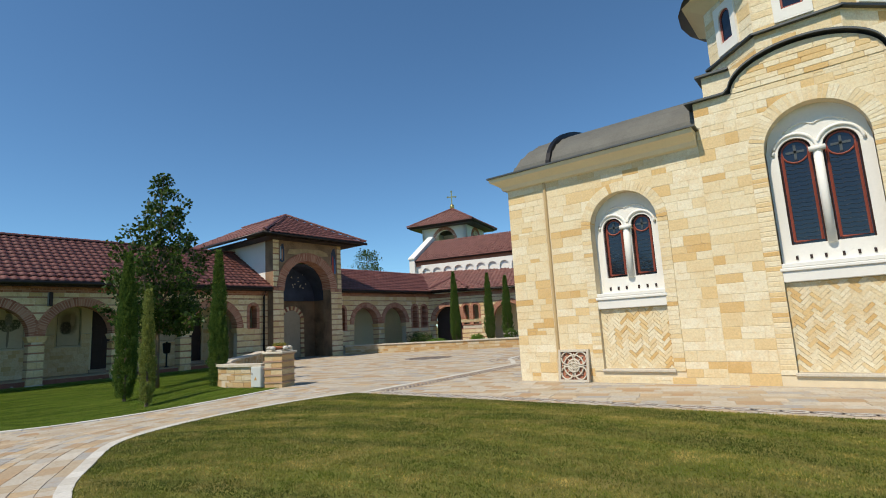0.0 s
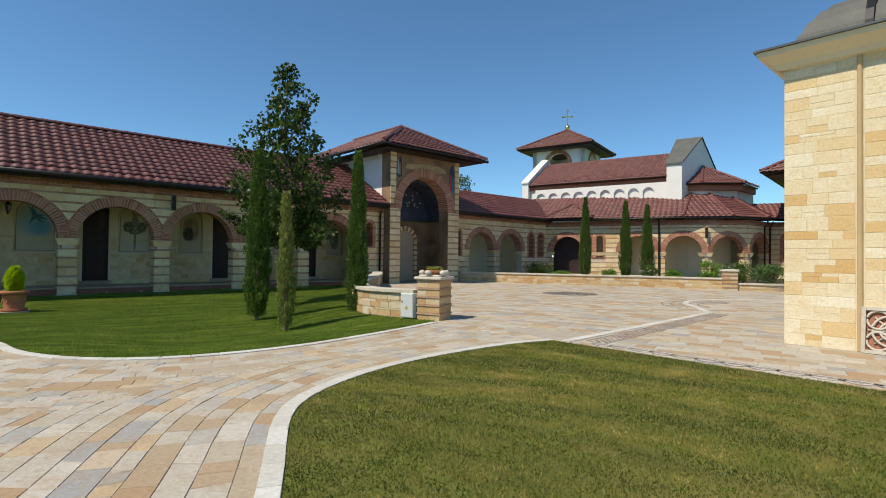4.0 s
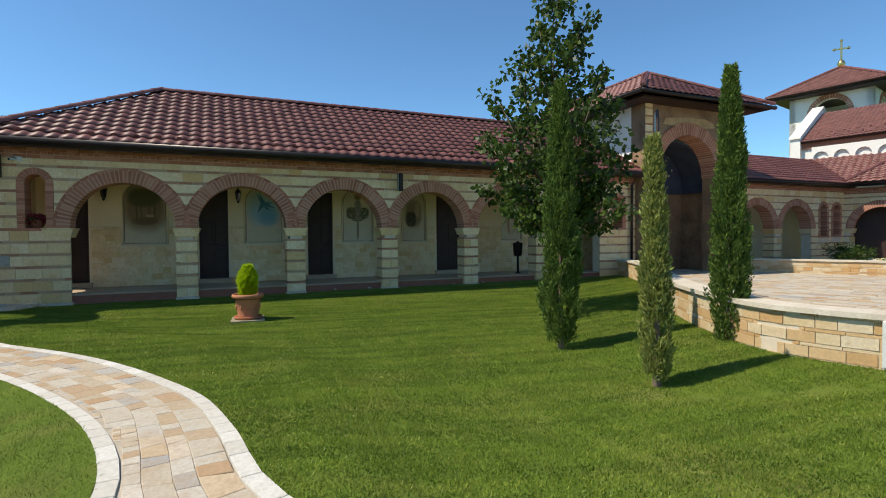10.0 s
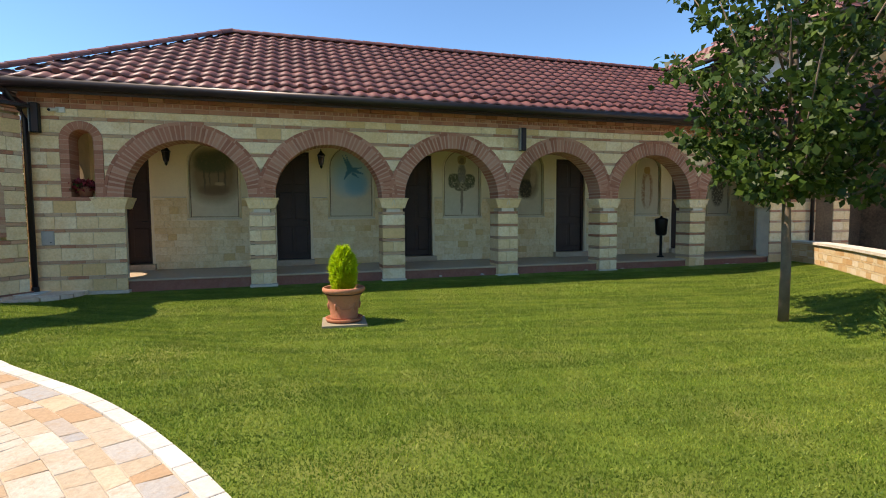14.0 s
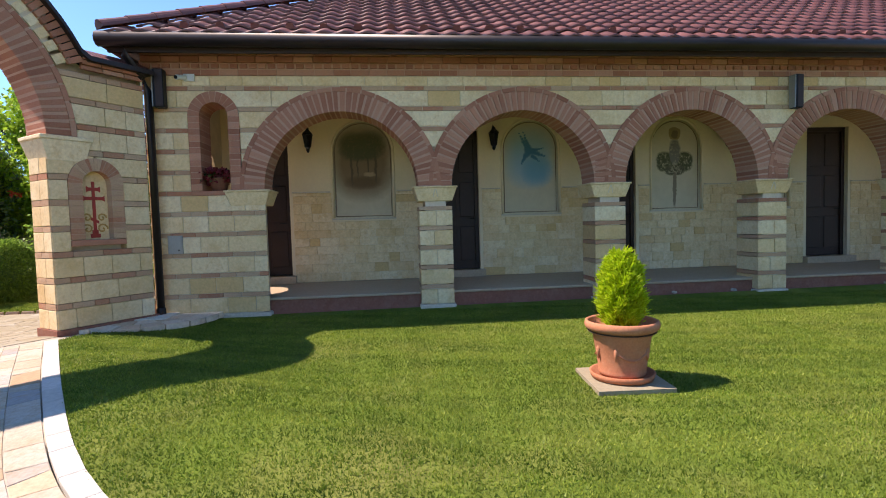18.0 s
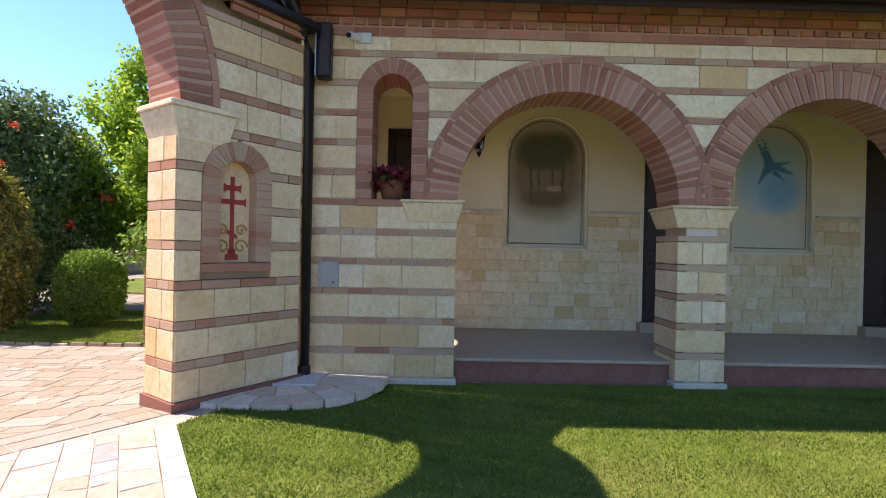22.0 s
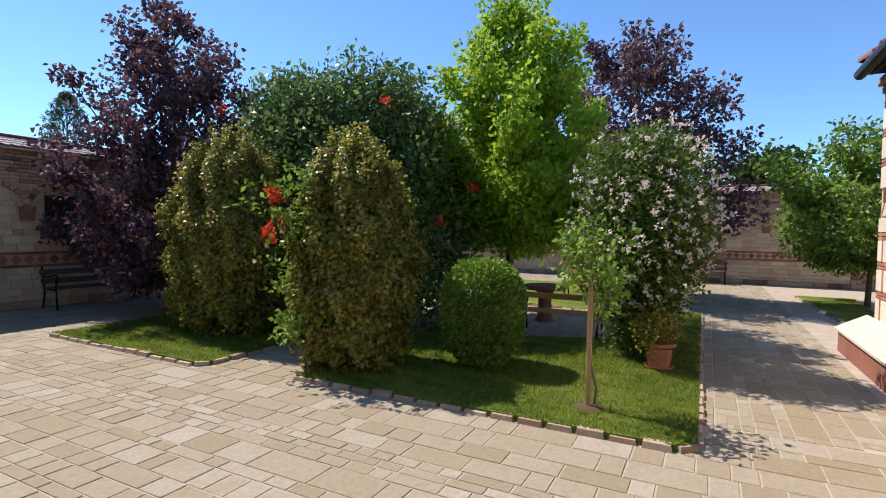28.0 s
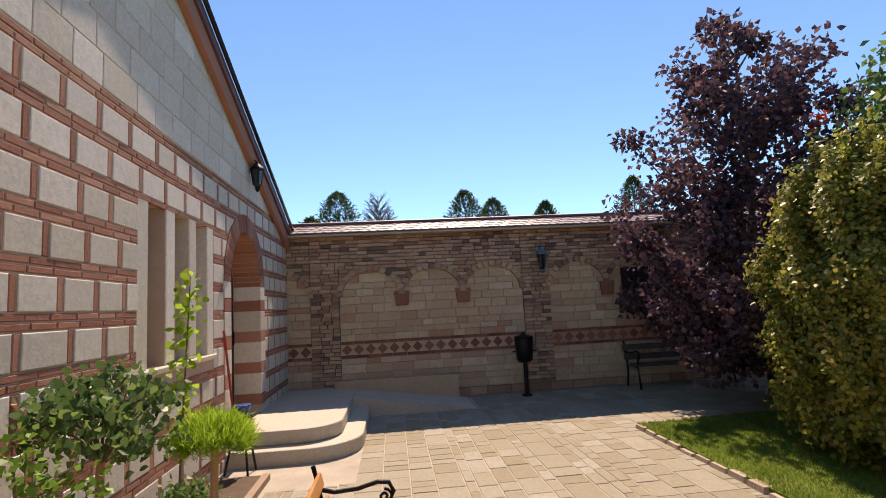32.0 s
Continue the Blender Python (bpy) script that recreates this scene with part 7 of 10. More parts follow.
brick_ring(ma, DOOR[0], DOOR[3], DOOR[1] - 0.006, DOOR[1] + 0.25, None, 30, BRICK, 0.02, 0.37)
z, br = -0.1, False
while z < DOOR[3]:
    zb = min(z + (0.16 if br else 0.30), DOOR[3])
    for s in (-1, 1):
        a, b = sorted((DOOR[0] + s * DOOR[1], DOOR[0] + s * (DOOR[1] + 0.25)))
        ma.piece("jamb_stone", BRICK if br else WHITESTONE, a - (0.006 if s > 0 else 0), b + (0.006 if s < 0 else 0), a - (0.006 if s > 0 else 0), b + (0.006 if s < 0 else 0), z + 0.004, zb - 0.004, 0.022, 0.37)
    z, br = zb, not br
# slanting bricks of the ornament under the windows
for k in range(9):
    for d in (0, 1):
        u = 10.2 + 0.26 * k
        ma.piece("brick", BRICK, u + (0.0 if d else 0.13), u + 0.05 + (0.0 if d else 0.13), u + (0.13 if d else 0.0), u + 0.05 + (0.13 if d else 0.0), 0.92, 1.12, 0.02)
ma.finish()
wnd = thing("house_window", "three narrow window slits between pale stone mullions", "window", kind="structure")
for c in (12.66, 13.195, 13.725, 14.23):
    bevel(part("mullion", Geo().box(c - 0.095, c + 0.095, -0.012, 0.3, 1.12, 2.52).turned(HM), WHITESTONE, wnd, "pale stone mullion"), 0.008)
bevel(part("sill", Geo().box(12.55, 14.35, -0.05, 0.3, 1.06, 1.118).turned(HM), CAPSTONE, wnd), 0.01)
for c, h in WIN:
    part("pane", Geo().box(c - h, c + h, 0.2, 0.22, 1.12, 2.55).turned(HM), GLASS, wnd)
dr = thing("door_6", "dark arched wooden house door standing in a deep brick reveal", "door", kind="structure")
pts = [(DOOR[0] - DOOR[1], 0.1), (DOOR[0] + DOOR[1], 0.1)] + [(DOOR[0] + DOOR[1] * math.cos(math.pi * i / 16), DOOR[3] + DOOR[4] * math.sin(math.pi * i / 16)) for i in range(17)]
part("leaf", Geo().block([(u, 0.38, z) for u, z in pts], [(u, 0.43, z) for u, z in pts]).turned(HM), DARKWOOD, dr)
for zz in (0.5, 1.2, 1.9):
    part("hinge", Geo().box(DOOR[0] - DOOR[1] + 0.02, DOOR[0] - DOOR[1] + 0.06, 0.35, 0.379, zz, zz + 0.14).turned(HM), METALGREY, dr)
part("door_handle", Geo().tube([HM @ Vector((DOOR[0] + 0.55, 0.33, 1.1)), HM @ Vector((DOOR[0] + 0.55, 0.33, 1.3))], 0.014), IRON, dr)
hroof = new("roof")
hroof.parent = house
# rake of the roof along the gable
for s, (ua, ub) in ((1, (ha, hu1 + 0.75)), (-1, (ha, hu0 - 0.5))):
    k = (hr - hz) / (hu1 - ha)
    za, zb = hr + 0.1, hr + 0.1 - k * abs(ub - ua)
    p = [(ub, -0.12, zb), (ua, -0.12, za), (ua, 8.5, za), (ub, 8.5, zb)]
    if s < 0:
        p = p[::-1]
    part("slope", Geo().block([tuple(HM @ Vector(q)) for q in p], [tuple(HM @ Vector((q[0], q[1], q[2] - 0.14))) for q in p]), TILE, hroof, "clay tile slope")
    f = [(ua, -0.09, za - 0.15), (ub, -0.09, zb - 0.15), (ub, -0.09, zb - 0.38), (ua, -0.09, za - 0.38)]
    part("rake_brick", Geo().block(f, [(u, -0.02, z) for u, _, z in f]).turned(HM), BRICK, hroof, "brick verge moulding")
    part("verge_gutter", Geo().tube([HM @ Vector((ua, -0.15, za + 0.02)), HM @ Vector((ub, -0.15, zb + 0.02))], 0.03, 8), GUTTER, hroof, "", True)
lantern((-21.5, -15.85, 3.62), (-1, 0, 0), "small black iron lantern on the house gable", 1.0)

lantern((-26.5, -18.37, 2.42), (0, 1, 0), "hanging blue-grey metal lantern on the garden wall", 1.15, VERDI)


def rounded(x0, x1, y0, y1, r, n=8):
    """A rectangle with both western corners rounded."""
    pts = [(x1, y0), (x1, y1)]
    pts += [(x0 + r - r * math.sin(math.pi / 2 * i / n), y1 - r + r * math.cos(math.pi / 2 * i / n)) for i in range(n + 1)]
    pts += [(x0 + r - r * math.cos(math.pi / 2 * i / n), y0 + r - r * math.sin(math.pi / 2 * i / n)) for i in range(n + 1)]
    return pts


steps = thing("entrance_steps", "two pale rounded stone entrance steps with a side ramp", "steps")
STEEL = plain_mat("dull_steel", (0.30, 0.30, 0.28), 0.45, 0.5, spread=0.15, bump=0.03)
STEPM = stone_mat("step_stone", [(0.0, (0.50, 0.44, 0.35)), (1.0, (0.56, 0.50, 0.41))], vein=(0.46, 0.38, 0.28), vein_amount=0.25, bump=0.15)
bevel(part("step", Geo().prism(rounded(-23.07, -21.5, -18.3, -14.7, 0.65), G - 0.05, -0.075), STEPM, steps), 0.02, 2)
bevel(part("step", Geo().prism(rounded(-22.8, -21.5, -18.3, -14.95, 0.5), -0.073, 0.10), STEPM, steps), 0.02, 2)
g = Geo().block([(-22.6, -18.3, 0.1), (-22.6, -17.15, 0.1), (-24.85, -17.15, G), (-24.85, -18.3, G)][::-1], [(-22.6, -18.3, G - 0.1), (-22.6, -17.15, G - 0.1), (-24.85, -17.15, G - 0.1), (-24.85, -18.3, G - 0.1)][::-1])
part("ramp", g, STEPM, steps, "pale stone ramp")
part("kerb", Geo().box(-24.7, -22.4, -18.3, -18.15, G, 0.22), OLDSTONE, steps)

# ---- garden beds ----


def bed(name, outline, label):
    b = thing("flower_bed", label, "flower bed", kind="structure")
    o = part("turf", Geo().prism(outline, G - 0.05, G + 0.05), LAWN, b, "mown grass")
    g = Geo()
    n = len(outline)
    ms = []
    for i in range(n):
        a, c = Vector((*outline[i], 0)), Vector((*outline[(i + 1) % n], 0))
        k = max(1, int((c - a).length / 0.26))
        d = (c - a).normalized()
        s = Vector((d.y, -d.x, 0))
        for j in range(k):
            p = a.lerp(c, (j + 0.5) / k)
            L = (c - a).length / k * 0.48 * (0.9 + 0.1 * rng.random())
            w = 0.045 + 0.02 * rng.random()
            h = 0.03 + 0.025 * rng.random()
            low = [p - d * L - s * w, p + d * L - s * w, p + d * L + s * w, p - d * L + s * w]
            top = [p - d * L * 0.86 - s * w * 0.7, p + d * L * 0.86 - s * w * 0.7, p + d * L * 0.86 + s * w * 0.7, p - d * L * 0.86 + s * w * 0.7]
            q = Geo().block([(v.x, v.y, G + h) for v in top][::-1], [(v.x, v.y, G - 0.05) for v in low][::-1])
            part("kerb_stone", q, KERBROUGH, b)
    return b


KERBROUGH = stone_mat("rough_kerb_stone", [(0.0, (0.34, 0.24, 0.17)), (0.5, (0.44, 0.34, 0.25)), (1.0, (0.52, 0.43, 0.33))], vein=(0.28, 0.20, 0.14), vein_amount=0.4, bump=0.7)
BED1 = [(-26.86, -10.25), (-26.86, -6.3), (-27.0, -6.14), (-34.5, -6.2), (-34.5, -6.9), (-31.0, -7.3), (-30.6, -8.0), (-30.3, -8.9), (-30.6, -10.3)][::-1]
BED2 = [(-26.7, -15.1), (-26.66, -11.75), (-26.8, -11.6), (-30.0, -11.55), (-30.6, -13.0), (-30.4, -15.3)][::-1]
BED3 = [(-34.6, -14.5), (-34.0, -9.0), (-33.6, -8.4), (-39.5, -7.6), (-40.0, -14.5)][::-1]
BED4 = [(-33.4, -3.0), (-33.4, -3.6), (-39.8, -3.9), (-39.8, -2.6)]
bed_one = bed("bed", BED1[::-1], "grass bed with rough stone kerb, shrubs and a young tree")
bed_two = bed("bed", BED2[::-1], "grass bed with rough stone kerb under a clipped hedge")
bed("bed", BED3[::-1], "grass bed under garden trees")
bed("bed", BED4[::-1], "narrow grass strip beside the court wall")
# low planter at the foot of the house
planter = thing("planter", "low stone-edged planting strip along the house wall", "planter")
part("soil", Geo().box(-22.05, -21.52, -14.2, -8.5, G, G + 0.05), SOIL, planter)
part("edge", Geo().box(-22.13, -22.052, -14.22, -8.5, G, G + 0.06), KERBROUGH, planter)

# ---- low walls round the lawn terrace and the north beds ----


def low_wall(name, line, height, label, thick=0.34, base=-0.1, cap=True, near=0):
    """A low curved wall of honey-coloured stone courses with a pale coping."""
    w = thing(name, label, "wall", kind="structure")
    n = len(line)
    core, cope = Geo(), Geo()
    stones = Geo()
    pts = [Vector((*p, 0)) for p in line]
    nor = []
    for i in range(n):
        d = (pts[min(i + 1, n - 1)] - pts[max(i - 1, 0)]).normalized()
        nor.append(Vector((d.y, -d.x, 0)))
    for i in range(n - 1):
        a, b, na, nb = pts[i], pts[i + 1], nor[i], nor[i + 1]
        h = thick / 2 - 0.012
        q = [a + na * h, b + nb * h, b - nb * h, a - na * h]
        core.block([(v.x, v.y, height) for v in q], [(v.x, v.y, base) for v in q])
        if cap:
            h = thick / 2 + 0.05
            q = [a + na * h, b + nb * h, b - nb * h, a - na * h]
            cope.block([(v.x, v.y, height + 0.065) for v in q], [(v.x, v.y, height + 0.002) for v in q])
    total = [0.0]
    for a, b in zip(pts, pts[1:]):
        total.append(total[-1] + (b - a).length)

    def at(s, off):
        s = min(max(s, 0), total[-1] - 1e-6)
        i = max(k for k in range(n - 1) if total[k] <= s)
        t = (s - total[i]) / max(1e-6, total[i + 1] - total[i])
        p = pts[i].lerp(pts[i + 1], t)
        m = nor[i].lerp(nor[i + 1], t).normalized()
        return p + m * off

    made = 0
    for side in (1, -1):
        z = base + 0.02
        k = 0
        while z < height - 0.01:
            zb = min(z + (0.135 if k % 2 == 0 else 0.045), height)
            s = 0.0
            while s < total[-1] - 0.02:
                L = (0.30 if k % 2 == 0 else 0.5) * (0.7 + 0.6 * rng.random())
                e = min(s + L, total[-1])
                o = side * (thick / 2 + 0.004 * rng.random())
                p = [at(s + 0.005, o), at(e - 0.005, o)]
                r = [at(s + 0.005, side * (thick / 2 - 0.05)), at(e - 0.005, side * (thick / 2 - 0.05))]
                if side < 0:
                    p, r = p[::-1], r[::-1]
                f = [(p[0].x, p[0].y, z + 0.004), (p[1].x, p[1].y, z + 0.004), (p[1].x, p[1].y, zb - 0.004), (p[0].x, p[0].y, zb - 0.004)]
                bk = [(r[0].x, r[0].y, z + 0.004), (r[1].x, r[1].y, z + 0.004), (r[1].x, r[1].y, zb - 0.004), (r[0].x, r[0].y, zb - 0.004)]
                if made < near and k % 2 == 0:
                    part("stone", Geo().block(f, bk), HONEY, w)
                    made += 1
                else:
                    stones.block(f, bk)
                s = e
            z, k = zb, k + 1
    part("core", core, MORTAR, w)
    part("stones", stones, HONEY, w)["kind"] = "stuff"
    if cap:
        part("coping", cope, CAPSTONE, w, "pale stone coping")
    return w


HONEY = stone_mat("honey_stone", [(0.0, (0.50, 0.30, 0.13)), (0.35, (0.58, 0.40, 0.21)), (0.7, (0.62, 0.49, 0.30)), (1.0, (0.66, 0.56, 0.40))], vein=(0.54, 0.36, 0.18), vein_amount=0.35)
low_wall("terrace_wall", TERRACE_EDGE[3:], 0.54, "low curved wall of honey-coloured stone beside the lawn", base=-0.55, near=150)
low_wall("bed_wall", spline([(-24.1, 20.7), (-22.7, 21.4), (-20.5, 22.3), (-18.0, 23.2), (-15.6, 24.4), (-13.8, 25.0), (-12.1, 25.4)]), 0.46, "low stone wall in front of the northern beds")
low_wall("bed_wall", spline([(-11.9, 25.5), (-10.6, 26.0), (-9.4, 26.9), (-5.0, 28.3)]), 0.26, "low stone wall in front of the northern beds")


def stone_pier(x, y, yaw, half, height, label):
    p = thing("stone_pier", label, "pier", "wall piers", at=(x, y, 0))
    p.rotation_euler = (0, 0, radians(yaw))
    part("core", Geo().box(-half + 0.015, half - 0.015, -half + 0.015, half - 0.015, -0.45, height), MORTAR, p)
    z, k = -0.38, 0
    while z < height - 0.01:
        zb = min(z + (0.135 if k % 2 == 0 else 0.04), height)
        o = 0.0 if k % 2 == 0 else 0.018
        if k % 2:
            part("course", Geo().box(-half - o, half + o, -half - o, half + o, z + 0.003, zb - 0.003), CAPSTONE_RED, p)
        else:
            c = half * (0.3 - 0.6 * rng.random())
            for a, b in ((-half, c - 0.004), (c + 0.004, half)):
                part("stone", Geo().box(a, b, -half, half, z + 0.003, zb - 0.003), HONEY, p)
        z, k = zb, k + 1
    bevel(part("cap", Geo().box(-half - 0.055, half + 0.055, -half - 0.055, half + 0.055, height + 0.002, height + 0.06), CAPSTONE, p, "projecting pale stone cap"), 0.015, 2)
    bevel(part("cap_step", Geo().box(-half + 0.02, half - 0.02, -half + 0.02, half - 0.02, height + 0.062, height + 0.10), CAPSTONE, p), 0.01)
    return p


CAPSTONE_RED = stone_mat("red_stone_course", [(0.0, (0.40, 0.24, 0.16)), (1.0, (0.50, 0.33, 0.23))], vein=(0.44, 0.28, 0.18), vein_amount=0.3)
stone_pier(-11.98, 8.02, 20, 0.265, 0.84, "honey-coloured stone pier with a plant bowl on its cap")
stone_pier(-12.0, 25.42, 28, 0.28, 0.82, "stone pier at the end of the northern bed wall")
# plant bowl on the near pier
bowl = thing("plant_bowl", "bowl of ochre moss with white pebbles on the pier", "plant bowl", at=(-11.98, 8.02, 0.94))
part("bowl", Geo().ring(0, 0, [(0.10, 0.0), (0.19, 0.05), (0.21, 0.09), (0.19, 0.095), (0.17, 0.08)], 18), TERRA, bowl, smooth=True)
cab = thing("electric_cabinet", "pale grey electrical cabinet with a yellow warning mark", "cabinet", at=(-12.34, 7.63, -0.06))
cab.rotation_euler = (0, 0, radians(12))
bevel(part("body", Geo().box(-0.17, 0.17, -0.09, 0.06, 0.08, 0.60), METALGREY, cab), 0.008)
part("door", Geo().box(-0.155, 0.155, -0.098, -0.091, 0.10, 0.58), METALGREY, cab)
part("warning_mark", Geo().add([(-0.05, -0.1, 0.26), (0.05, -0.1, 0.26), (0, -0.1, 0.35)], [(0, 1, 2)]), OCHRE, cab, "yellow warning triangle")
part("lock", Geo().ring(-0.12, -0.1, [(0.012, 0.4), (0.012, 0.44)], 8), IRON, cab)

# ---- plants ----


def leaf_mesh(name, pos, way, length, width, mat, fold=0.25, face=None, oval=False):
    """Many small leaves, pointed or oval: a place, a direction and a size each."""
    n = len(pos)
    way = way / np.maximum(1e-6, np.linalg.norm(way, axis=1, keepdims=True))
    ref = rng.normal(size=(n, 3)) if face is None else face + 0.3 * rng.normal(size=(n, 3))
    side = np.cross(way, ref)
    side /= np.maximum(1e-6, np.linalg.norm(side, axis=1, keepdims=True))
    up = np.cross(side, way)
    L = (length * (0.7 + 0.6 * rng.random(n)))[:, None]
    W = (width * (0.7 + 0.6 * rng.random(n)))[:, None]
    rim = ((0.0, 0.0), (0.28, 0.42), (0.62, 0.46), (1.0, 0.0), (0.62, -0.46), (0.28, -0.42)) if oval else ((0.0, 0.0), (0.5, 0.5), (1.0, 0.0), (0.5, -0.5))
    k = len(rim)
    v = np.empty((n, k, 3), np.float32)
    for i, (f, w) in enumerate(rim):
        v[:, i] = pos + way * L * f + side * W * w + up * W * fold * abs(w) * 2
    me = bpy.data.meshes.new(name)
    me.vertices.add(k * n)
    me.vertices.foreach_set("co", v.reshape(-1))
    me.loops.add(k * n)
    me.loops.foreach_set("vertex_index", np.arange(k * n, dtype=np.int32))
    me.polygons.add(n)
    me.polygons.foreach_set("loop_start", np.arange(0, k * n, k, dtype=np.int32))
    me.polygons.foreach_set("loop_total", np.full(n, k, np.int32))
    me.materials.append(mat)
    me.update()
    me.validate()
    return me


def leaves(name, parent, pos, way, length, width, mat, label="", face=None, oval=False):
    ob = new(name, leaf_mesh(name, np.asarray(pos, float), np.asarray(way, float), length, width, mat, face=face, oval=oval))
    ob.parent = parent
    ob["kind"] = "stuff"
    if label:
        ob["label"] = label
    return ob


def unit(n):
    v = rng.normal(size=(n, 3))
    return v / np.linalg.norm(v, axis=1, keepdims=True)


def cypress(x, y, h, r, label, mat=None, dense=1.0, lean=0.0, z0=-0.22):
    """A slim columnar cypress: short trunk, dark core and thousands of upright sprays."""
    t = thing("cypress", label, "tree", "lawn cypresses", at=(x, y, z0))
    part("trunk", Geo().tube([(0, 0, -0.05), (0, 0, 0.5), (0, 0, h * 0.6)], 0.05, 8, 0.015), BARKM, t)
    K = int(1050 * dense * h / 3.5)
    n = K * 34
    s = rng.random(K) ** 0.8
    ang = rng.random(K) * 2 * math.pi
    lump = 1 + 0.15 * np.sin(ang * 3 + s * 17) + 0.13 * np.sin(ang * 5 - s * 31) + 0.13 * rng.normal(size=K)
    prof = r * np.clip((s + 0.03) / 0.16, 0, 1) ** 0.5 * (1 - s ** 1.7) ** 0.85
    rad = prof * lump * (0.35 + 0.62 * rng.random(K) ** 0.4)
    z = 0.05 + s * (h - 0.1)
    tuft = np.stack([rad * np.cos(ang) + lean * z, rad * np.sin(ang), z], 1)
    idx = np.repeat(np.arange(K), 34)
    q = rng.random((n, 1))
    # each tuft is an upright spray that leans a little outwards
    pos = tuft[idx] + rng.normal(size=(n, 3)) * np.array([0.026, 0.026, 0.02]) * (1.25 - q) + q * np.array([0, 0, 0.17]) + q * 0.05 * np.stack([np.cos(ang), np.sin(ang), np.zeros(K)], 1)[idx]
    ang = ang[idx]
    out = np.stack([np.cos(ang) * 0.45, np.sin(ang) * 0.45, np.ones(n)], 1) + 0.35 * rng.normal(size=(n, 3))
    leaves("crown", t, pos, out, 0.06, 0.02, mat or CYPRESS)
    return t


cypress(-15.8, 5.75, 3.95, 0.25, "slim dark green cypress on the lawn")
cypress(-13.63, 5.45, 2.72, 0.125, "thin, sparse young cypress on the lawn", dense=0.5, lean=-0.02, mat=CYPRESS2)
cypress(-14.37, 7.62, 3.98, 0.21, "slim dark green cypress beside the terrace wall")
for cx, cy, ch in ((-18.55, 24.3, 4.1), (-16.95, 25.5, 3.9), (-16.1, 26.1, 3.7)):
    cypress(cx, cy, ch, 0.26, "slim dark cypress in the northern bed", z0=0.3)


def tree(name, x, y, z0, height, clear, profile, mat, label, clumps=90, per=110, leaf=0.1, width=0.07, trunk=0.07, group="", spread=0.22, droop=0.0, n_limb=26, branchy=False, category="tree", rise_=(0.55, 0.5), loose=0.09):
    """A tree: tapered trunk, limbs that reach for the leaf clumps, and a crown of many leaves with gaps between the clumps. profile(s): the crown's radius at the share s of its height."""
    t = thing(name, label, category, group, at=(x, y, z0))
    bend = [(0.04 * math.sin(k * 1.7 + x), 0.04 * math.cos(k * 1.3 + y), height * 0.92 * k / 8) for k in range(9)]
    part("trunk", Geo().tube([(0, 0, -0.1)] + bend[1:], trunk, 9, trunk * 0.15), BARKM, t, smooth=True)
    s = rng.random(clumps) ** 0.9
    ang = rng.random(clumps) * 2 * math.pi
    rr = np.array([profile(v) for v in s]) * np.sqrt(0.12 + 0.88 * rng.random(clumps)) * (0.8 + 0.35 * rng.random(clumps))
    cen = np.stack([rr * np.cos(ang), rr * np.sin(ang), clear + s * (height - clear)], 1)
    if branchy:
        # steep limbs that carry their clumps along the outer half
        cen, m_limb = [], clumps // 4
        wide = max(profile(q / 20) for q in range(20))
        for k in range(m_limb):
            v = ((k + 0.5) / m_limb) ** 1.1
            tip = clear + v * (height - clear)
            L = max(0.1, profile(v)) * (0.6 + 0.55 * rng.random())
            az = k * 2.4 + 0.5 * rng.random()
            zb = max(clear * 0.8, tip - L * (rise_[0] + rise_[1] * rng.random()))
            a, b = Vector((0, 0, min(zb, height * 0.9))), Vector((L * math.cos(az), L * math.sin(az), tip))
            mid = a.lerp(b, 0.5) + Vector((0, 0, -0.12 * L))
            part("limb", Geo().tube([a, mid, b], trunk * (0.45 - 0.25 * v), 6, 0.008), BARKM, t, smooth=True)
            nq = max(1, round(6.5 * L / wide))
            for q in range(nq):
                f = 1.0 - 0.64 * (q + rng.random() * 0.6) / nq
                p = a.lerp(mid, f * 2) if f < 0.5 else mid.lerp(b, f * 2 - 1)
                j = 0.04 + loose * L / wide
                cen.append([p.x + rng.normal() * j, p.y + rng.normal() * j, p.z + rng.normal() * j])
        cen = np.array(cen)
        clumps = len(cen)
    else:
        for c in cen[:n_limb]:
            zb = max(clear * 0.75, c[2] - 0.75 * math.hypot(c[0], c[1]) - 0.15)
            a = Vector((0, 0, zb))
            b = Vector(c)
            part("limb", Geo().tube([a, a.lerp(b, 0.5) + Vector((0, 0, -0.06)), b], trunk * 0.32, 5, 0.008), BARKM, t, smooth=True)
    m = clumps * per
    idx = np.repeat(np.arange(clumps), per)
    size = spread * (0.6 + 0.8 * rng.random(clumps))
    off = np.clip(rng.normal(size=(m, 3)), -1.5, 1.5) * size[idx][:, None] * np.array([1, 1, 0.75])
    pos = cen[idx] + off
    way = unit(m) + np.array([0, 0, -0.35 - droop]) + 0.5 * off / np.maximum(0.05, size[idx][:, None])
    leaves("crown", t, pos, way, leaf, width, mat)
    return t


# young maple on the lawn
tree("young_tree", -18.94, 7.9, -0.12, 7.5, 2.2, lambda s: 2.0 * min(1, 1.5 * (1 - s)) * (0.75 + 0.5 * min(s, 0.5)) + 0.06, MAPLE, "young dark green tree with an open pointed crown on the lawn", 248, 36, 0.125, 0.105, 0.075, spread=0.12, branchy=True, rise_=(1.0, 0.7), loose=0.05)
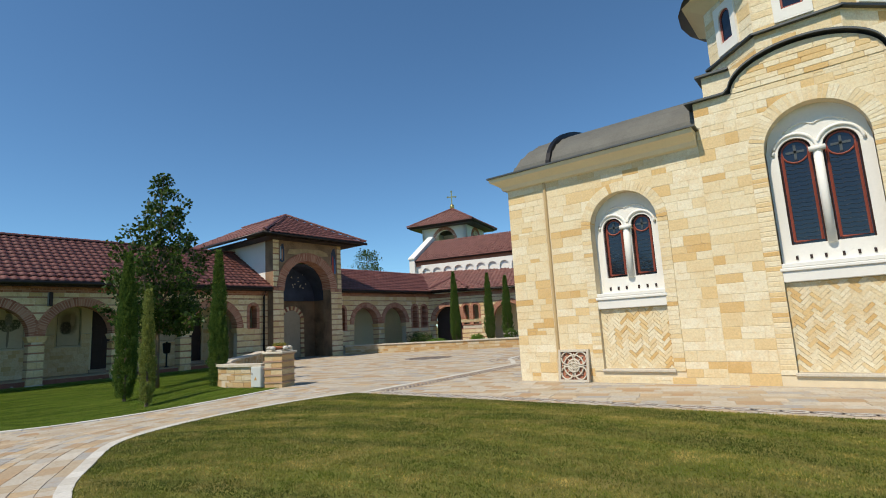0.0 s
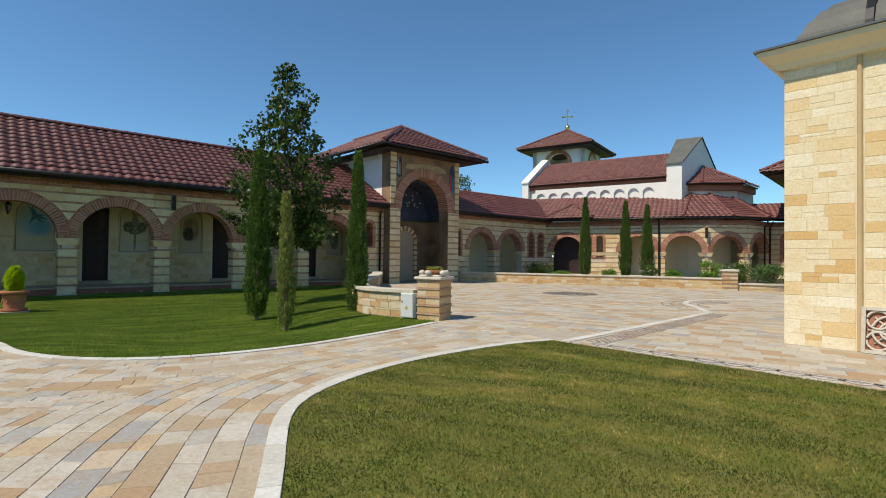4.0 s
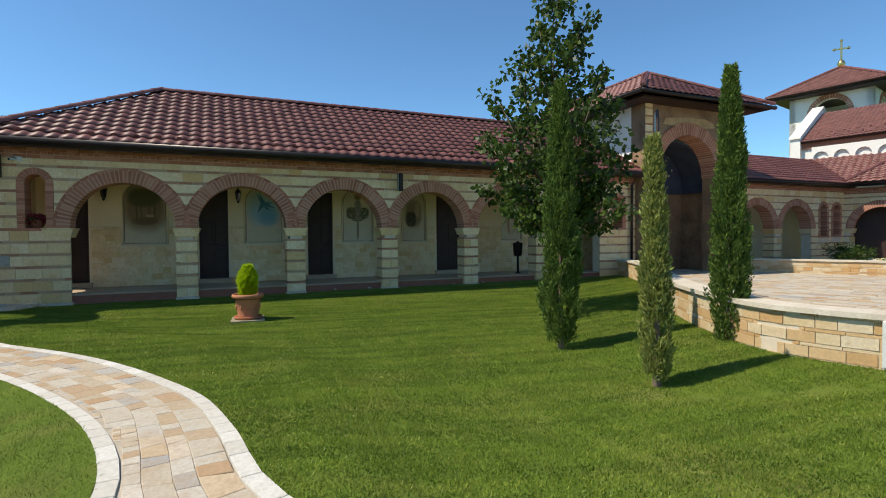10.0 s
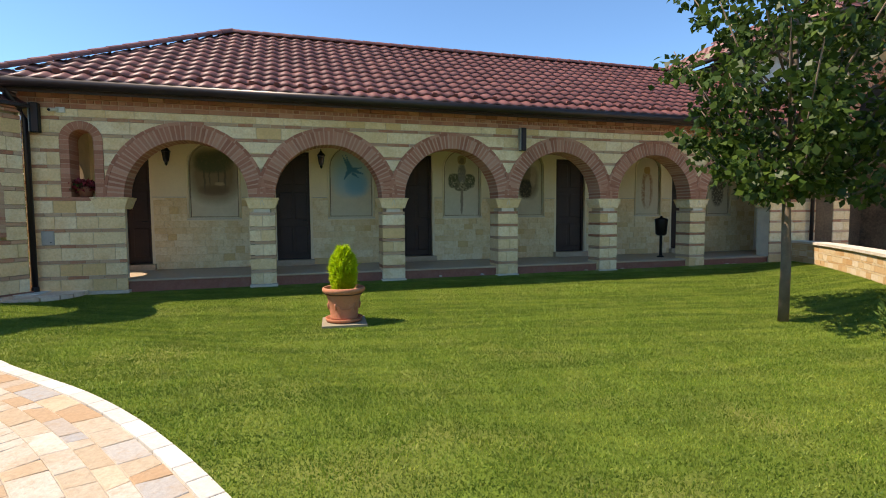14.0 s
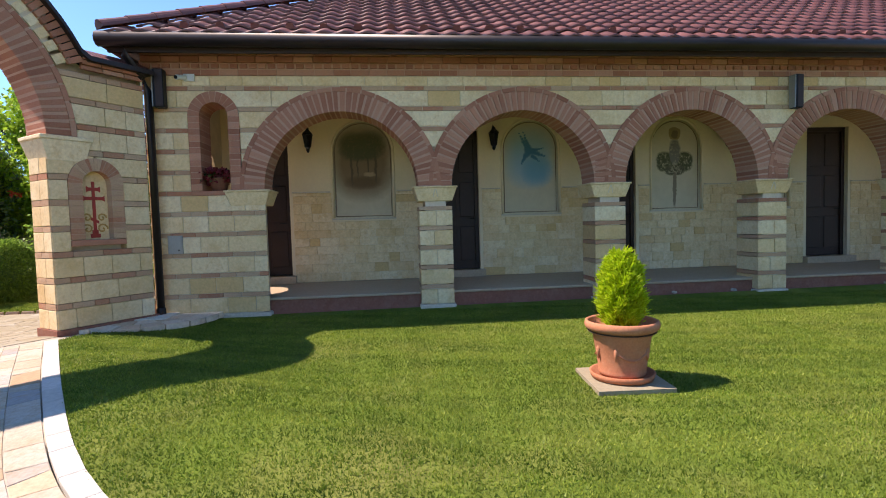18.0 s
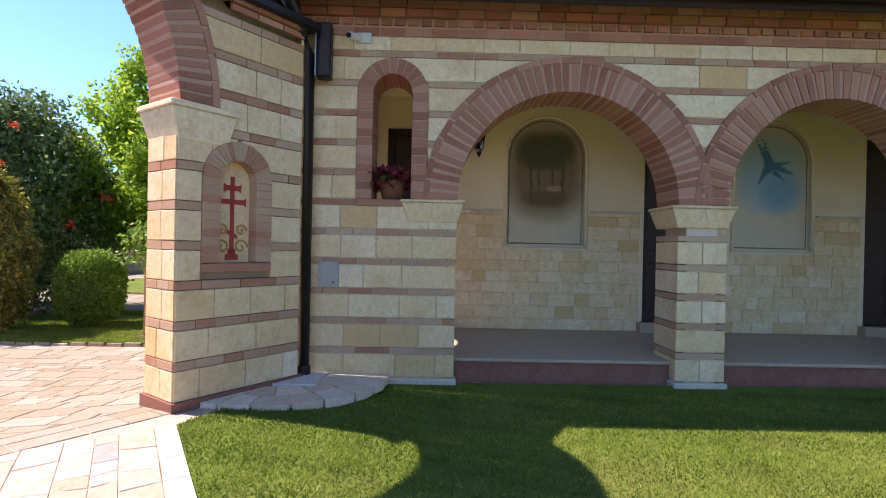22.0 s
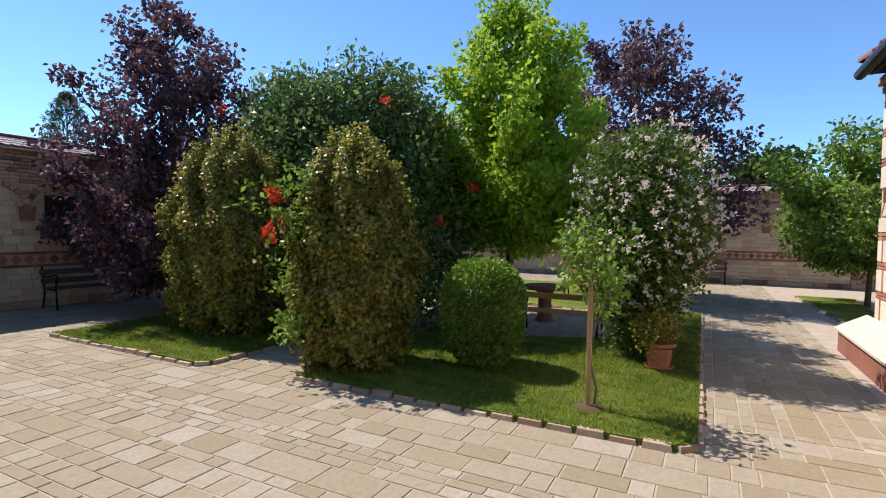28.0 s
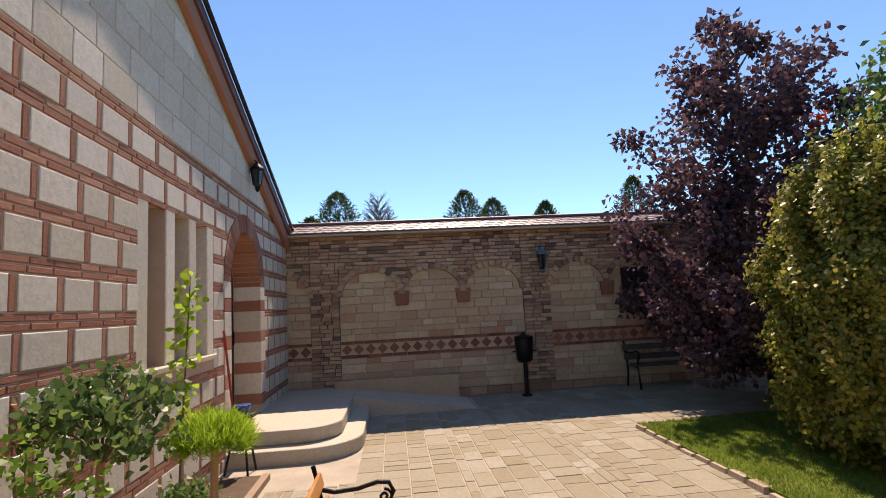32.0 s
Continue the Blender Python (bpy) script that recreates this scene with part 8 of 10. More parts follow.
# garden trees
tree("maple_tree", -32.1, -9.6, G, 6.3, 1.75, lambda s: 2.05 * min(1, 0.55 + 1.8 * s) * (1 - s ** 2.2) ** 0.7 + 0.06, BRIGHT, "bright green leafy tree in the garden court", 330, 140, 0.10, 0.085, 0.1, spread=0.16, branchy=True, rise_=(0.9, 0.6), loose=0.06)
tree("purple_tree", -29.45, -16.05, G, 6.3, 0.9, lambda s: 2.3 * (1 - s ** 2) ** 0.6 * min(1, 0.75 + s), PURPLE, "dark purple-leaved tree beside the south wall", 230, 110, 0.105, 0.09, 0.09, spread=0.16, branchy=True, rise_=(0.7, 0.7), loose=0.08)
tree("purple_tree", -37.2, -7.9, G, 7.2, 1.4, lambda s: 2.75 * math.sin(math.pi * (0.15 + 0.8 * s)) ** 0.6, PURPLE, "tall dark purple-leaved tree behind the garden bed", 240, 96, 0.12, 0.10, 0.11, spread=0.19, branchy=True, rise_=(0.7, 0.6))
tree("garden_tree", -38.4, -2.6, G, 4.4, 1.3, lambda s: 2.3 * math.sin(math.pi * (0.2 + 0.75 * s)) ** 0.6, GARDENLEAF, "small green tree with a spreading crown beside the wing", 150, 110, 0.13, 0.075, 0.07, spread=0.2, branchy=True, rise_=(0.35, 0.3))


def arbour():
    """A dense trumpet vine over an arbour."""
    t = thing("trumpet_vine", "dark green trumpet vine with red flowers over an arbour", "climbing plant", at=(-30.5, -12.45, G))
    stems = Geo()
    for k in range(6):
        a = k * 1.05
        stems.tube([(0.9 * math.cos(a), 1.1 * math.sin(a), 0), (0.7 * math.cos(a + 0.3), 1.0 * math.sin(a + 0.3), 1.5), (0.5 * math.cos(a), 0.8 * math.sin(a), 3.6)], 0.05, 6, 0.02)
    part("stem", stems, BARKM, t)
    K = 340
    ang = rng.random(K) * 2 * math.pi
    s = rng.random(K)
    rx, ry = 1.6, 2.7
    prof = np.clip(1.02 - 0.42 * s ** 3.0, 0, 1)
    rr = np.sqrt(0.25 + 0.75 * rng.random(K)) * prof
    cen = np.stack([rx * rr * np.cos(ang), ry * rr * np.sin(ang), 0.15 + 4.1 * s + 0.45 * rng.random(K) * (1 - 0.5 * np.abs(np.sin(ang)))], 1)
    per = 130
    idx = np.repeat(np.arange(K), per)
    off = np.clip(rng.normal(size=(K * per, 3)), -1.6, 1.6) * 0.26
    leaves("foliage", t, cen[idx] + off, unit(K * per) + np.array([0, 0, -0.5]), 0.12, 0.065, VINE)
    # sprays that stand out of the top
    K = 40
    base = np.stack([np.clip(rng.normal(size=K), -1.3, 1.3) * 0.6, np.clip(rng.normal(size=K), -1.3, 1.3) * 0.9, np.full(K, 4.1)], 1)
    pts, ways = [], []
    for b in base:
        d = np.array([rng.normal() * 0.4, rng.normal() * 0.4, 1.0])
        for q in range(26):
            pts.append(b + d * 0.024 * q + rng.normal(size=3) * 0.04)
            ways.append(rng.normal(size=3))
    leaves("new_growth", t, np.array(pts), np.array(ways), 0.10, 0.05, VINE)
    for k in range(17):
        a, z = rng.random() * 2 * math.pi, 1.4 + 2.7 * rng.random()
        if math.cos(a) < -0.2:
            a += math.pi
        c = np.array([1.85 * math.cos(a) * (1.08 - 0.1 * z / 5), 2.75 * math.sin(a) * (1.05 - 0.1 * z / 5), z])
        n = 26
        ob = leaves("flower", t, c + rng.normal(size=(n, 3)) * 0.035, unit(n) + np.array([0.7, 0, 0.2]), 0.075, 0.05, FLOWERRED, "red trumpet flowers")
    return t


arbour()


def hedge(x, y, hx, hy, h, label, mat, n=26000, leaf=0.06, width=0.042, round_top=0.35):
    """A clipped hedge block with rounded corners, thick with leaves and lit by gaps."""
    t = thing("hedge", label, "hedge", "clipped hedges", at=(x, y, G))
    p = rng.uniform(-1, 1, size=(n, 3))
    face = rng.choice(3, n, p=[0.4, 0.4, 0.2])
    p[np.arange(n), face] = np.sign(p[np.arange(n), face])
    p /= (np.abs(p) ** 3.2).sum(axis=1, keepdims=True) ** (1 / 3.2)
    d = p / np.linalg.norm(p, axis=1, keepdims=True)
    taper = 1 - 0.40 * np.clip(p[:, 2], 0, 1) ** 1.5 - 0.12 * np.clip(-p[:, 2], 0, 1) ** 2
    lump = 1 + 0.09 * np.sin(p[:, 1] * 9 + p[:, 2] * 7) + 0.08 * np.sin(p[:, 2] * 15 + p[:, 0] * 6) + 0.05 * np.sin(p[:, 0] * 13 - p[:, 1] * 11) + 0.07 * np.clip(rng.normal(size=n), -1.5, 2)
    deep = 1 - 0.35 * rng.random(n) ** 2
    k = lump * deep
    pos = np.stack([p[:, 0] * hx * taper * k, p[:, 1] * hy * taper * k, h / 2 * 1.02 + p[:, 2] * h / 2 * k], 1)
    pos[:, 2] = np.maximum(pos[:, 2], 0.03)
    leaves("foliage", t, pos, 0.35 * d + np.array([0, 0, -0.45]) + 0.9 * unit(n), leaf, width, mat, face=d + np.array([0, 0, 0.35]) + 0.55 * unit(n), oval=True)
    # solid block in a darker green that fills the hedge behind its leaves
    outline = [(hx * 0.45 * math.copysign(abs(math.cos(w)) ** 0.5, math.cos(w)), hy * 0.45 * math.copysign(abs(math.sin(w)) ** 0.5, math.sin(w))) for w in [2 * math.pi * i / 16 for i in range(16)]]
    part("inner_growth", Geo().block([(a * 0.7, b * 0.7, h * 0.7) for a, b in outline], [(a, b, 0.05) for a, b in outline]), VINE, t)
    for k in range(34):
        a, r = rng.random() * 2 * math.pi, math.sqrt(rng.random())
        x0, y0 = hx * 0.62 * r * math.cos(a), hy * 0.62 * r * math.sin(a)
        top = h * (1.0 - 0.16 * r * r) + 0.05 + 0.3 * rng.random() ** 2
        m = 46
        q = rng.random(m)
        pos = np.stack([x0 + rng.normal(size=m) * 0.045 * (1.2 - q), y0 + rng.normal(size=m) * 0.045 * (1.2 - q), top - 0.55 + 0.55 * q], 1)
        leaves("new_growth", t, pos, unit(m) * 0.8 + np.array([0, 0, 0.5]), leaf * 0.8, width * 0.7, NEWLEAF, "yellow-green young shoot")
    return t


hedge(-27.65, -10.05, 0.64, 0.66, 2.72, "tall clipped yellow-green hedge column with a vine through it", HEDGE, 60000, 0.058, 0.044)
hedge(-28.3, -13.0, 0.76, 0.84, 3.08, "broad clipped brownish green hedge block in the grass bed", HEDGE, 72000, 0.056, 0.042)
# vine shoots that grow through the near hedge
vs = thing("vine_shoots", "bright green vine shoots with red flowers in the hedge", "climbing plant", at=(-27.1, -10.35, G))
K = 34
pts, ways = [], []
for k in range(K):
    b = np.array([0.1 * rng.normal(), 0.16 * rng.normal(), 0.4 + 2.1 * rng.random()])
    d = np.array([0.35 + 0.3 * rng.random(), -0.5 + 0.3 * rng.normal(), 0.2 * rng.normal() - 0.1])
    for q in range(24):
        pts.append(b + d * (0.012 + 0.018 * (k % 3 == 0)) * q + rng.normal(size=3) * 0.035)
        ways.append(d * 0.5 + rng.normal(size=3))
leaves("foliage", vs, np.array(pts), np.array(ways), 0.085, 0.05, BOX)
part("stem", Geo().tube([(0, 0, 0), (-0.1, 0.12, 1.2), (-0.2, 0.2, 2.4)], 0.009, 6), BARKM, vs)
for b in ((0.2, -0.3, 2.15), (0.25, -0.2, 2.05), (0.2, -0.35, 1.6), (-0.6, -0.9, 1.85), (-0.6, -1.2, 1.7)):
    leaves("flower", vs, np.array(b) + rng.normal(size=(40, 3)) * 0.032, unit(40) + np.array([0.7, 0, 0.2]), 0.065, 0.05, FLOWERRED, "red trumpet flowers")


def ball_shrub(x, y, r, h, label, z=G):
    t = thing("box_shrub", label, "shrub", at=(x, y, z))
    n = 15000
    d = unit(n)
    p = np.sign(d) * np.abs(d) ** 0.8
    k = (1 - 0.2 * rng.random(n) ** 2) * (1 + 0.03 * rng.normal(size=n))
    pos = np.stack([p[:, 0] * r * k, p[:, 1] * r * k, h / 2 + 0.08 + p[:, 2] * (h / 2) * k], 1)
    leaves("foliage", t, pos, d + 0.7 * unit(n), 0.05, 0.03, BOX)
    # turned solid, darker green than the leaves, fills the inside of the ball
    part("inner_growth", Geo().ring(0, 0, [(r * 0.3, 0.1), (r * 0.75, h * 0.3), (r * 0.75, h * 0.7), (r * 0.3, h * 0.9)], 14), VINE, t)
    part("stem", Geo().tube([(0, 0, -0.05), (0, 0, 0.3)], 0.04, 7), BARKM, t)
    return t


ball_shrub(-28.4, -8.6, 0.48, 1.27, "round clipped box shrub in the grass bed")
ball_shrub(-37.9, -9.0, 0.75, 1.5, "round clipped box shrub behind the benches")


def bush(name, x, y, z, r, h, mat, label, n=9000, leaf=0.07, width=0.045, flowers=None, nf=0, foot=0.25, vase=0.0):
    """A loose bush of upright shoots."""
    t = thing(name, label, "shrub", at=(x, y, z))
    K = max(12, int(n / 90))
    s = rng.random(K)
    ang = rng.random(K) * 2 * math.pi
    rr = r * np.sqrt(rng.random(K)) * np.sin(math.pi * (0.15 + 0.75 * s)) ** 0.6 * (1 - vase * np.clip(1 - s / 0.55, 0, 1))
    cen = np.stack([rr * np.cos(ang), rr * np.sin(ang), foot * h + s * h * (1 - foot)], 1)
    stems = Geo()
    for c in cen[:14]:
        stems.tube([(c[0] * 0.15, c[1] * 0.15, 0), (c[0] * 0.5, c[1] * 0.5, c[2] * 0.6), tuple(c)], 0.018, 5, 0.006)
    part("stem", stems, BARKM, t)
    per = n // K
    idx = np.repeat(np.arange(K), per)
    off = np.clip(rng.normal(size=(K * per, 3)), -1.6, 1.6) * np.array([0.16, 0.16, 0.17]) * max(0.5, r)
    leaves("foliage", t, cen[idx] + off, unit(K * per) + np.array([0, 0, 0.2]), leaf, width, mat)
    if flowers:
        m = nf * 9
        d = unit(nf)
        fc = np.stack([d[:, 0] * r * 1.12, d[:, 1] * r * 1.12, h * 0.56 + d[:, 2] * h * 0.46], 1)
        fc[:, :2] *= (1 - 0.8 * vase * np.clip(1 - fc[:, 2:] / (0.6 * h), 0, 1))
        leaves("blossom", t, fc[np.repeat(np.arange(nf), 9)] * (0.85 + 0.3 * rng.random((nf, 1)))[np.repeat(np.arange(nf), 9)] + rng.normal(size=(m, 3)) * 0.016, unit(m), 0.04, 0.034, flowers)
    return t


bush("flowering_shrub", -29.9, -6.9, G, 0.85, 2.95, SHRUBLEAF, "tall shrub covered in pale pink flowers", 34000, 0.062, 0.04, FLOWERWHITE, 620, 0.06, 0.62)
tree("sapling", -27.44, -7.06, G, 1.95, 1.0, lambda s: 0.3 * math.sin(math.pi * (0.2 + 0.7 * s)), BOX, "young sapling tied to a wooden stake", 18, 32, 0.075, 0.045, 0.014, spread=0.09, n_limb=10)
st = thing("garden_stake", "square pale wooden stake beside the sapling", "stake", at=(-27.41, -7.09, G))
bevel(part("post", Geo().box(-0.022, 0.022, -0.022, 0.022, -0.1, 1.22), STAKE, st), 0.004)
part("mulch", Geo().ring(0, 0, [(0.17, 0.045), (0.1, 0.07), (0.02, 0.075)], 14), SOIL, st)
for x, y, r, h, m, f, nf, lab in ((-22.3, 25.2, 0.8, 0.75, MAPLE, None, 0, "dark low bush in the northern bed"), (-14.9, 26.4, 0.35, 0.45, GARDENLEAF, None, 0, "small green bush in the northern bed"), (-13.6, 27.4, 0.55, 0.9, BOX, None, 0, "yellow-green round bush in the northern bed"), (-12.2, 27.2, 0.7, 0.8, SHRUBLEAF, FLOWERWHITE, 60, "bush with white flowers in the northern bed"), (-10.9, 27.0, 0.75, 0.7, VINE, None, 0, "blue-green spreading bush in the northern bed"), (-9.9, 27.7, 0.5, 0.7, HEDGE, None, 0, "yellow bush in the northern bed"), (-17.7, 25.2, 0.4, 0.4, GARDENLEAF, None, 0, "low bush in the northern bed"), (-19.8, 24.0, 0.6, 0.2, BOX, None, 0, "low yellow-green groundcover in the northern bed"), (-15.9, 25.9, 0.4, 0.6, SHRUBLEAF, FLOWERWHITE, 40, "white flowering bush in the northern bed")):
    bush("garden_bush", x, y, 0.2, r, h + 0.08, m, lab, 2600, 0.07, 0.05, f, nf, 0.1)
# beds behind the northern wall
nb = Geo().prism([(-24.1, 20.9), (-22.7, 21.6), (-20.5, 22.5), (-18.0, 23.4), (-15.6, 24.6), (-13.8, 25.2), (-11.9, 25.6), (-10.6, 26.2), (-9.4, 27.1), (-5.0, 28.5), (-5.0, 37.0), (-13.4, 37.0), (-15.4, 32.6), (-24.4, 29.1)], -0.1, 0.2)
solid("planting_bed", nb, SOIL, "raised planting bed before the northern arcade", "flower bed", kind="structure")
# roses and small standards along the house
bush("rose_bush", -22.0, -10.7, G + 0.1, 0.2, 1.22, BOX, "pale green rose bush with pink blooms", 1150, 0.042, 0.034, FLOWERPINK, 8, 0.1)
bush("rose_bush", -22.1, -12.0, G + 0.1, 0.2, 0.5, VINE, "low dark rose bush beside the house", 2600, 0.045, 0.03, None, 0, 0.1)


def standard(name, x, y, z, stem, r, h, mat, label, n, leaf, width):
    t = thing(name, label, "shrub", at=(x, y, z))
    part("stem", Geo().tube([(0, 0, -0.05), (0.01, 0, stem * 0.5), (0, 0, stem)], 0.028, 8, 0.022), STAKE, t)
    d = unit(n)
    k = 0.55 + 0.5 * rng.random(n) ** 0.5
    pos = np.stack([d[:, 0] * r * k, d[:, 1] * r * k, stem + h * 0.4 + d[:, 2] * h * 0.5 * k], 1)
    leaves("crown", t, pos, d + 0.6 * unit(n), leaf, width, mat)
    return t


sr = thing("standard_rose", "standard rose with loose dark leaf clusters on a bare stem", "shrub", at=(-22.0, -11.17, G + 0.1))
part("stem", Geo().tube([(0, 0, -0.05), (0.01, 0, 0.5), (0, 0, 0.98)], 0.026, 8, 0.02), STAKE, sr)
pts, ways = [], []
for k in range(26):
    a, q = k * 2.4, (k + 0.5) / 26
    tip = Vector((0.33 * math.sqrt(q) * math.cos(a), 0.33 * math.sqrt(q) * math.sin(a), 1.02 + 0.42 * rng.random() * (1.1 - 0.5 * q)))
    part("shoot", Geo().tube([(0, 0, 0.94), (tip.x * 0.4, tip.y * 0.4, 0.98 + 0.4 * (tip.z - 0.98)), tuple(tip)], 0.007, 5, 0.003), BARKM, sr)
    for j in range(34):
        pts.append(np.array(tip) * (1 - 0.0 * j) + np.array([rng.normal() * 0.06, rng.normal() * 0.06, rng.normal() * 0.05 - 0.03]))
        ways.append(rng.normal(size=3) + np.array([0, 0, -0.3]))
leaves("crown", sr, np.array(pts), np.array(ways), 0.052, 0.042, VINE, "", None, True)
up_ = thing("umbrella_pine", "small standard pine with a ragged flat needle crown", "shrub", at=(-22.45, -11.51, G))
part("stem", Geo().tube([(0, 0, -0.05), (0.01, 0, 0.5), (0, 0, 1.04)], 0.028, 8, 0.022), STAKE, up_)
K, m = 46, 230
q = np.sqrt((np.arange(K) + 0.5) / K)
a = np.arange(K) * 2.4
tuft = np.stack([0.19 * q * np.cos(a), 0.23 * q * np.sin(a), 1.10 - 0.10 * q ** 2 + 0.05 * rng.random(K)], 1)
i = np.repeat(np.arange(K), m)
leaves("crown", up_, tuft[i] + rng.normal(size=(K * m, 3)) * np.array([0.026, 0.026, 0.03]), np.stack([0.7 * q * np.cos(a), 0.7 * q * np.sin(a), np.full(K, 0.75)], 1)[i] + 0.42 * rng.normal(size=(K * m, 3)), 0.06, 0.0045, BRIGHT)
rs = thing("rose_shoot", "tall thin rose shoot with light green leaves", "shrub", at=(-21.85, -12.5, G + 0.1))
part("stem", Geo().tube([(0, 0, 0), (0.0, -0.1, 0.9), (-0.02, -0.2, 2.0)], 0.012, 6, 0.004), BARKM, rs)
q = rng.random(130)
leaves("foliage", rs, np.stack([rng.normal(size=130) * 0.05, -0.1 * q - 0.1 + rng.normal(size=130) * 0.07, 0.9 + 1.15 * q], 1), unit(130), 0.075, 0.05, BRIGHT, "", None, True)

# ---- distant trees beyond the walls ----


def pine(x, y, z, h, r, label, mat, n=6500):
    t = thing("distant_pine", label, "tree", "distant trees", at=(x, y, z))
    part("trunk", Geo().tube([(0, 0, 0), (0, 0, h * 0.9)], 0.12, 6, 0.03), BARKM, t)
    s = rng.random(n)
    tier = np.floor(s * 9) / 9
    ang = rng.random(n) * 2 * math.pi
    rad = r * (1 - s ** 2.6) ** 0.7 * (0.3 + 0.7 * rng.random(n) ** 0.6) * (0.85 + 0.25 * np.sin(ang * 5 + tier * 20))
    pos = np.stack([rad * np.cos(ang), rad * np.sin(ang), h * (0.15 + 0.85 * s) + 0.25 * rng.normal(size=n) * (1 - s)], 1)
    leaves("crown", t, pos, np.stack([np.cos(ang), np.sin(ang), 0.7 * np.ones(n)], 1) + 0.9 * unit(n), 0.26, 0.07, mat)
    return t


for x, y, h, r in ((-20.4, -40.0, 9.7, 2.6), (-18.6, -41.0, 8.4, 2.2), (-28.3, -40.0, 9.6, 2.3), (-30.2, -40.5, 9.1, 2.2), (-33.5, -40.0, 8.7, 2.0), (-39.5, -40.0, 10.2, 2.0), (-46.5, -39.0, 9.6, 2.2), (-60.0, -30.0, 10.5, 2.6)):
    pine(x, y, -1.0, h, r, "distant dark green pine beyond the garden wall", PINE)
for x, y, h, r in ((-22.9, -40.0, 9.6, 2.0),):
    t = thing("distant_tree", "distant bare-twigged tree beyond the garden wall", "tree", "distant trees", at=(x, y, -1.0))
    g = Geo()
    for k in range(190):
        a = rng.random() * 2 * math.pi
        f = rng.random()
        z0 = h * (0.45 + 0.5 * f)
        L = r * (1.1 - 0.75 * f) * (0.6 + 0.4 * rng.random())
        g.tube([(0, 0, z0), (0.5 * L * math.cos(a), 0.5 * L * math.sin(a), z0 + 0.55 * L), (L * math.cos(a), L * math.sin(a), z0 + 0.75 * L)], 0.025, 4, 0.01)
        for q in range(2):
            b = a + 0.9 * rng.normal()
            g.tube([(0.55 * L * math.cos(a), 0.55 * L * math.sin(a), z0 + 0.6 * L), (0.55 * L * math.cos(a) + 0.4 * L * math.cos(b), 0.55 * L * math.sin(a) + 0.4 * L * math.sin(b), z0 + 1.0 * L)], 0.018, 3, 0.008)
    g.tube([(0, 0, 0), (0, 0, h * 0.8)], 0.12, 6, 0.03)
    part("twig_mass", g, BARKM, t)["kind"] = "stuff"
tree("distant_tree", -88.5, 82.7, -0.5, 20.5, 6.0, lambda s: 3.6 * math.sin(math.pi * (0.15 + 0.8 * s)) ** 0.6, MAPLE, "distant green tree beyond the gatehouse", 60, 60, 0.35, 0.25, 0.15, "distant trees", 0.7)
tree("distant_tree", -47.5, -4.0, -0.5, 5.2, 2.0, lambda s: 2.0 * math.sin(math.pi * (0.15 + 0.8 * s)) ** 0.6, MAPLE, "distant green tree beyond the court wall", 60, 60, 0.3, 0.2, 0.15, "distant trees", 0.5)

# ---- loose things ----


def clay_pot(x, y, z, s, label, slab=True):
    t = thing("terracotta_pot", label, "plant pot", "terracotta pots", at=(x, y, z))
    prof = [(0.20, 0.03), (0.222, 0.045), (0.225, 0.065), (0.222, 0.08), (0.272, 0.355), (0.285, 0.37), (0.287, 0.385), (0.282, 0.395), (0.315, 0.405), (0.345, 0.425), (0.352, 0.45), (0.345, 0.478), (0.328, 0.486), (0.31, 0.47), (0.30, 0.42)]
    part("pot", Geo().ring(0, 0, [(r * s * 0.92, zz * s * 1.08) for r, zz in prof], 40), TERRA, t, smooth=True)
    part("saucer", Geo().ring(0, 0, [(0.2 * s, 0.0), (0.27 * s, 0.01 * s), (0.285 * s, 0.06 * s), (0.265 * s, 0.06 * s), (0.25 * s, 0.03 * s)], 36), TERRA, t, smooth=True)
    part("soil", Geo().ring(0, 0, [(0.30 * s, 0.425 * s), (0.15 * s, 0.44 * s), (0.02, 0.445 * s)], 20), SOIL, t)
    if slab:
        part("slab", Geo().prism([(-0.36 * s, -0.3 * s), (0.34 * s, -0.36 * s), (0.38 * s, 0.3 * s), (-0.33 * s, 0.35 * s)], -0.05, -0.002), PAVE2, t, "rough flat stone under the pot")
    # modelled garland
    g = Geo()
    for k in range(3):
        a0 = k * 2 * math.pi / 3
        pts = []
        for i in range(13):
            a = a0 + 1.3 * (i / 12 - 0.5)
            zz = (0.27 - 0.07 * math.cos((i / 12 - 0.5) * math.pi)) * s
            r = 0.92 * (0.222 + 0.182 * (zz / (1.08 * s) - 0.08)) * s + 0.002
            pts.append((r * math.cos(a), r * math.sin(a), zz))
        part("garland", Geo().tube(pts, 0.011 * s, 6), TERRA, t, "moulded garland relief", True)
        for e in (pts[0], pts[-1]):
            part("tassel", Geo().ring(e[0], e[1], [(0.004, e[2] - 0.08 * s), (0.017 * s, e[2] - 0.04 * s), (0.02 * s, e[2] + 0.015 * s), (0.006, e[2] + 0.035 * s)], 8), TERRA, t, "", True)
    return t


PX, PY, PZ = -20.95, 1.53, -0.19
clay_pot(PX, PY, PZ, 1.0, "large garlanded terracotta pot on a stone slab in the lawn")
lime = thing("lime_conifer", "bright lime-green feathery conifer in the pot", "shrub", at=(PX, PY, PZ + 0.43))
n = 26000
d = unit(n)
s = rng.random(n)
prof = 0.145 * np.sin(math.pi * np.clip(0.12 + 0.82 * s, 0, 1)) ** 0.6
ang = rng.random(n) * 2 * math.pi
lump = 1 + 0.22 * np.sin(ang * 4 + s * 12) + 0.2 * np.sin(ang * 7 - s * 23) + 0.12 * rng.normal(size=n)
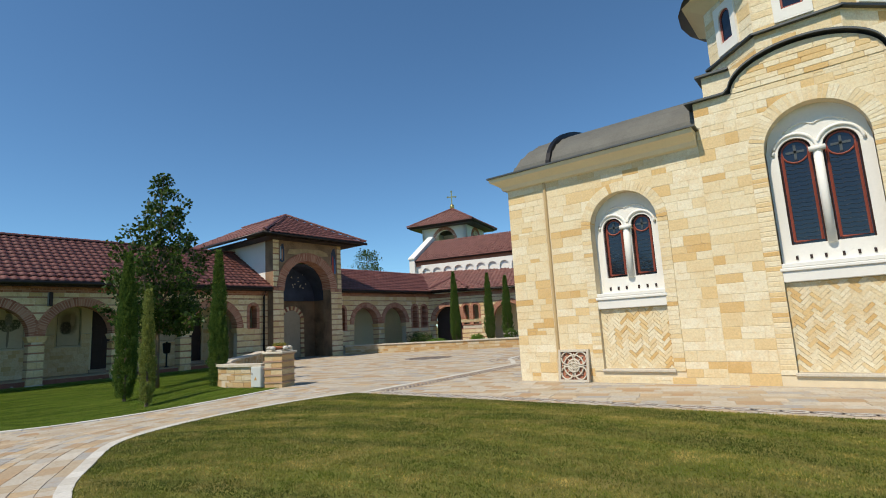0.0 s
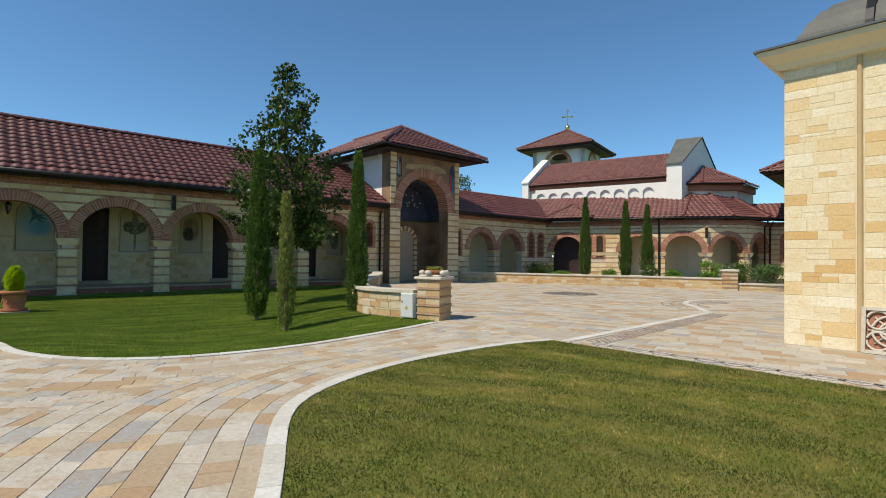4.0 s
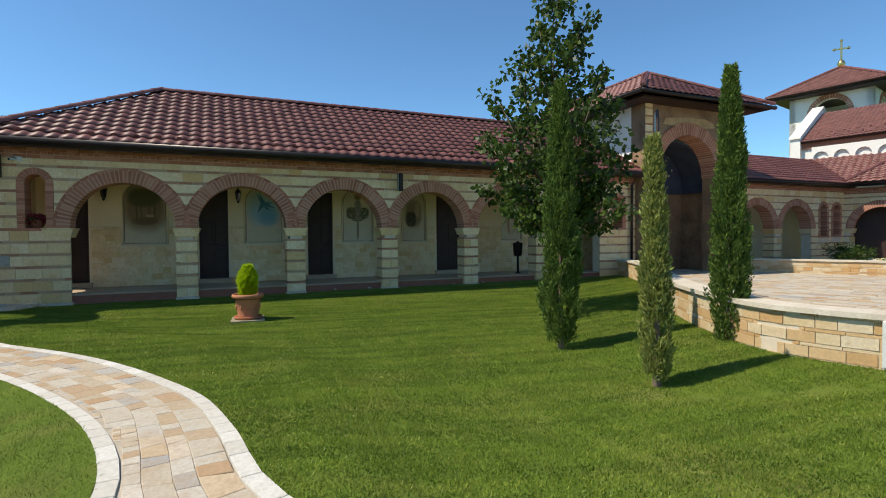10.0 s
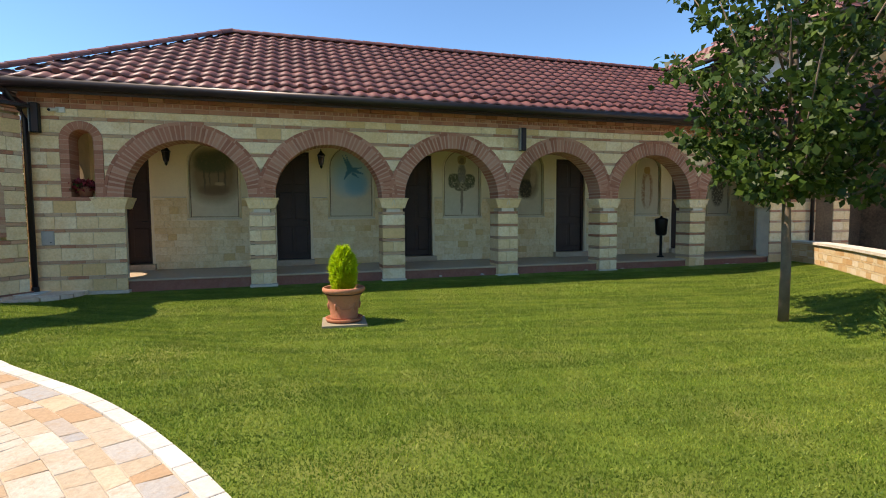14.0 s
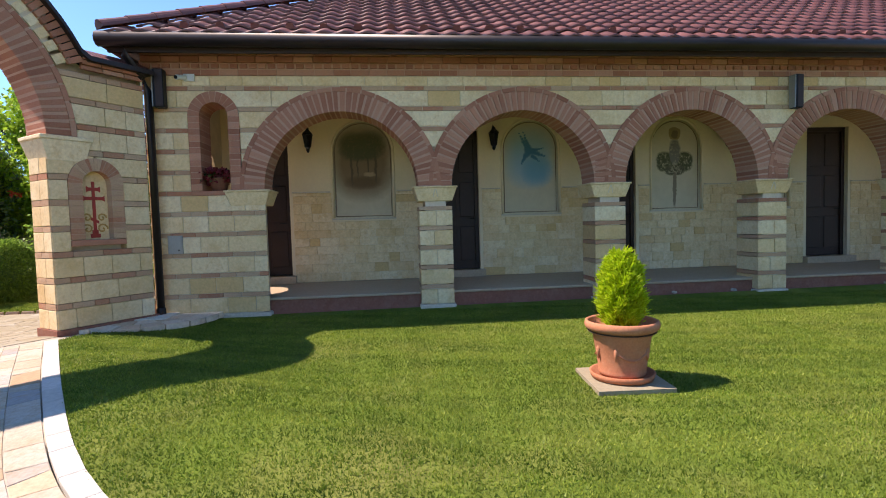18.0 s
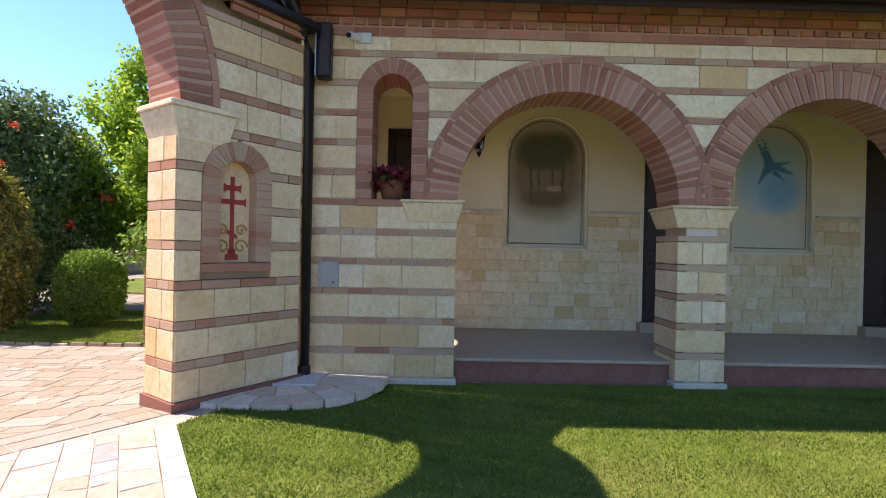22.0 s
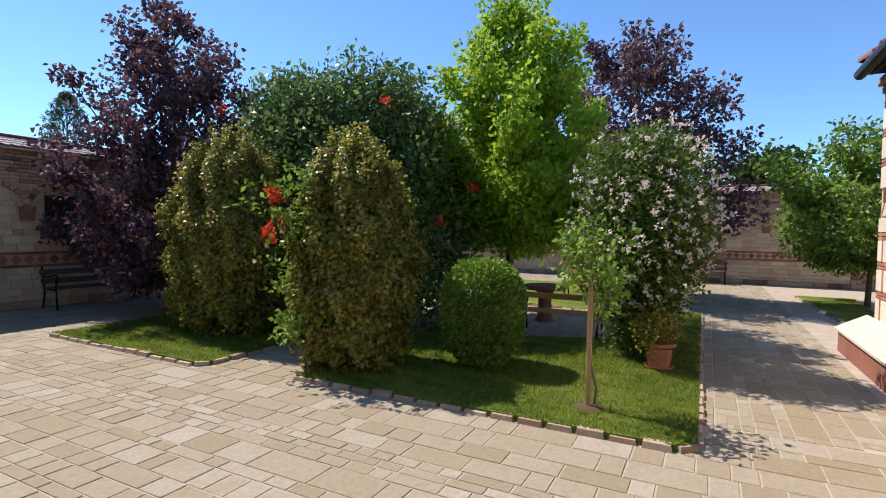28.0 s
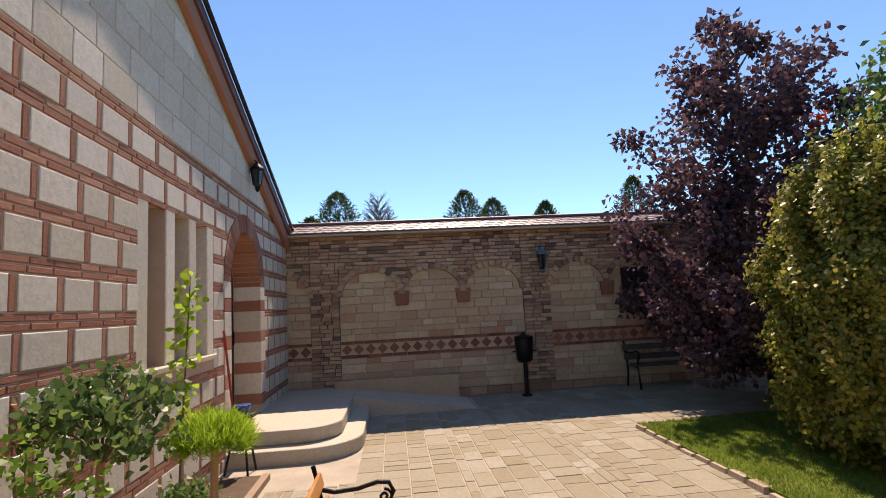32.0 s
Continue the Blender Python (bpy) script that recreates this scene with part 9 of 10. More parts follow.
rad = prof * lump * (0.5 + 0.5 * rng.random(n) ** 0.35)
pos = np.stack([rad * np.cos(ang), rad * np.sin(ang), 0.02 + 0.62 * s + 0.03 * rng.normal(size=n)], 1)
leaves("foliage", lime, pos, np.stack([np.cos(ang) * 0.8, np.sin(ang) * 0.8, np.ones(n) * 0.9], 1) + 0.7 * unit(n), 0.06, 0.012, LIME)
part("stem", Geo().tube([(0, 0, -0.08), (0, 0, 0.4)], 0.02, 6), BARKM, lime)
clay_pot(-29.35, -6.62, G + 0.05, 0.62, "small terracotta pot with a low plant in the grass bed", False)
bush("pot_plant", -29.35, -6.62, G + 0.3, 0.3, 0.42, HEDGE, "low yellow-green plant in a terracotta pot", 1400, 0.05, 0.03, None, 0, 0.05)
fp = thing("flower_pot", "dark flower pot with dark red flowers in the wall niche", "plant pot", at=(-24.62, -3.0, 1.80))
part("pot", Geo().ring(0, 0, [(0.10, 0.0), (0.14, 0.16), (0.155, 0.17), (0.155, 0.2), (0.135, 0.2), (0.12, 0.15)], 20), DARKRED, fp, smooth=True)
leaves("blossom", fp, np.stack([rng.normal(size=700) * 0.08, rng.normal(size=700) * 0.13, 0.14 + 0.17 * rng.random(700)], 1), unit(700), 0.06, 0.05, DARKFLOWER, "", None, True)
leaves("foliage", fp, np.stack([rng.normal(size=380) * 0.08, rng.normal(size=380) * 0.11, 0.15 + 0.10 * rng.random(380)], 1), unit(380), 0.05, 0.04, MAPLE)
# moss and pebbles on the pier
n = 900
leaves("moss", bowl, np.stack([rng.normal(size=n) * 0.07, rng.normal(size=n) * 0.07, 0.1 + 0.06 * rng.random(n)], 1), unit(n), 0.035, 0.02, HEDGE)
for k in range(5):
    a = k * 1.26
    solid("pebble", Geo().ring(-11.98 + 0.27 * math.cos(a), 8.02 + 0.27 * math.sin(a), [(0.02, 0.94), (0.07, 0.96), (0.075, 1.0), (0.03, 1.035)], 10), CURB, "white pebble on the pier cap", "pebble", "pier pebbles", smooth=True)


def flood_light(x, y, z, out, label="black outdoor loudspeaker box on the arcade wall"):
    t = thing("wall_speaker", label, "loudspeaker", "wall speakers", at=(x, y, z))
    bevel(part("body", Geo().box(0.02, 0.16, -0.07, 0.07, -0.27, 0.27), IRON, t), 0.015, 2)
    part("grille", Geo().box(0.161, 0.168, -0.035, 0.06, -0.25, 0.25), DARKWOOD, t)
    part("side_rail", Geo().box(0.03, 0.166, -0.083, -0.071, -0.26, 0.26), STEEL, t, "dull steel side rail")
    part("bracket", Geo().box(-0.0, 0.02, -0.03, 0.03, -0.05, 0.05), IRON, t)
    return t


flood_light(-24.48, -3.68, 3.25, 1)
flood_light(-24.48, 6.15, 3.2, 1)
cam_ = thing("security_camera", "small white security camera under the cornice", "camera", at=(-24.49, -3.35, 3.43))
part("mount", Geo().box(0, 0.03, -0.03, 0.12, -0.05, 0.05), METALGREY, cam_)
part("body", Geo().tube([(0.03, 0.0, 0), (0.16, -0.08, -0.03)], 0.035, 10), METALGREY, cam_)
part("lens", Geo().tube([(0.16, -0.08, -0.03), (0.175, -0.089, -0.034)], 0.025, 10), IRON, cam_)
mb = thing("meter_box", "small brushed steel box set in the wall", "box", at=(-24.49, -3.62, 1.02))
bevel(part("frame", Geo().box(0.0, 0.02, -0.105, 0.105, -0.135, 0.135), STEEL, mb), 0.004)
part("door", Geo().box(0.021, 0.026, -0.09, 0.09, -0.118, 0.118), STEEL, mb, "dull steel door")
part("lock", Geo().tube([(0.026, 0.05, -0.08), (0.034, 0.05, -0.08)], 0.012, 8), IRON, mb)


def litter_bin(x, y, z, label):
    t = thing("litter_bin", label, "litter bin", "litter bins", at=(x, y, z))
    part("post", Geo().tube([(0, 0, 0), (0, 0, 0.75)], 0.04, 10), IRON, t)
    part("foot", Geo().ring(0, 0, [(0.1, 0.0), (0.1, 0.02), (0.05, 0.05)], 14), IRON, t)
    part("bin", Geo().ring(0, 0.0, [(0.10, 0.62), (0.15, 0.66), (0.17, 0.95), (0.18, 1.05), (0.18, 1.07)], 18), IRON, t, smooth=True)
    part("lid", Geo().ring(0, 0, [(0.19, 1.071), (0.17, 1.10), (0.05, 1.13), (0.03, 1.17), (0.01, 1.18)], 18), IRON, t, smooth=True)
    part("pivot", Geo().tube([(-0.23, 0, 0.82), (0.23, 0, 0.82)], 0.015, 6), IRON, t)
    return t


litter_bin(-25.95, -17.95, G, "black cast-iron litter bin on a post beside the wall")
litter_bin(-25.35, 10.95, 0.165, "black litter bin on a post in the arcade")


OLDWOOD = plain_mat("weathered_dark_wood", (0.09, 0.065, 0.05), 0.7, spread=0.3, scale=14, bump=0.1)


def park_bench(x, y, z, yaw, label, length=1.5, size=1.0, wood=BENCHWOOD, look_="varnished orange wooden slat", backs=((0.56, 0.235), (0.74, 0.29))):
    """A slatted bench between two scrolled iron ends; it faces along its own -y."""
    b = thing("park_bench", label, "bench", "garden benches", at=(x, y, z))
    b.rotation_euler = (0, 0, radians(yaw))
    b.scale = (size, size, size)
    for s in (-1, 1):
        u = s * (length / 2 - 0.06)
        e = part("end_frame", Geo().tube([(u, -0.25, 0), (u, -0.22, 0.2), (u, -0.2, 0.40), (u, 0.1, 0.40), (u, 0.24, 0.44), (u, 0.34, 0.86)], 0.02, 7).tube([(u, 0.22, 0.44), (u, 0.25, 0.2), (u, 0.3, 0.0)], 0.02, 7), IRON, b, "black cast-iron end frame", True)
        part("arm", Geo().tube([(u, 0.30, 0.68), (u, 0.18, 0.65), (u, 0.0, 0.66), (u, -0.16, 0.70), (u, -0.25, 0.69), (u, -0.285, 0.62), (u, -0.25, 0.55), (u, -0.205, 0.53), (u, -0.20, 0.40)], 0.018, 7), IRON, e, "", True)
        pts = [(u, -0.215 + 0.06 * (1 - k / 20) * math.cos(k * 0.55 + 1.5), 0.585 + 0.06 * (1 - k / 20) * math.sin(k * 0.55 + 1.5)) for k in range(18)]
        part("scroll", Geo().tube(pts, 0.012, 6), IRON, e, "", True)
    for k in range(4):
        y0 = -0.24 + 0.115 * k
        bevel(part("seat_slat", Geo().box(-length / 2, length / 2, y0, y0 + 0.09, 0.415, 0.445), wood, b, look_), 0.006)
    for zz, yy in backs:
        m = pose(0, yy, zz, -14)
        bevel(part("back_slat", Geo().box(-length / 2, length / 2, -0.015, 0.015, -0.055, 0.055).turned(m), wood, b, look_), 0.006)
    return b


BX, BY = -23.23, -11.35
park_bench(BX, BY, G, -90, "slatted orange wooden bench with scrolled iron arms", 1.5, 0.85)
park_bench(-31.05, -8.3, G, -90, "slatted orange bench beside the grass bed", 1.6, 0.88, backs=((0.76, 0.30),))
park_bench(-36.2, -8.85, G, 90, "slatted orange bench deeper in the garden", 1.5, 0.88, backs=((0.76, 0.30),))
park_bench(-29.0, -17.95, G, 180, "weathered dark bench along the south wall", 2.0, 1.0, OLDWOOD, "weathered dark slat")
park_bench(-42.9, -6.5, G, -90, "weathered dark bench along the west wall", 2.0, 1.0, OLDWOOD, "weathered dark slat")
tb = thing("garden_table", "round stone garden table between the benches", "table", at=(-32.2, -8.9, G))
part("tabletop", Geo().ring(0, 0, [(0.40, 0.62), (0.42, 0.64), (0.42, 0.69), (0.40, 0.70)], 24), DARKRED, tb)
part("foot", Geo().ring(0, 0, [(0.2, 0.0), (0.14, 0.1), (0.12, 0.5), (0.2, 0.62)], 18), DARKRED, tb)
# plant stand with a blue pot, and a rake at the door
ps = thing("plant_stand", "black iron tripod stand with a small blue pot", "plant stand", at=(-21.78, -14.45, G))
for k in range(3):
    a = k * 2.1
    part("leg", Geo().tube([(0.2 * math.cos(a), 0.2 * math.sin(a), 0), (0.06 * math.cos(a), 0.06 * math.sin(a), 0.62)], 0.013, 6), IRON, ps)
part("ring", Geo().ring(0, 0, [(0.1, 0.6), (0.11, 0.62), (0.1, 0.64)], 14), IRON, ps)
bp_ = thing("blue_pot", "small glazed blue flower pot on the stand", "plant pot", at=(-21.78, -14.45, G + 0.64))
BLUE = plain_mat("blue_glaze", (0.03, 0.07, 0.25), 0.25, spread=0.2, bump=0.02)
part("pot", Geo().ring(0, 0, [(0.06, 0.0), (0.09, 0.1), (0.1, 0.12), (0.085, 0.12)], 16), BLUE, bp_, smooth=True)
rk = thing("red_handle", "red-handled broom leaning at the house door", "broom", at=(-21.62, -14.75, G))
part("handle", Geo().tube([(0, 0, 0.35), (0.08, 0.16, 1.6)], 0.014, 8), REDPAINT, rk)
part("head", Geo().box(-0.05, 0.05, -0.14, 0.14, 0.33, 0.4), DARKWOOD, rk)
FLAG = stone_mat("pale_flagstone", [(0.0, (0.62, 0.45, 0.31)), (0.4, (0.72, 0.60, 0.46)), (1.0, (0.78, 0.70, 0.58))], vein=(0.66, 0.52, 0.38), vein_amount=0.5)
# a fan of small flagstones between the pillar and the wall, with a grey slab under the downpipe
fan = lambda r, a: (-24.42 + r * math.cos(radians(a)), -4.05 + r * math.sin(radians(a)))
solid("flagstone_bed", Geo().prism([(-24.46, -4.6)] + [fan(1.0, -31 + 12.4 * k) for k in range(11)], -0.08, 0.002), MORTARW, "light mortar bed between the flagstones", "slab", "flagstones", "structure")
for r0, r1, cuts in ((0.5, 0.78, (-32, -8, 12, 34, 55, 76, 92)), (0.79, 1.06, (-30, -12, 3, 20, 35, 52, 66, 82, 93))):
    for a0, a1 in zip(cuts, cuts[1:]):
        am = (a0 + a1) / 2
        pts = [fan(r0, a0 + 1), fan(r0, a1 - 1), fan(r1, a1 - 0.7), fan(r1 + 0.02 * rng.random(), am), fan(r1, a0 + 0.7)]
        solid("flagstone", Geo().prism([pts[0], pts[4], pts[3], pts[2], pts[1]], -0.06, 0.012 + 0.008 * rng.random()), FLAG, "small pale flagstone beside the downpipe", "slab", "flagstones", "structure")
solid("drain_slab", Geo().prism([(-24.45, -4.2), (-23.98, -4.05), (-23.98, -3.62), (-24.45, -3.6)], -0.06, 0.03), CURB, "pale grey slab under the downpipe", "slab", "flagstones", "structure")

# ---- paving, kerbs, grass: last and many ----
LAWNS = [WEST_LAWN, CHURCH_LAWN, SOUTH_LAWN]
BEDS = [BED1, BED2, BED3, BED4]


def slab_verts(quad, top, e=0.004):
    """A paving stone with a worn rim: four corners, counter-clockwise."""
    n = len(quad)
    cx, cy = sum(p[0] for p in quad) / n, sum(p[1] for p in quad) / n
    v = []
    for x, y in quad:
        d = math.hypot(x - cx, y - cy) or 1
        k = 1 - 0.006 / d
        v.append((cx + (x - cx) * k, cy + (y - cy) * k, ground_z(x, y) + top))
    v += [(x, y, ground_z(x, y) + top - e) for x, y in quad]
    v += [(x, y, ground_z(x, y) - 0.035) for x, y in quad]
    f = [tuple(range(n))] + [(n + i, n + (i + 1) % n, (i + 1) % n, i) for i in range(n)] + [(2 * n + i, 2 * n + (i + 1) % n, n + (i + 1) % n, n + i) for i in range(n)]
    return v, f


class Paving:
    def __init__(self, name, mat, parent, zone, limit=300):
        self.rest, self.name, self.mat, self.parent, self.zone, self.limit, self.n = Geo(), name, mat, parent, zone, limit, 0

    def add(self, quad):
        v, f = slab_verts(quad, 0.004 * (rng.random() - 0.5))
        cx, cy = sum(p[0] for p in quad) / len(quad), sum(p[1] for p in quad) / len(quad)
        if self.n < self.limit and inside(cx, cy, self.zone):
            self.n += 1
            part(self.name, Geo().add(v, f), self.mat, self.parent)
        else:
            self.rest.add(v, f)

    def finish(self):
        part(self.name + "s", self.rest, self.mat, self.parent)["kind"] = "stuff"


def along(line):
    pts = [Vector((*p, 0)) for p in line]
    nor = []
    for i in range(len(pts)):
        d = (pts[min(i + 2, len(pts) - 1)] - pts[max(i - 2, 0)]).normalized()
        nor.append(Vector((d.y, -d.x, 0)))
    total = [0.0]
    for a, b in zip(pts, pts[1:]):
        total.append(total[-1] + (b - a).length)
    return pts, nor, total


def offset_at(ln, s, off):
    pts, nor, total = ln
    s = min(max(s, 0), total[-1] - 1e-6)
    lo, hi = 0, len(total) - 2
    while lo < hi:
        m = (lo + hi + 1) // 2
        if total[m] <= s:
            lo = m
        else:
            hi = m - 1
    t = (s - total[lo]) / max(1e-6, total[lo + 1] - total[lo])
    p = pts[lo].lerp(pts[lo + 1], t) + nor[lo].lerp(nor[lo + 1], t).normalized() * off
    return (p.x, p.y)


def kerbs(ln, off, width, parent, mat, name="kerb_stone", length=0.32, top=0.012, limit=120, skip=0.0):
    """Kerb stones along an edge."""
    s = skip
    g = Geo()
    n = 0
    while s < ln[2][-1] - 0.05:
        e = min(s + length * (0.75 + 0.5 * rng.random()), ln[2][-1])
        a, b, c, d = offset_at(ln, s + 0.004, off), offset_at(ln, e - 0.004, off), offset_at(ln, e - 0.004, off + width), offset_at(ln, s + 0.004, off + width)
        v, f = slab_verts([d, c, b, a], top)
        if n < limit:
            part(name, Geo().add(v, f), mat, parent)
        else:
            g.add(v, f)
        n += 1
        s = e
    if g.v:
        part(name + "s", g, mat, parent)["kind"] = "stuff"


west_ln, church_ln, south_ln = along(WEST_EDGE), along(CHURCH_EDGE[::-1]), along(SOUTH_EDGE[::-1])
kerbs(west_ln, 0.0, 0.13, lawn_west, CURB)
kerbs(church_ln, -0.0, 0.14, lawn_church, CURB)
kerbs(south_ln, 0.0, 0.13, lawn_south, CURB, limit=40)


def blocked(x, y):
    for p in LAWNS:
        if inside(x, y, p):
            return True
    return False


def gate_side(x, y):
    """Signed distance beyond the gate line into the garden."""
    return (x + 23.28) * -0.593 + (y + 4.57) * -0.805


def trim(q, far):
    """A stone cut along a straight line: what lies where far(x, y) is below 0."""
    out = []
    for i in range(len(q)):
        a, b = q[i], q[(i + 1) % len(q)]
        fa, fb = far(*a), far(*b)
        if fa <= 0:
            out.append(a)
        if fa * fb < 0:
            t = fa / (fa - fb)
            out.append((a[0] + (b[0] - a[0]) * t, a[1] + (b[1] - a[1]) * t))
    return out


def cut_in(pav, q, ok, deep=2, far=None):
    """Lay a stone, or, where an edge crosses it, the smaller pieces of it that fit."""
    if far is not None:
        sides = [far(*p) for p in q]
        if min(sides) >= 0:
            return
        if max(sides) > 0:
            t = trim(q, far)
            area = sum(t[i][0] * t[(i + 1) % len(t)][1] - t[(i + 1) % len(t)][0] * t[i][1] for i in range(len(t))) / 2
            if len(t) > 2 and area > 0.001 and all(ok(x, y) for x, y in t):
                pav.add(t)
            return
    good = [ok(x, y) for x, y in q]
    if all(good):
        pav.add(q)
    elif deep and (any(good) or deep == 2):
        def at(u, v):
            a = [q[0][i] + (q[1][i] - q[0][i]) * u for i in (0, 1)]
            b = [q[3][i] + (q[2][i] - q[3][i]) * u for i in (0, 1)]
            return tuple(a[i] + (b[i] - a[i]) * v for i in (0, 1))
        for u in (0.0, 0.5):
            for v in (0.0, 0.5):
                cut_in(pav, [at(u, v), at(u + 0.5, v), at(u + 0.5, v + 0.5), at(u, v + 0.5)], ok, deep - 1)


# curved courses that follow the lawn's edge
NEAR_PATH = [(-23.5, -6.0), (-5.0, -2.0), (-4.0, 2.4), (-9.0, 9.0), (-13.0, 9.0), (-25.0, -3.0)]
pv = Paving("paving_stone", PAVE, court_bed, NEAR_PATH)
WEST_PTS, CHURCH_PTS = np.array(WEST_EDGE[::2]), np.array(CHURCH_EDGE[::2])


def gap_to(pts, x, y):
    return ((pts - (x, y)) ** 2).sum(axis=1).min()


def path_courses(ln, far, mine, other):
    """Courses of stones parallel to one lawn edge, up to the middle of the path."""
    off = 0.14
    total = ln[2][-1]

    def ok(x, y):
        return not blocked(x, y) and gap_to(mine, x, y) * 0.7 <= gap_to(other, x, y)

    while off < far:
        w = 0.125 + 0.11 * rng.random()
        s, skew = 0.0, 0.0
        while s < total:
            g0, g1 = offset_at(ln, s, off + w / 2), offset_at(ln, min(s + 0.08, total), off + w / 2)
            ratio = math.hypot(g1[0] - g0[0], g1[1] - g0[1]) / 0.08
            e = min(s + (0.15 + 0.30 * rng.random()) / max(ratio, 0.35), total)
            q = [offset_at(ln, s, off + w - 0.005), offset_at(ln, e, off + w - 0.005), offset_at(ln, e, off), offset_at(ln, s, off)]
            dx, dy = q[1][0] - q[0][0], q[1][1] - q[0][1]
            dl = math.hypot(dx, dy)
            s = e
            if dl < 0.05 or dl > 1.3:
                continue
            k0, k1 = skew, (rng.random() - 0.5) * 0.05 / dl
            skew = k1
            k = 0.003 / dl
            q = [(q[0][0] + dx * (k + k0), q[0][1] + dy * (k + k0)), (q[1][0] - dx * (k - k1), q[1][1] - dy * (k - k1)), (q[2][0] - dx * (k + k1), q[2][1] - dy * (k + k1)), (q[3][0] + dx * (k - k0), q[3][1] + dy * (k - k0))]
            cx, cy = sum(p[0] for p in q) / 4, sum(p[1] for p in q) / 4
            area = sum(q[i][0] * q[(i + 1) % 4][1] - q[(i + 1) % 4][0] * q[i][1] for i in range(4)) / 2
            if area <= 0.008 or cy > 8.6 or cy < -7.5 or gap_to(mine, cx, cy) * 0.6 > gap_to(other, cx, cy):
                continue
            cut_in(pv, q, ok, 2, lambda x, y: gate_side(x, y) + 0.03)
        off += w


path_courses(west_ln, 11.5, WEST_PTS, CHURCH_PTS)
path_courses(church_ln, 3.5, CHURCH_PTS, WEST_PTS)
pv.finish()


def rows(pav, x0, x1, y0, y1, yaw, ok, width=(0.24, 0.36), length=(0.3, 0.6), joint=0.008, origin=(0, 0), far=None, mixed=1):
    """Straight courses over a region; mixed above 1: many small stones and some large."""
    c, s_ = math.cos(radians(yaw)), math.sin(radians(yaw))
    v = y0
    while v < y1:
        w = width[0] + (width[1] - width[0]) * rng.random() ** mixed
        u = x0 - rng.random() * 0.4
        while u < x1:
            L = (length[0] + (length[1] - length[0]) * rng.random() ** mixed) * (1 if mixed == 1 else 0.55 + 0.45 * w / width[1])
            q = [(u + joint / 2, v + joint / 2), (u + L - joint / 2, v + joint / 2), (u + L - joint / 2, v + w - joint / 2), (u + joint / 2, v + w - joint / 2)]
            q = [(origin[0] + a * c - b * s_, origin[1] + a * s_ + b * c) for a, b in q]
            cut_in(pav, q, ok, 2, far)
            u += L
        v += w


def court_ok(x, y):
    if blocked(x, y) or x < -24.6 or y < 7.6 and x > -8.5 or x > 6:
        return False
    if inside(x, y, [(-5.0, 10.2), (-11.6, 7.7), (-11.6, -8), (8, -8), (8, 7.58), (-8.3, 7.6)]):
        return y > 7.6 and x > -8.4
    if y > 10.3 and x > -6.2:
        return False
    if (x + 11.55) * -0.28 + (y - 7.6) * 0.96 < 0.05 and x < -8.4:
        return False
    return y < 26 and not (y > 20.5 + (x + 24) * 0.36 + 0.2)


cp_ = Paving("paving_stone", PAVE, court_bed, [(-12, 7.6), (-8.4, 7.6), (-6.0, 9.0), (-8.0, 13), (-12, 12)], 120)
rows(cp_, -26.0, 16.0, -6.0, 30.0, 14, court_ok, (0.2, 0.32), (0.25, 0.6), 0.009, (-12.0, 8.0))
cp_.finish()

# mosaics before the church: twisted border, checker band, white line and round field
CHIPD = stone_mat("dark_pebble", [(0.0, (0.22, 0.18, 0.16)), (1.0, (0.36, 0.31, 0.28))], vein=(0.2, 0.16, 0.14), vein_amount=0.3)


def chip(geo, x, y, h, turn=0.0, long=1.0):
    c, s_ = math.cos(turn), math.sin(turn)
    geo.prism([(x + c * a * h * long - s_ * b * h, y + s_ * a * h * long + c * b * h) for a, b in ((-1, -1), (1, -1), (1, 1), (-1, 1))], -0.01, 0.005)


dark, pale = Geo(), Geo()
for k in range(330):
    x = -8.05 + k * 0.045
    w = x * 2 * math.pi / 0.62
    for ph in (0.0, math.pi):
        y = 7.87 + 0.085 * math.sin(w + ph)
        slope = math.atan(0.085 * 2 * math.pi / 0.62 * math.cos(w + ph))
        chip(dark, x, y + 0.036, 0.013, slope, 1.8)
        chip(dark, x, y - 0.036, 0.013, slope, 1.8)
        chip(pale, x, y, 0.018, slope, 1.3)
part("mosaic_chips", dark, CHIPD, court_bed, "dark twisted pebble border in the paving")["kind"] = "stuff"
part("mosaic_chips", pale, CURB, court_bed, "pale strands of the twisted border")["kind"] = "stuff"
dark = Geo()
for k in range(84):
    y = 8.05 + k * 0.074
    x0 = -8.27 - 0.052 * (y - 8.0)
    for j in range(6):
        if j in (0, 5) or (k + j) % 2:
            chip(dark, x0 + 0.066 * j, y, 0.028 if j not in (0, 5) else 0.02, 0.05, 1.0)
part("mosaic_chips", dark, CHIPD, court_bed, "dark checker pebble band beside the white line")["kind"] = "stuff"
dark = Geo()
for k in range(900):
    a, r = rng.random() * 2 * math.pi, 1.0 * math.sqrt(rng.random())
    chip(dark, -14.8 + r * math.cos(a), 17.3 + r * math.sin(a), 0.03, a)
for k in range(5):
    for j in range(60):
        a = 1.9 + j * 0.042
        chip(dark, -9.2 + (0.5 + 0.16 * k) * math.cos(a) * 1.5, 16.9 + (0.5 + 0.16 * k) * math.sin(a) * 1.7, 0.026, a)
part("mosaic_chips", dark, CHIPD, court_bed, "round dark pebble mosaic in the paving")["kind"] = "stuff"
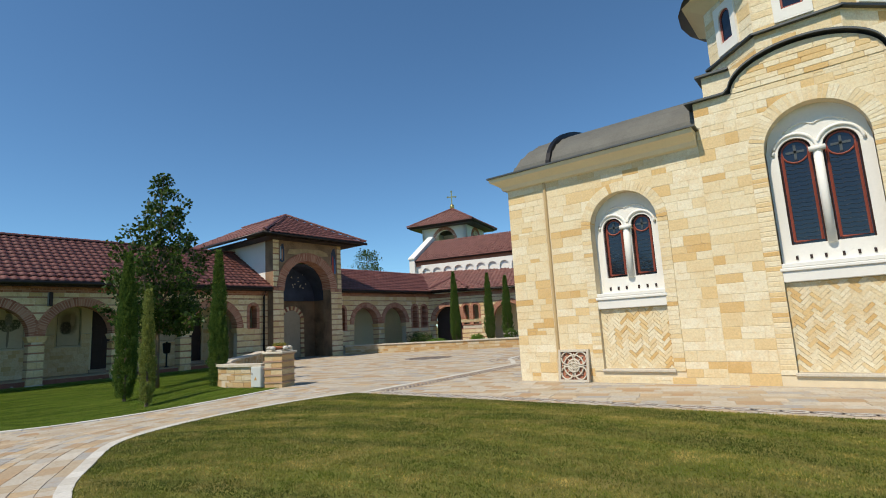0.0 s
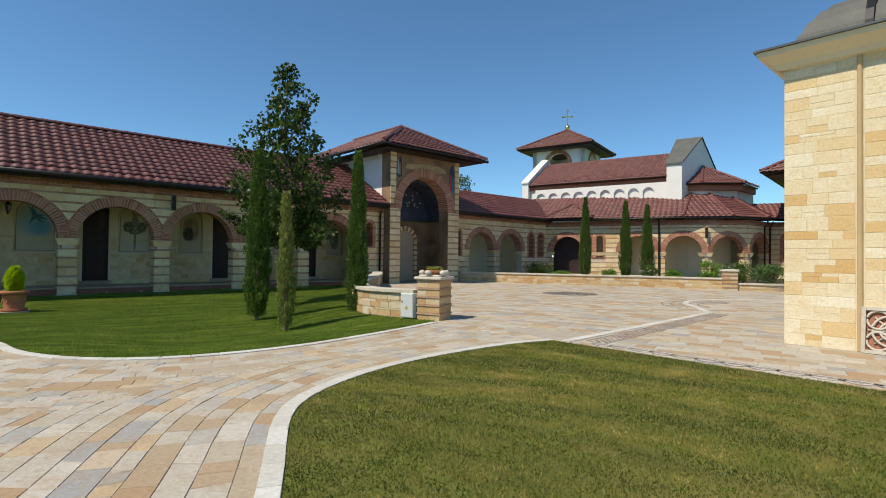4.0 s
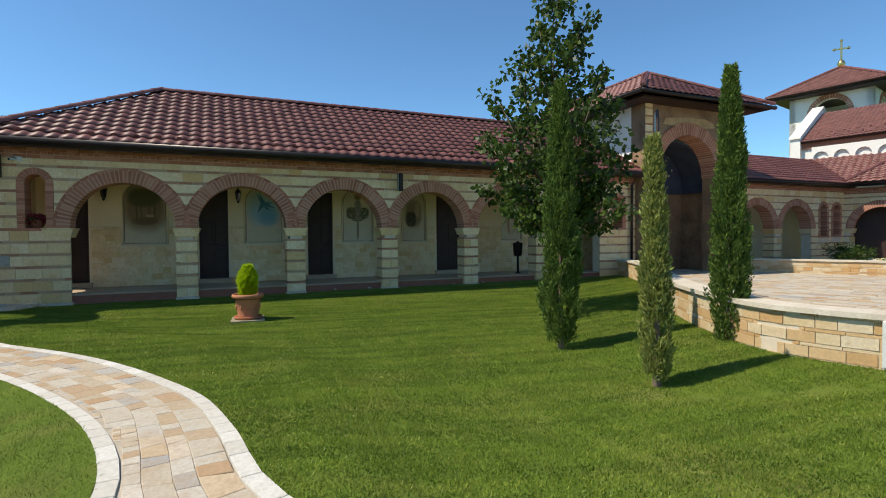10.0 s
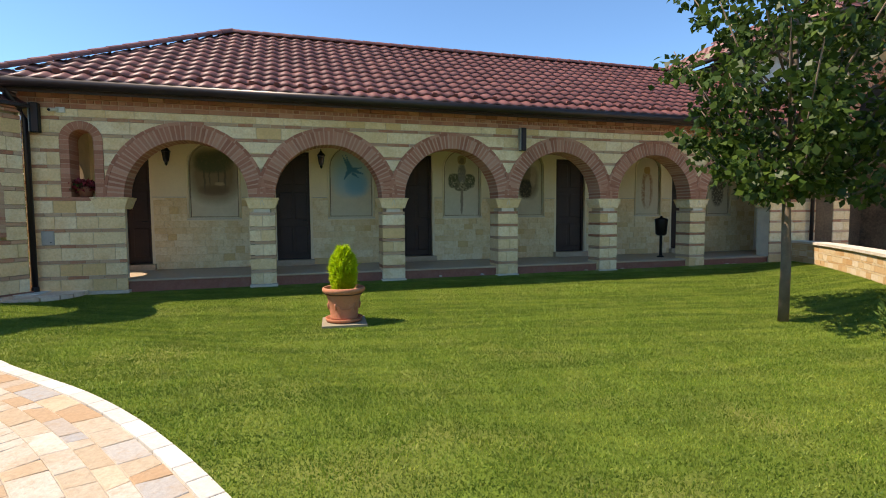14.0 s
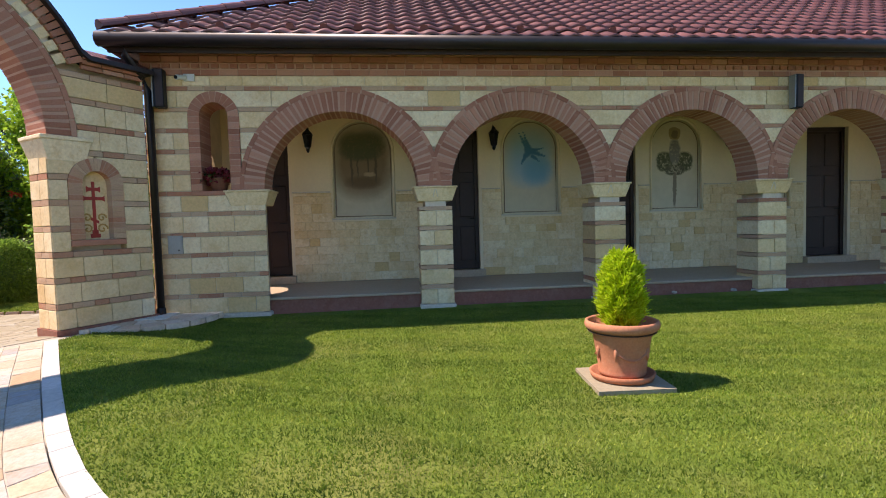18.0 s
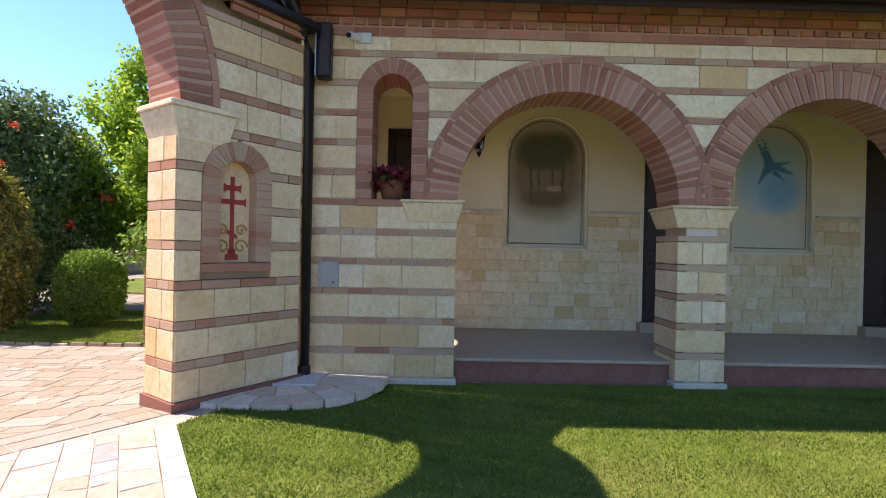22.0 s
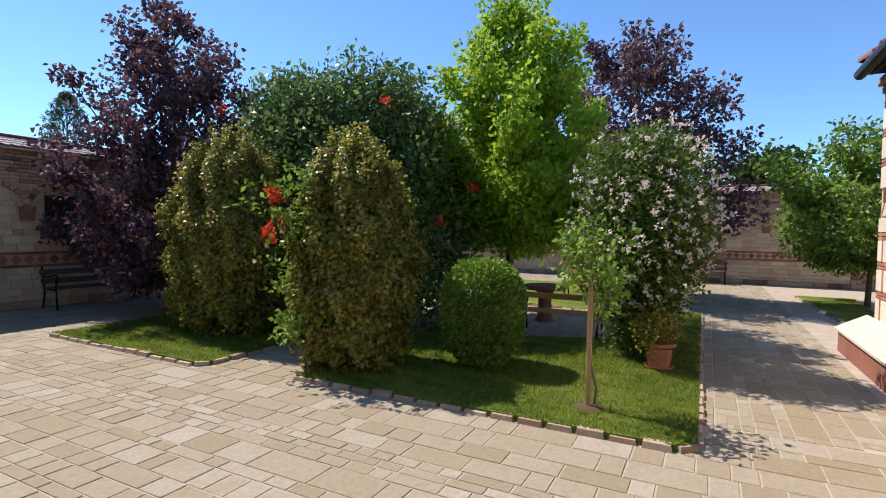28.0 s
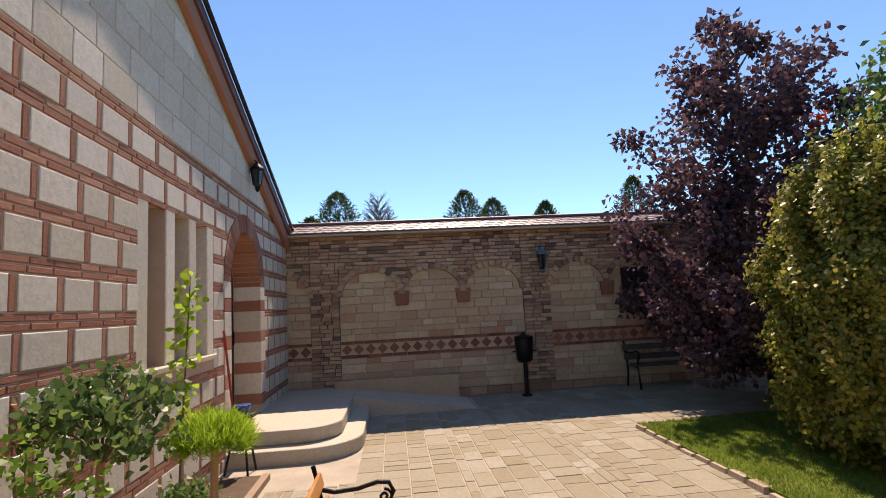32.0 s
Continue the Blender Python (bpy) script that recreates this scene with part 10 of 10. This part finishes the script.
for pts in ([(-8.55, 7.69), (-8.65, 10.2), (-8.83, 14.41)], [(-8.86, 14.36), (-9.61, 15.57), (-10.35, 16.6), (-10.66, 17.9), (-10.25, 19.28), (-9.44, 20.63)]):
    kerbs(along(spline(pts)), 0.0, 0.16, court_bed, CURB, "border_stone", 0.4, 0.008, 40)
# threshold course under the gate arch
th = Paving("threshold_stone", PAVE2, court_bed, [(-50, -50), (50, -50), (50, 50), (-50, 50)], 60)
u = -3.24
while u < -0.02:
    e = min(u + 0.22 + 0.2 * rng.random(), -0.02)
    for v0, v1 in ((-0.02, 0.2), (0.21, 0.40)):
        c = [GM @ Vector((a, b, 0)) for a, b in ((u + 0.004, v0), (e - 0.004, v0), (e - 0.004, v1), (u + 0.004, v1))]
        q = [(p.x, p.y) for p in c]
        ar = sum(q[i][0] * q[(i + 1) % 4][1] - q[(i + 1) % 4][0] * q[i][1] for i in range(4))
        th.add(q if ar > 0 else q[::-1])
    u = e


def garden_ok(x, y):
    if x > -21.4 and y < -7.4 or x < -43.3 or y < -18.35 or y > -4.4 and x < -24.3 or x > -18:
        return False
    if any(inside(x, y, b) for b in BEDS) or x > -22.15 and y < -7.5 and y > -13.95:
        return False
    if inside(x, y, [(-21.4, -18.3), (-23.06, -18.3), (-23.06, -13.85), (-21.4, -13.85)]) or inside(x, y, [(-22.0, -18.35), (-24.9, -18.35), (-24.9, -17.1), (-22.0, -17.1)]):
        return False
    return not inside(x, y, WEST_LAWN) and not inside(x, y, SOUTH_LAWN)


gp = Paving("garden_slab", PAVE2, court_bed, [(-27.0, -16.5), (-22.0, -16.5), (-20.0, -5.0), (-27.0, -5.5)], 300)
rows(gp, -4.0, 22.0, 0.0, 9.2, -90, lambda x, y: garden_ok(x, y) and x > -27.6, (0.1, 0.34), (0.18, 0.62), 0.012, (-27.6, -2.0), lambda x, y: 0.41 - gate_side(x, y), 1.4)
gp.finish()
gp = Paving("garden_slab", PAVE2, court_bed, [(-33.0, -6.1), (-27.6, -6.1), (-27.6, -4.3), (-33.0, -4.3)], 120)
rows(gp, -44.0, -27.6, -18.4, 5.0, 0, lambda x, y: garden_ok(x, y) and x < -27.6, (0.1, 0.3), (0.2, 0.6), 0.012, mixed=1.4)
gp.finish()


def blades(parent, poly, n, mat, length=0.045, zone=None, z=0.0, sunken=False):
    """Short mown grass: single blades scattered over a lawn."""
    xs, ys = [p[0] for p in poly], [p[1] for p in poly]
    got = []
    have = 0
    px, py = np.array(xs), np.array(ys)
    while have < n:
        x = min(xs) + (max(xs) - min(xs)) * rng.random(200000)
        y = min(ys) + (max(ys) - min(ys)) * rng.random(200000)
        hit = np.zeros(len(x), bool)
        j = len(px) - 1
        for i in range(len(px)):
            if py[i] != py[j]:
                c = ((py[i] > y) != (py[j] > y)) & (x < (px[j] - px[i]) * (y - py[i]) / (py[j] - py[i]) + px[i])
                hit ^= c
            j = i
        if zone is not None:
            hit &= zone(x, y)
        got.append(np.stack([x[hit], y[hit]], 1))
        have += hit.sum()
    xy = np.concatenate(got)[:n]
    h = length * (0.6 + 0.8 * rng.random(n))
    z = z + lawn_dip(xy[:, 0], xy[:, 1]) if sunken else z + path_dip(xy[:, 0], xy[:, 1])
    a = rng.random(n) * 2 * math.pi
    w = 0.0035 + 0.003 * rng.random(n)
    lean = rng.normal(size=(n, 2)) * 0.45
    v = np.empty((n, 3, 3), np.float32)
    v[:, 0] = np.stack([xy[:, 0] - w * np.cos(a), xy[:, 1] - w * np.sin(a), z], 1)
    v[:, 1] = np.stack([xy[:, 0] + w * np.cos(a), xy[:, 1] + w * np.sin(a), z], 1)
    v[:, 2] = np.stack([xy[:, 0] + lean[:, 0] * h, xy[:, 1] + lean[:, 1] * h, z + h], 1)
    me = bpy.data.meshes.new("grass")
    me.vertices.add(3 * n)
    me.vertices.foreach_set("co", v.reshape(-1))
    me.loops.add(3 * n)
    me.loops.foreach_set("vertex_index", np.arange(3 * n, dtype=np.int32))
    me.polygons.add(n)
    me.polygons.foreach_set("loop_start", np.arange(0, 3 * n, 3, dtype=np.int32))
    me.polygons.foreach_set("loop_total", np.full(n, 3, np.int32))
    me.materials.append(mat)
    me.update()
    me.validate()
    ob = new("grass", me)
    ob.parent = parent
    ob["kind"] = "stuff"
    return ob


blades(lawn_west, WEST_LAWN, 760000, BLADE, 0.019, sunken=True)
blades(lawn_south, SOUTH_TURF, 120000, BLADE, 0.024, lambda x, y: (x < -9.5) & (y > -5.5))
blades(lawn_church, CHURCH_LAWN, 400000, DRYBLADE, 0.017)
for o, b, n in ((bed_one, BED1, 90000), (bed_two, BED2, 60000)):
    blades(o, b, n, BLADE, 0.03, None, G + 0.045)
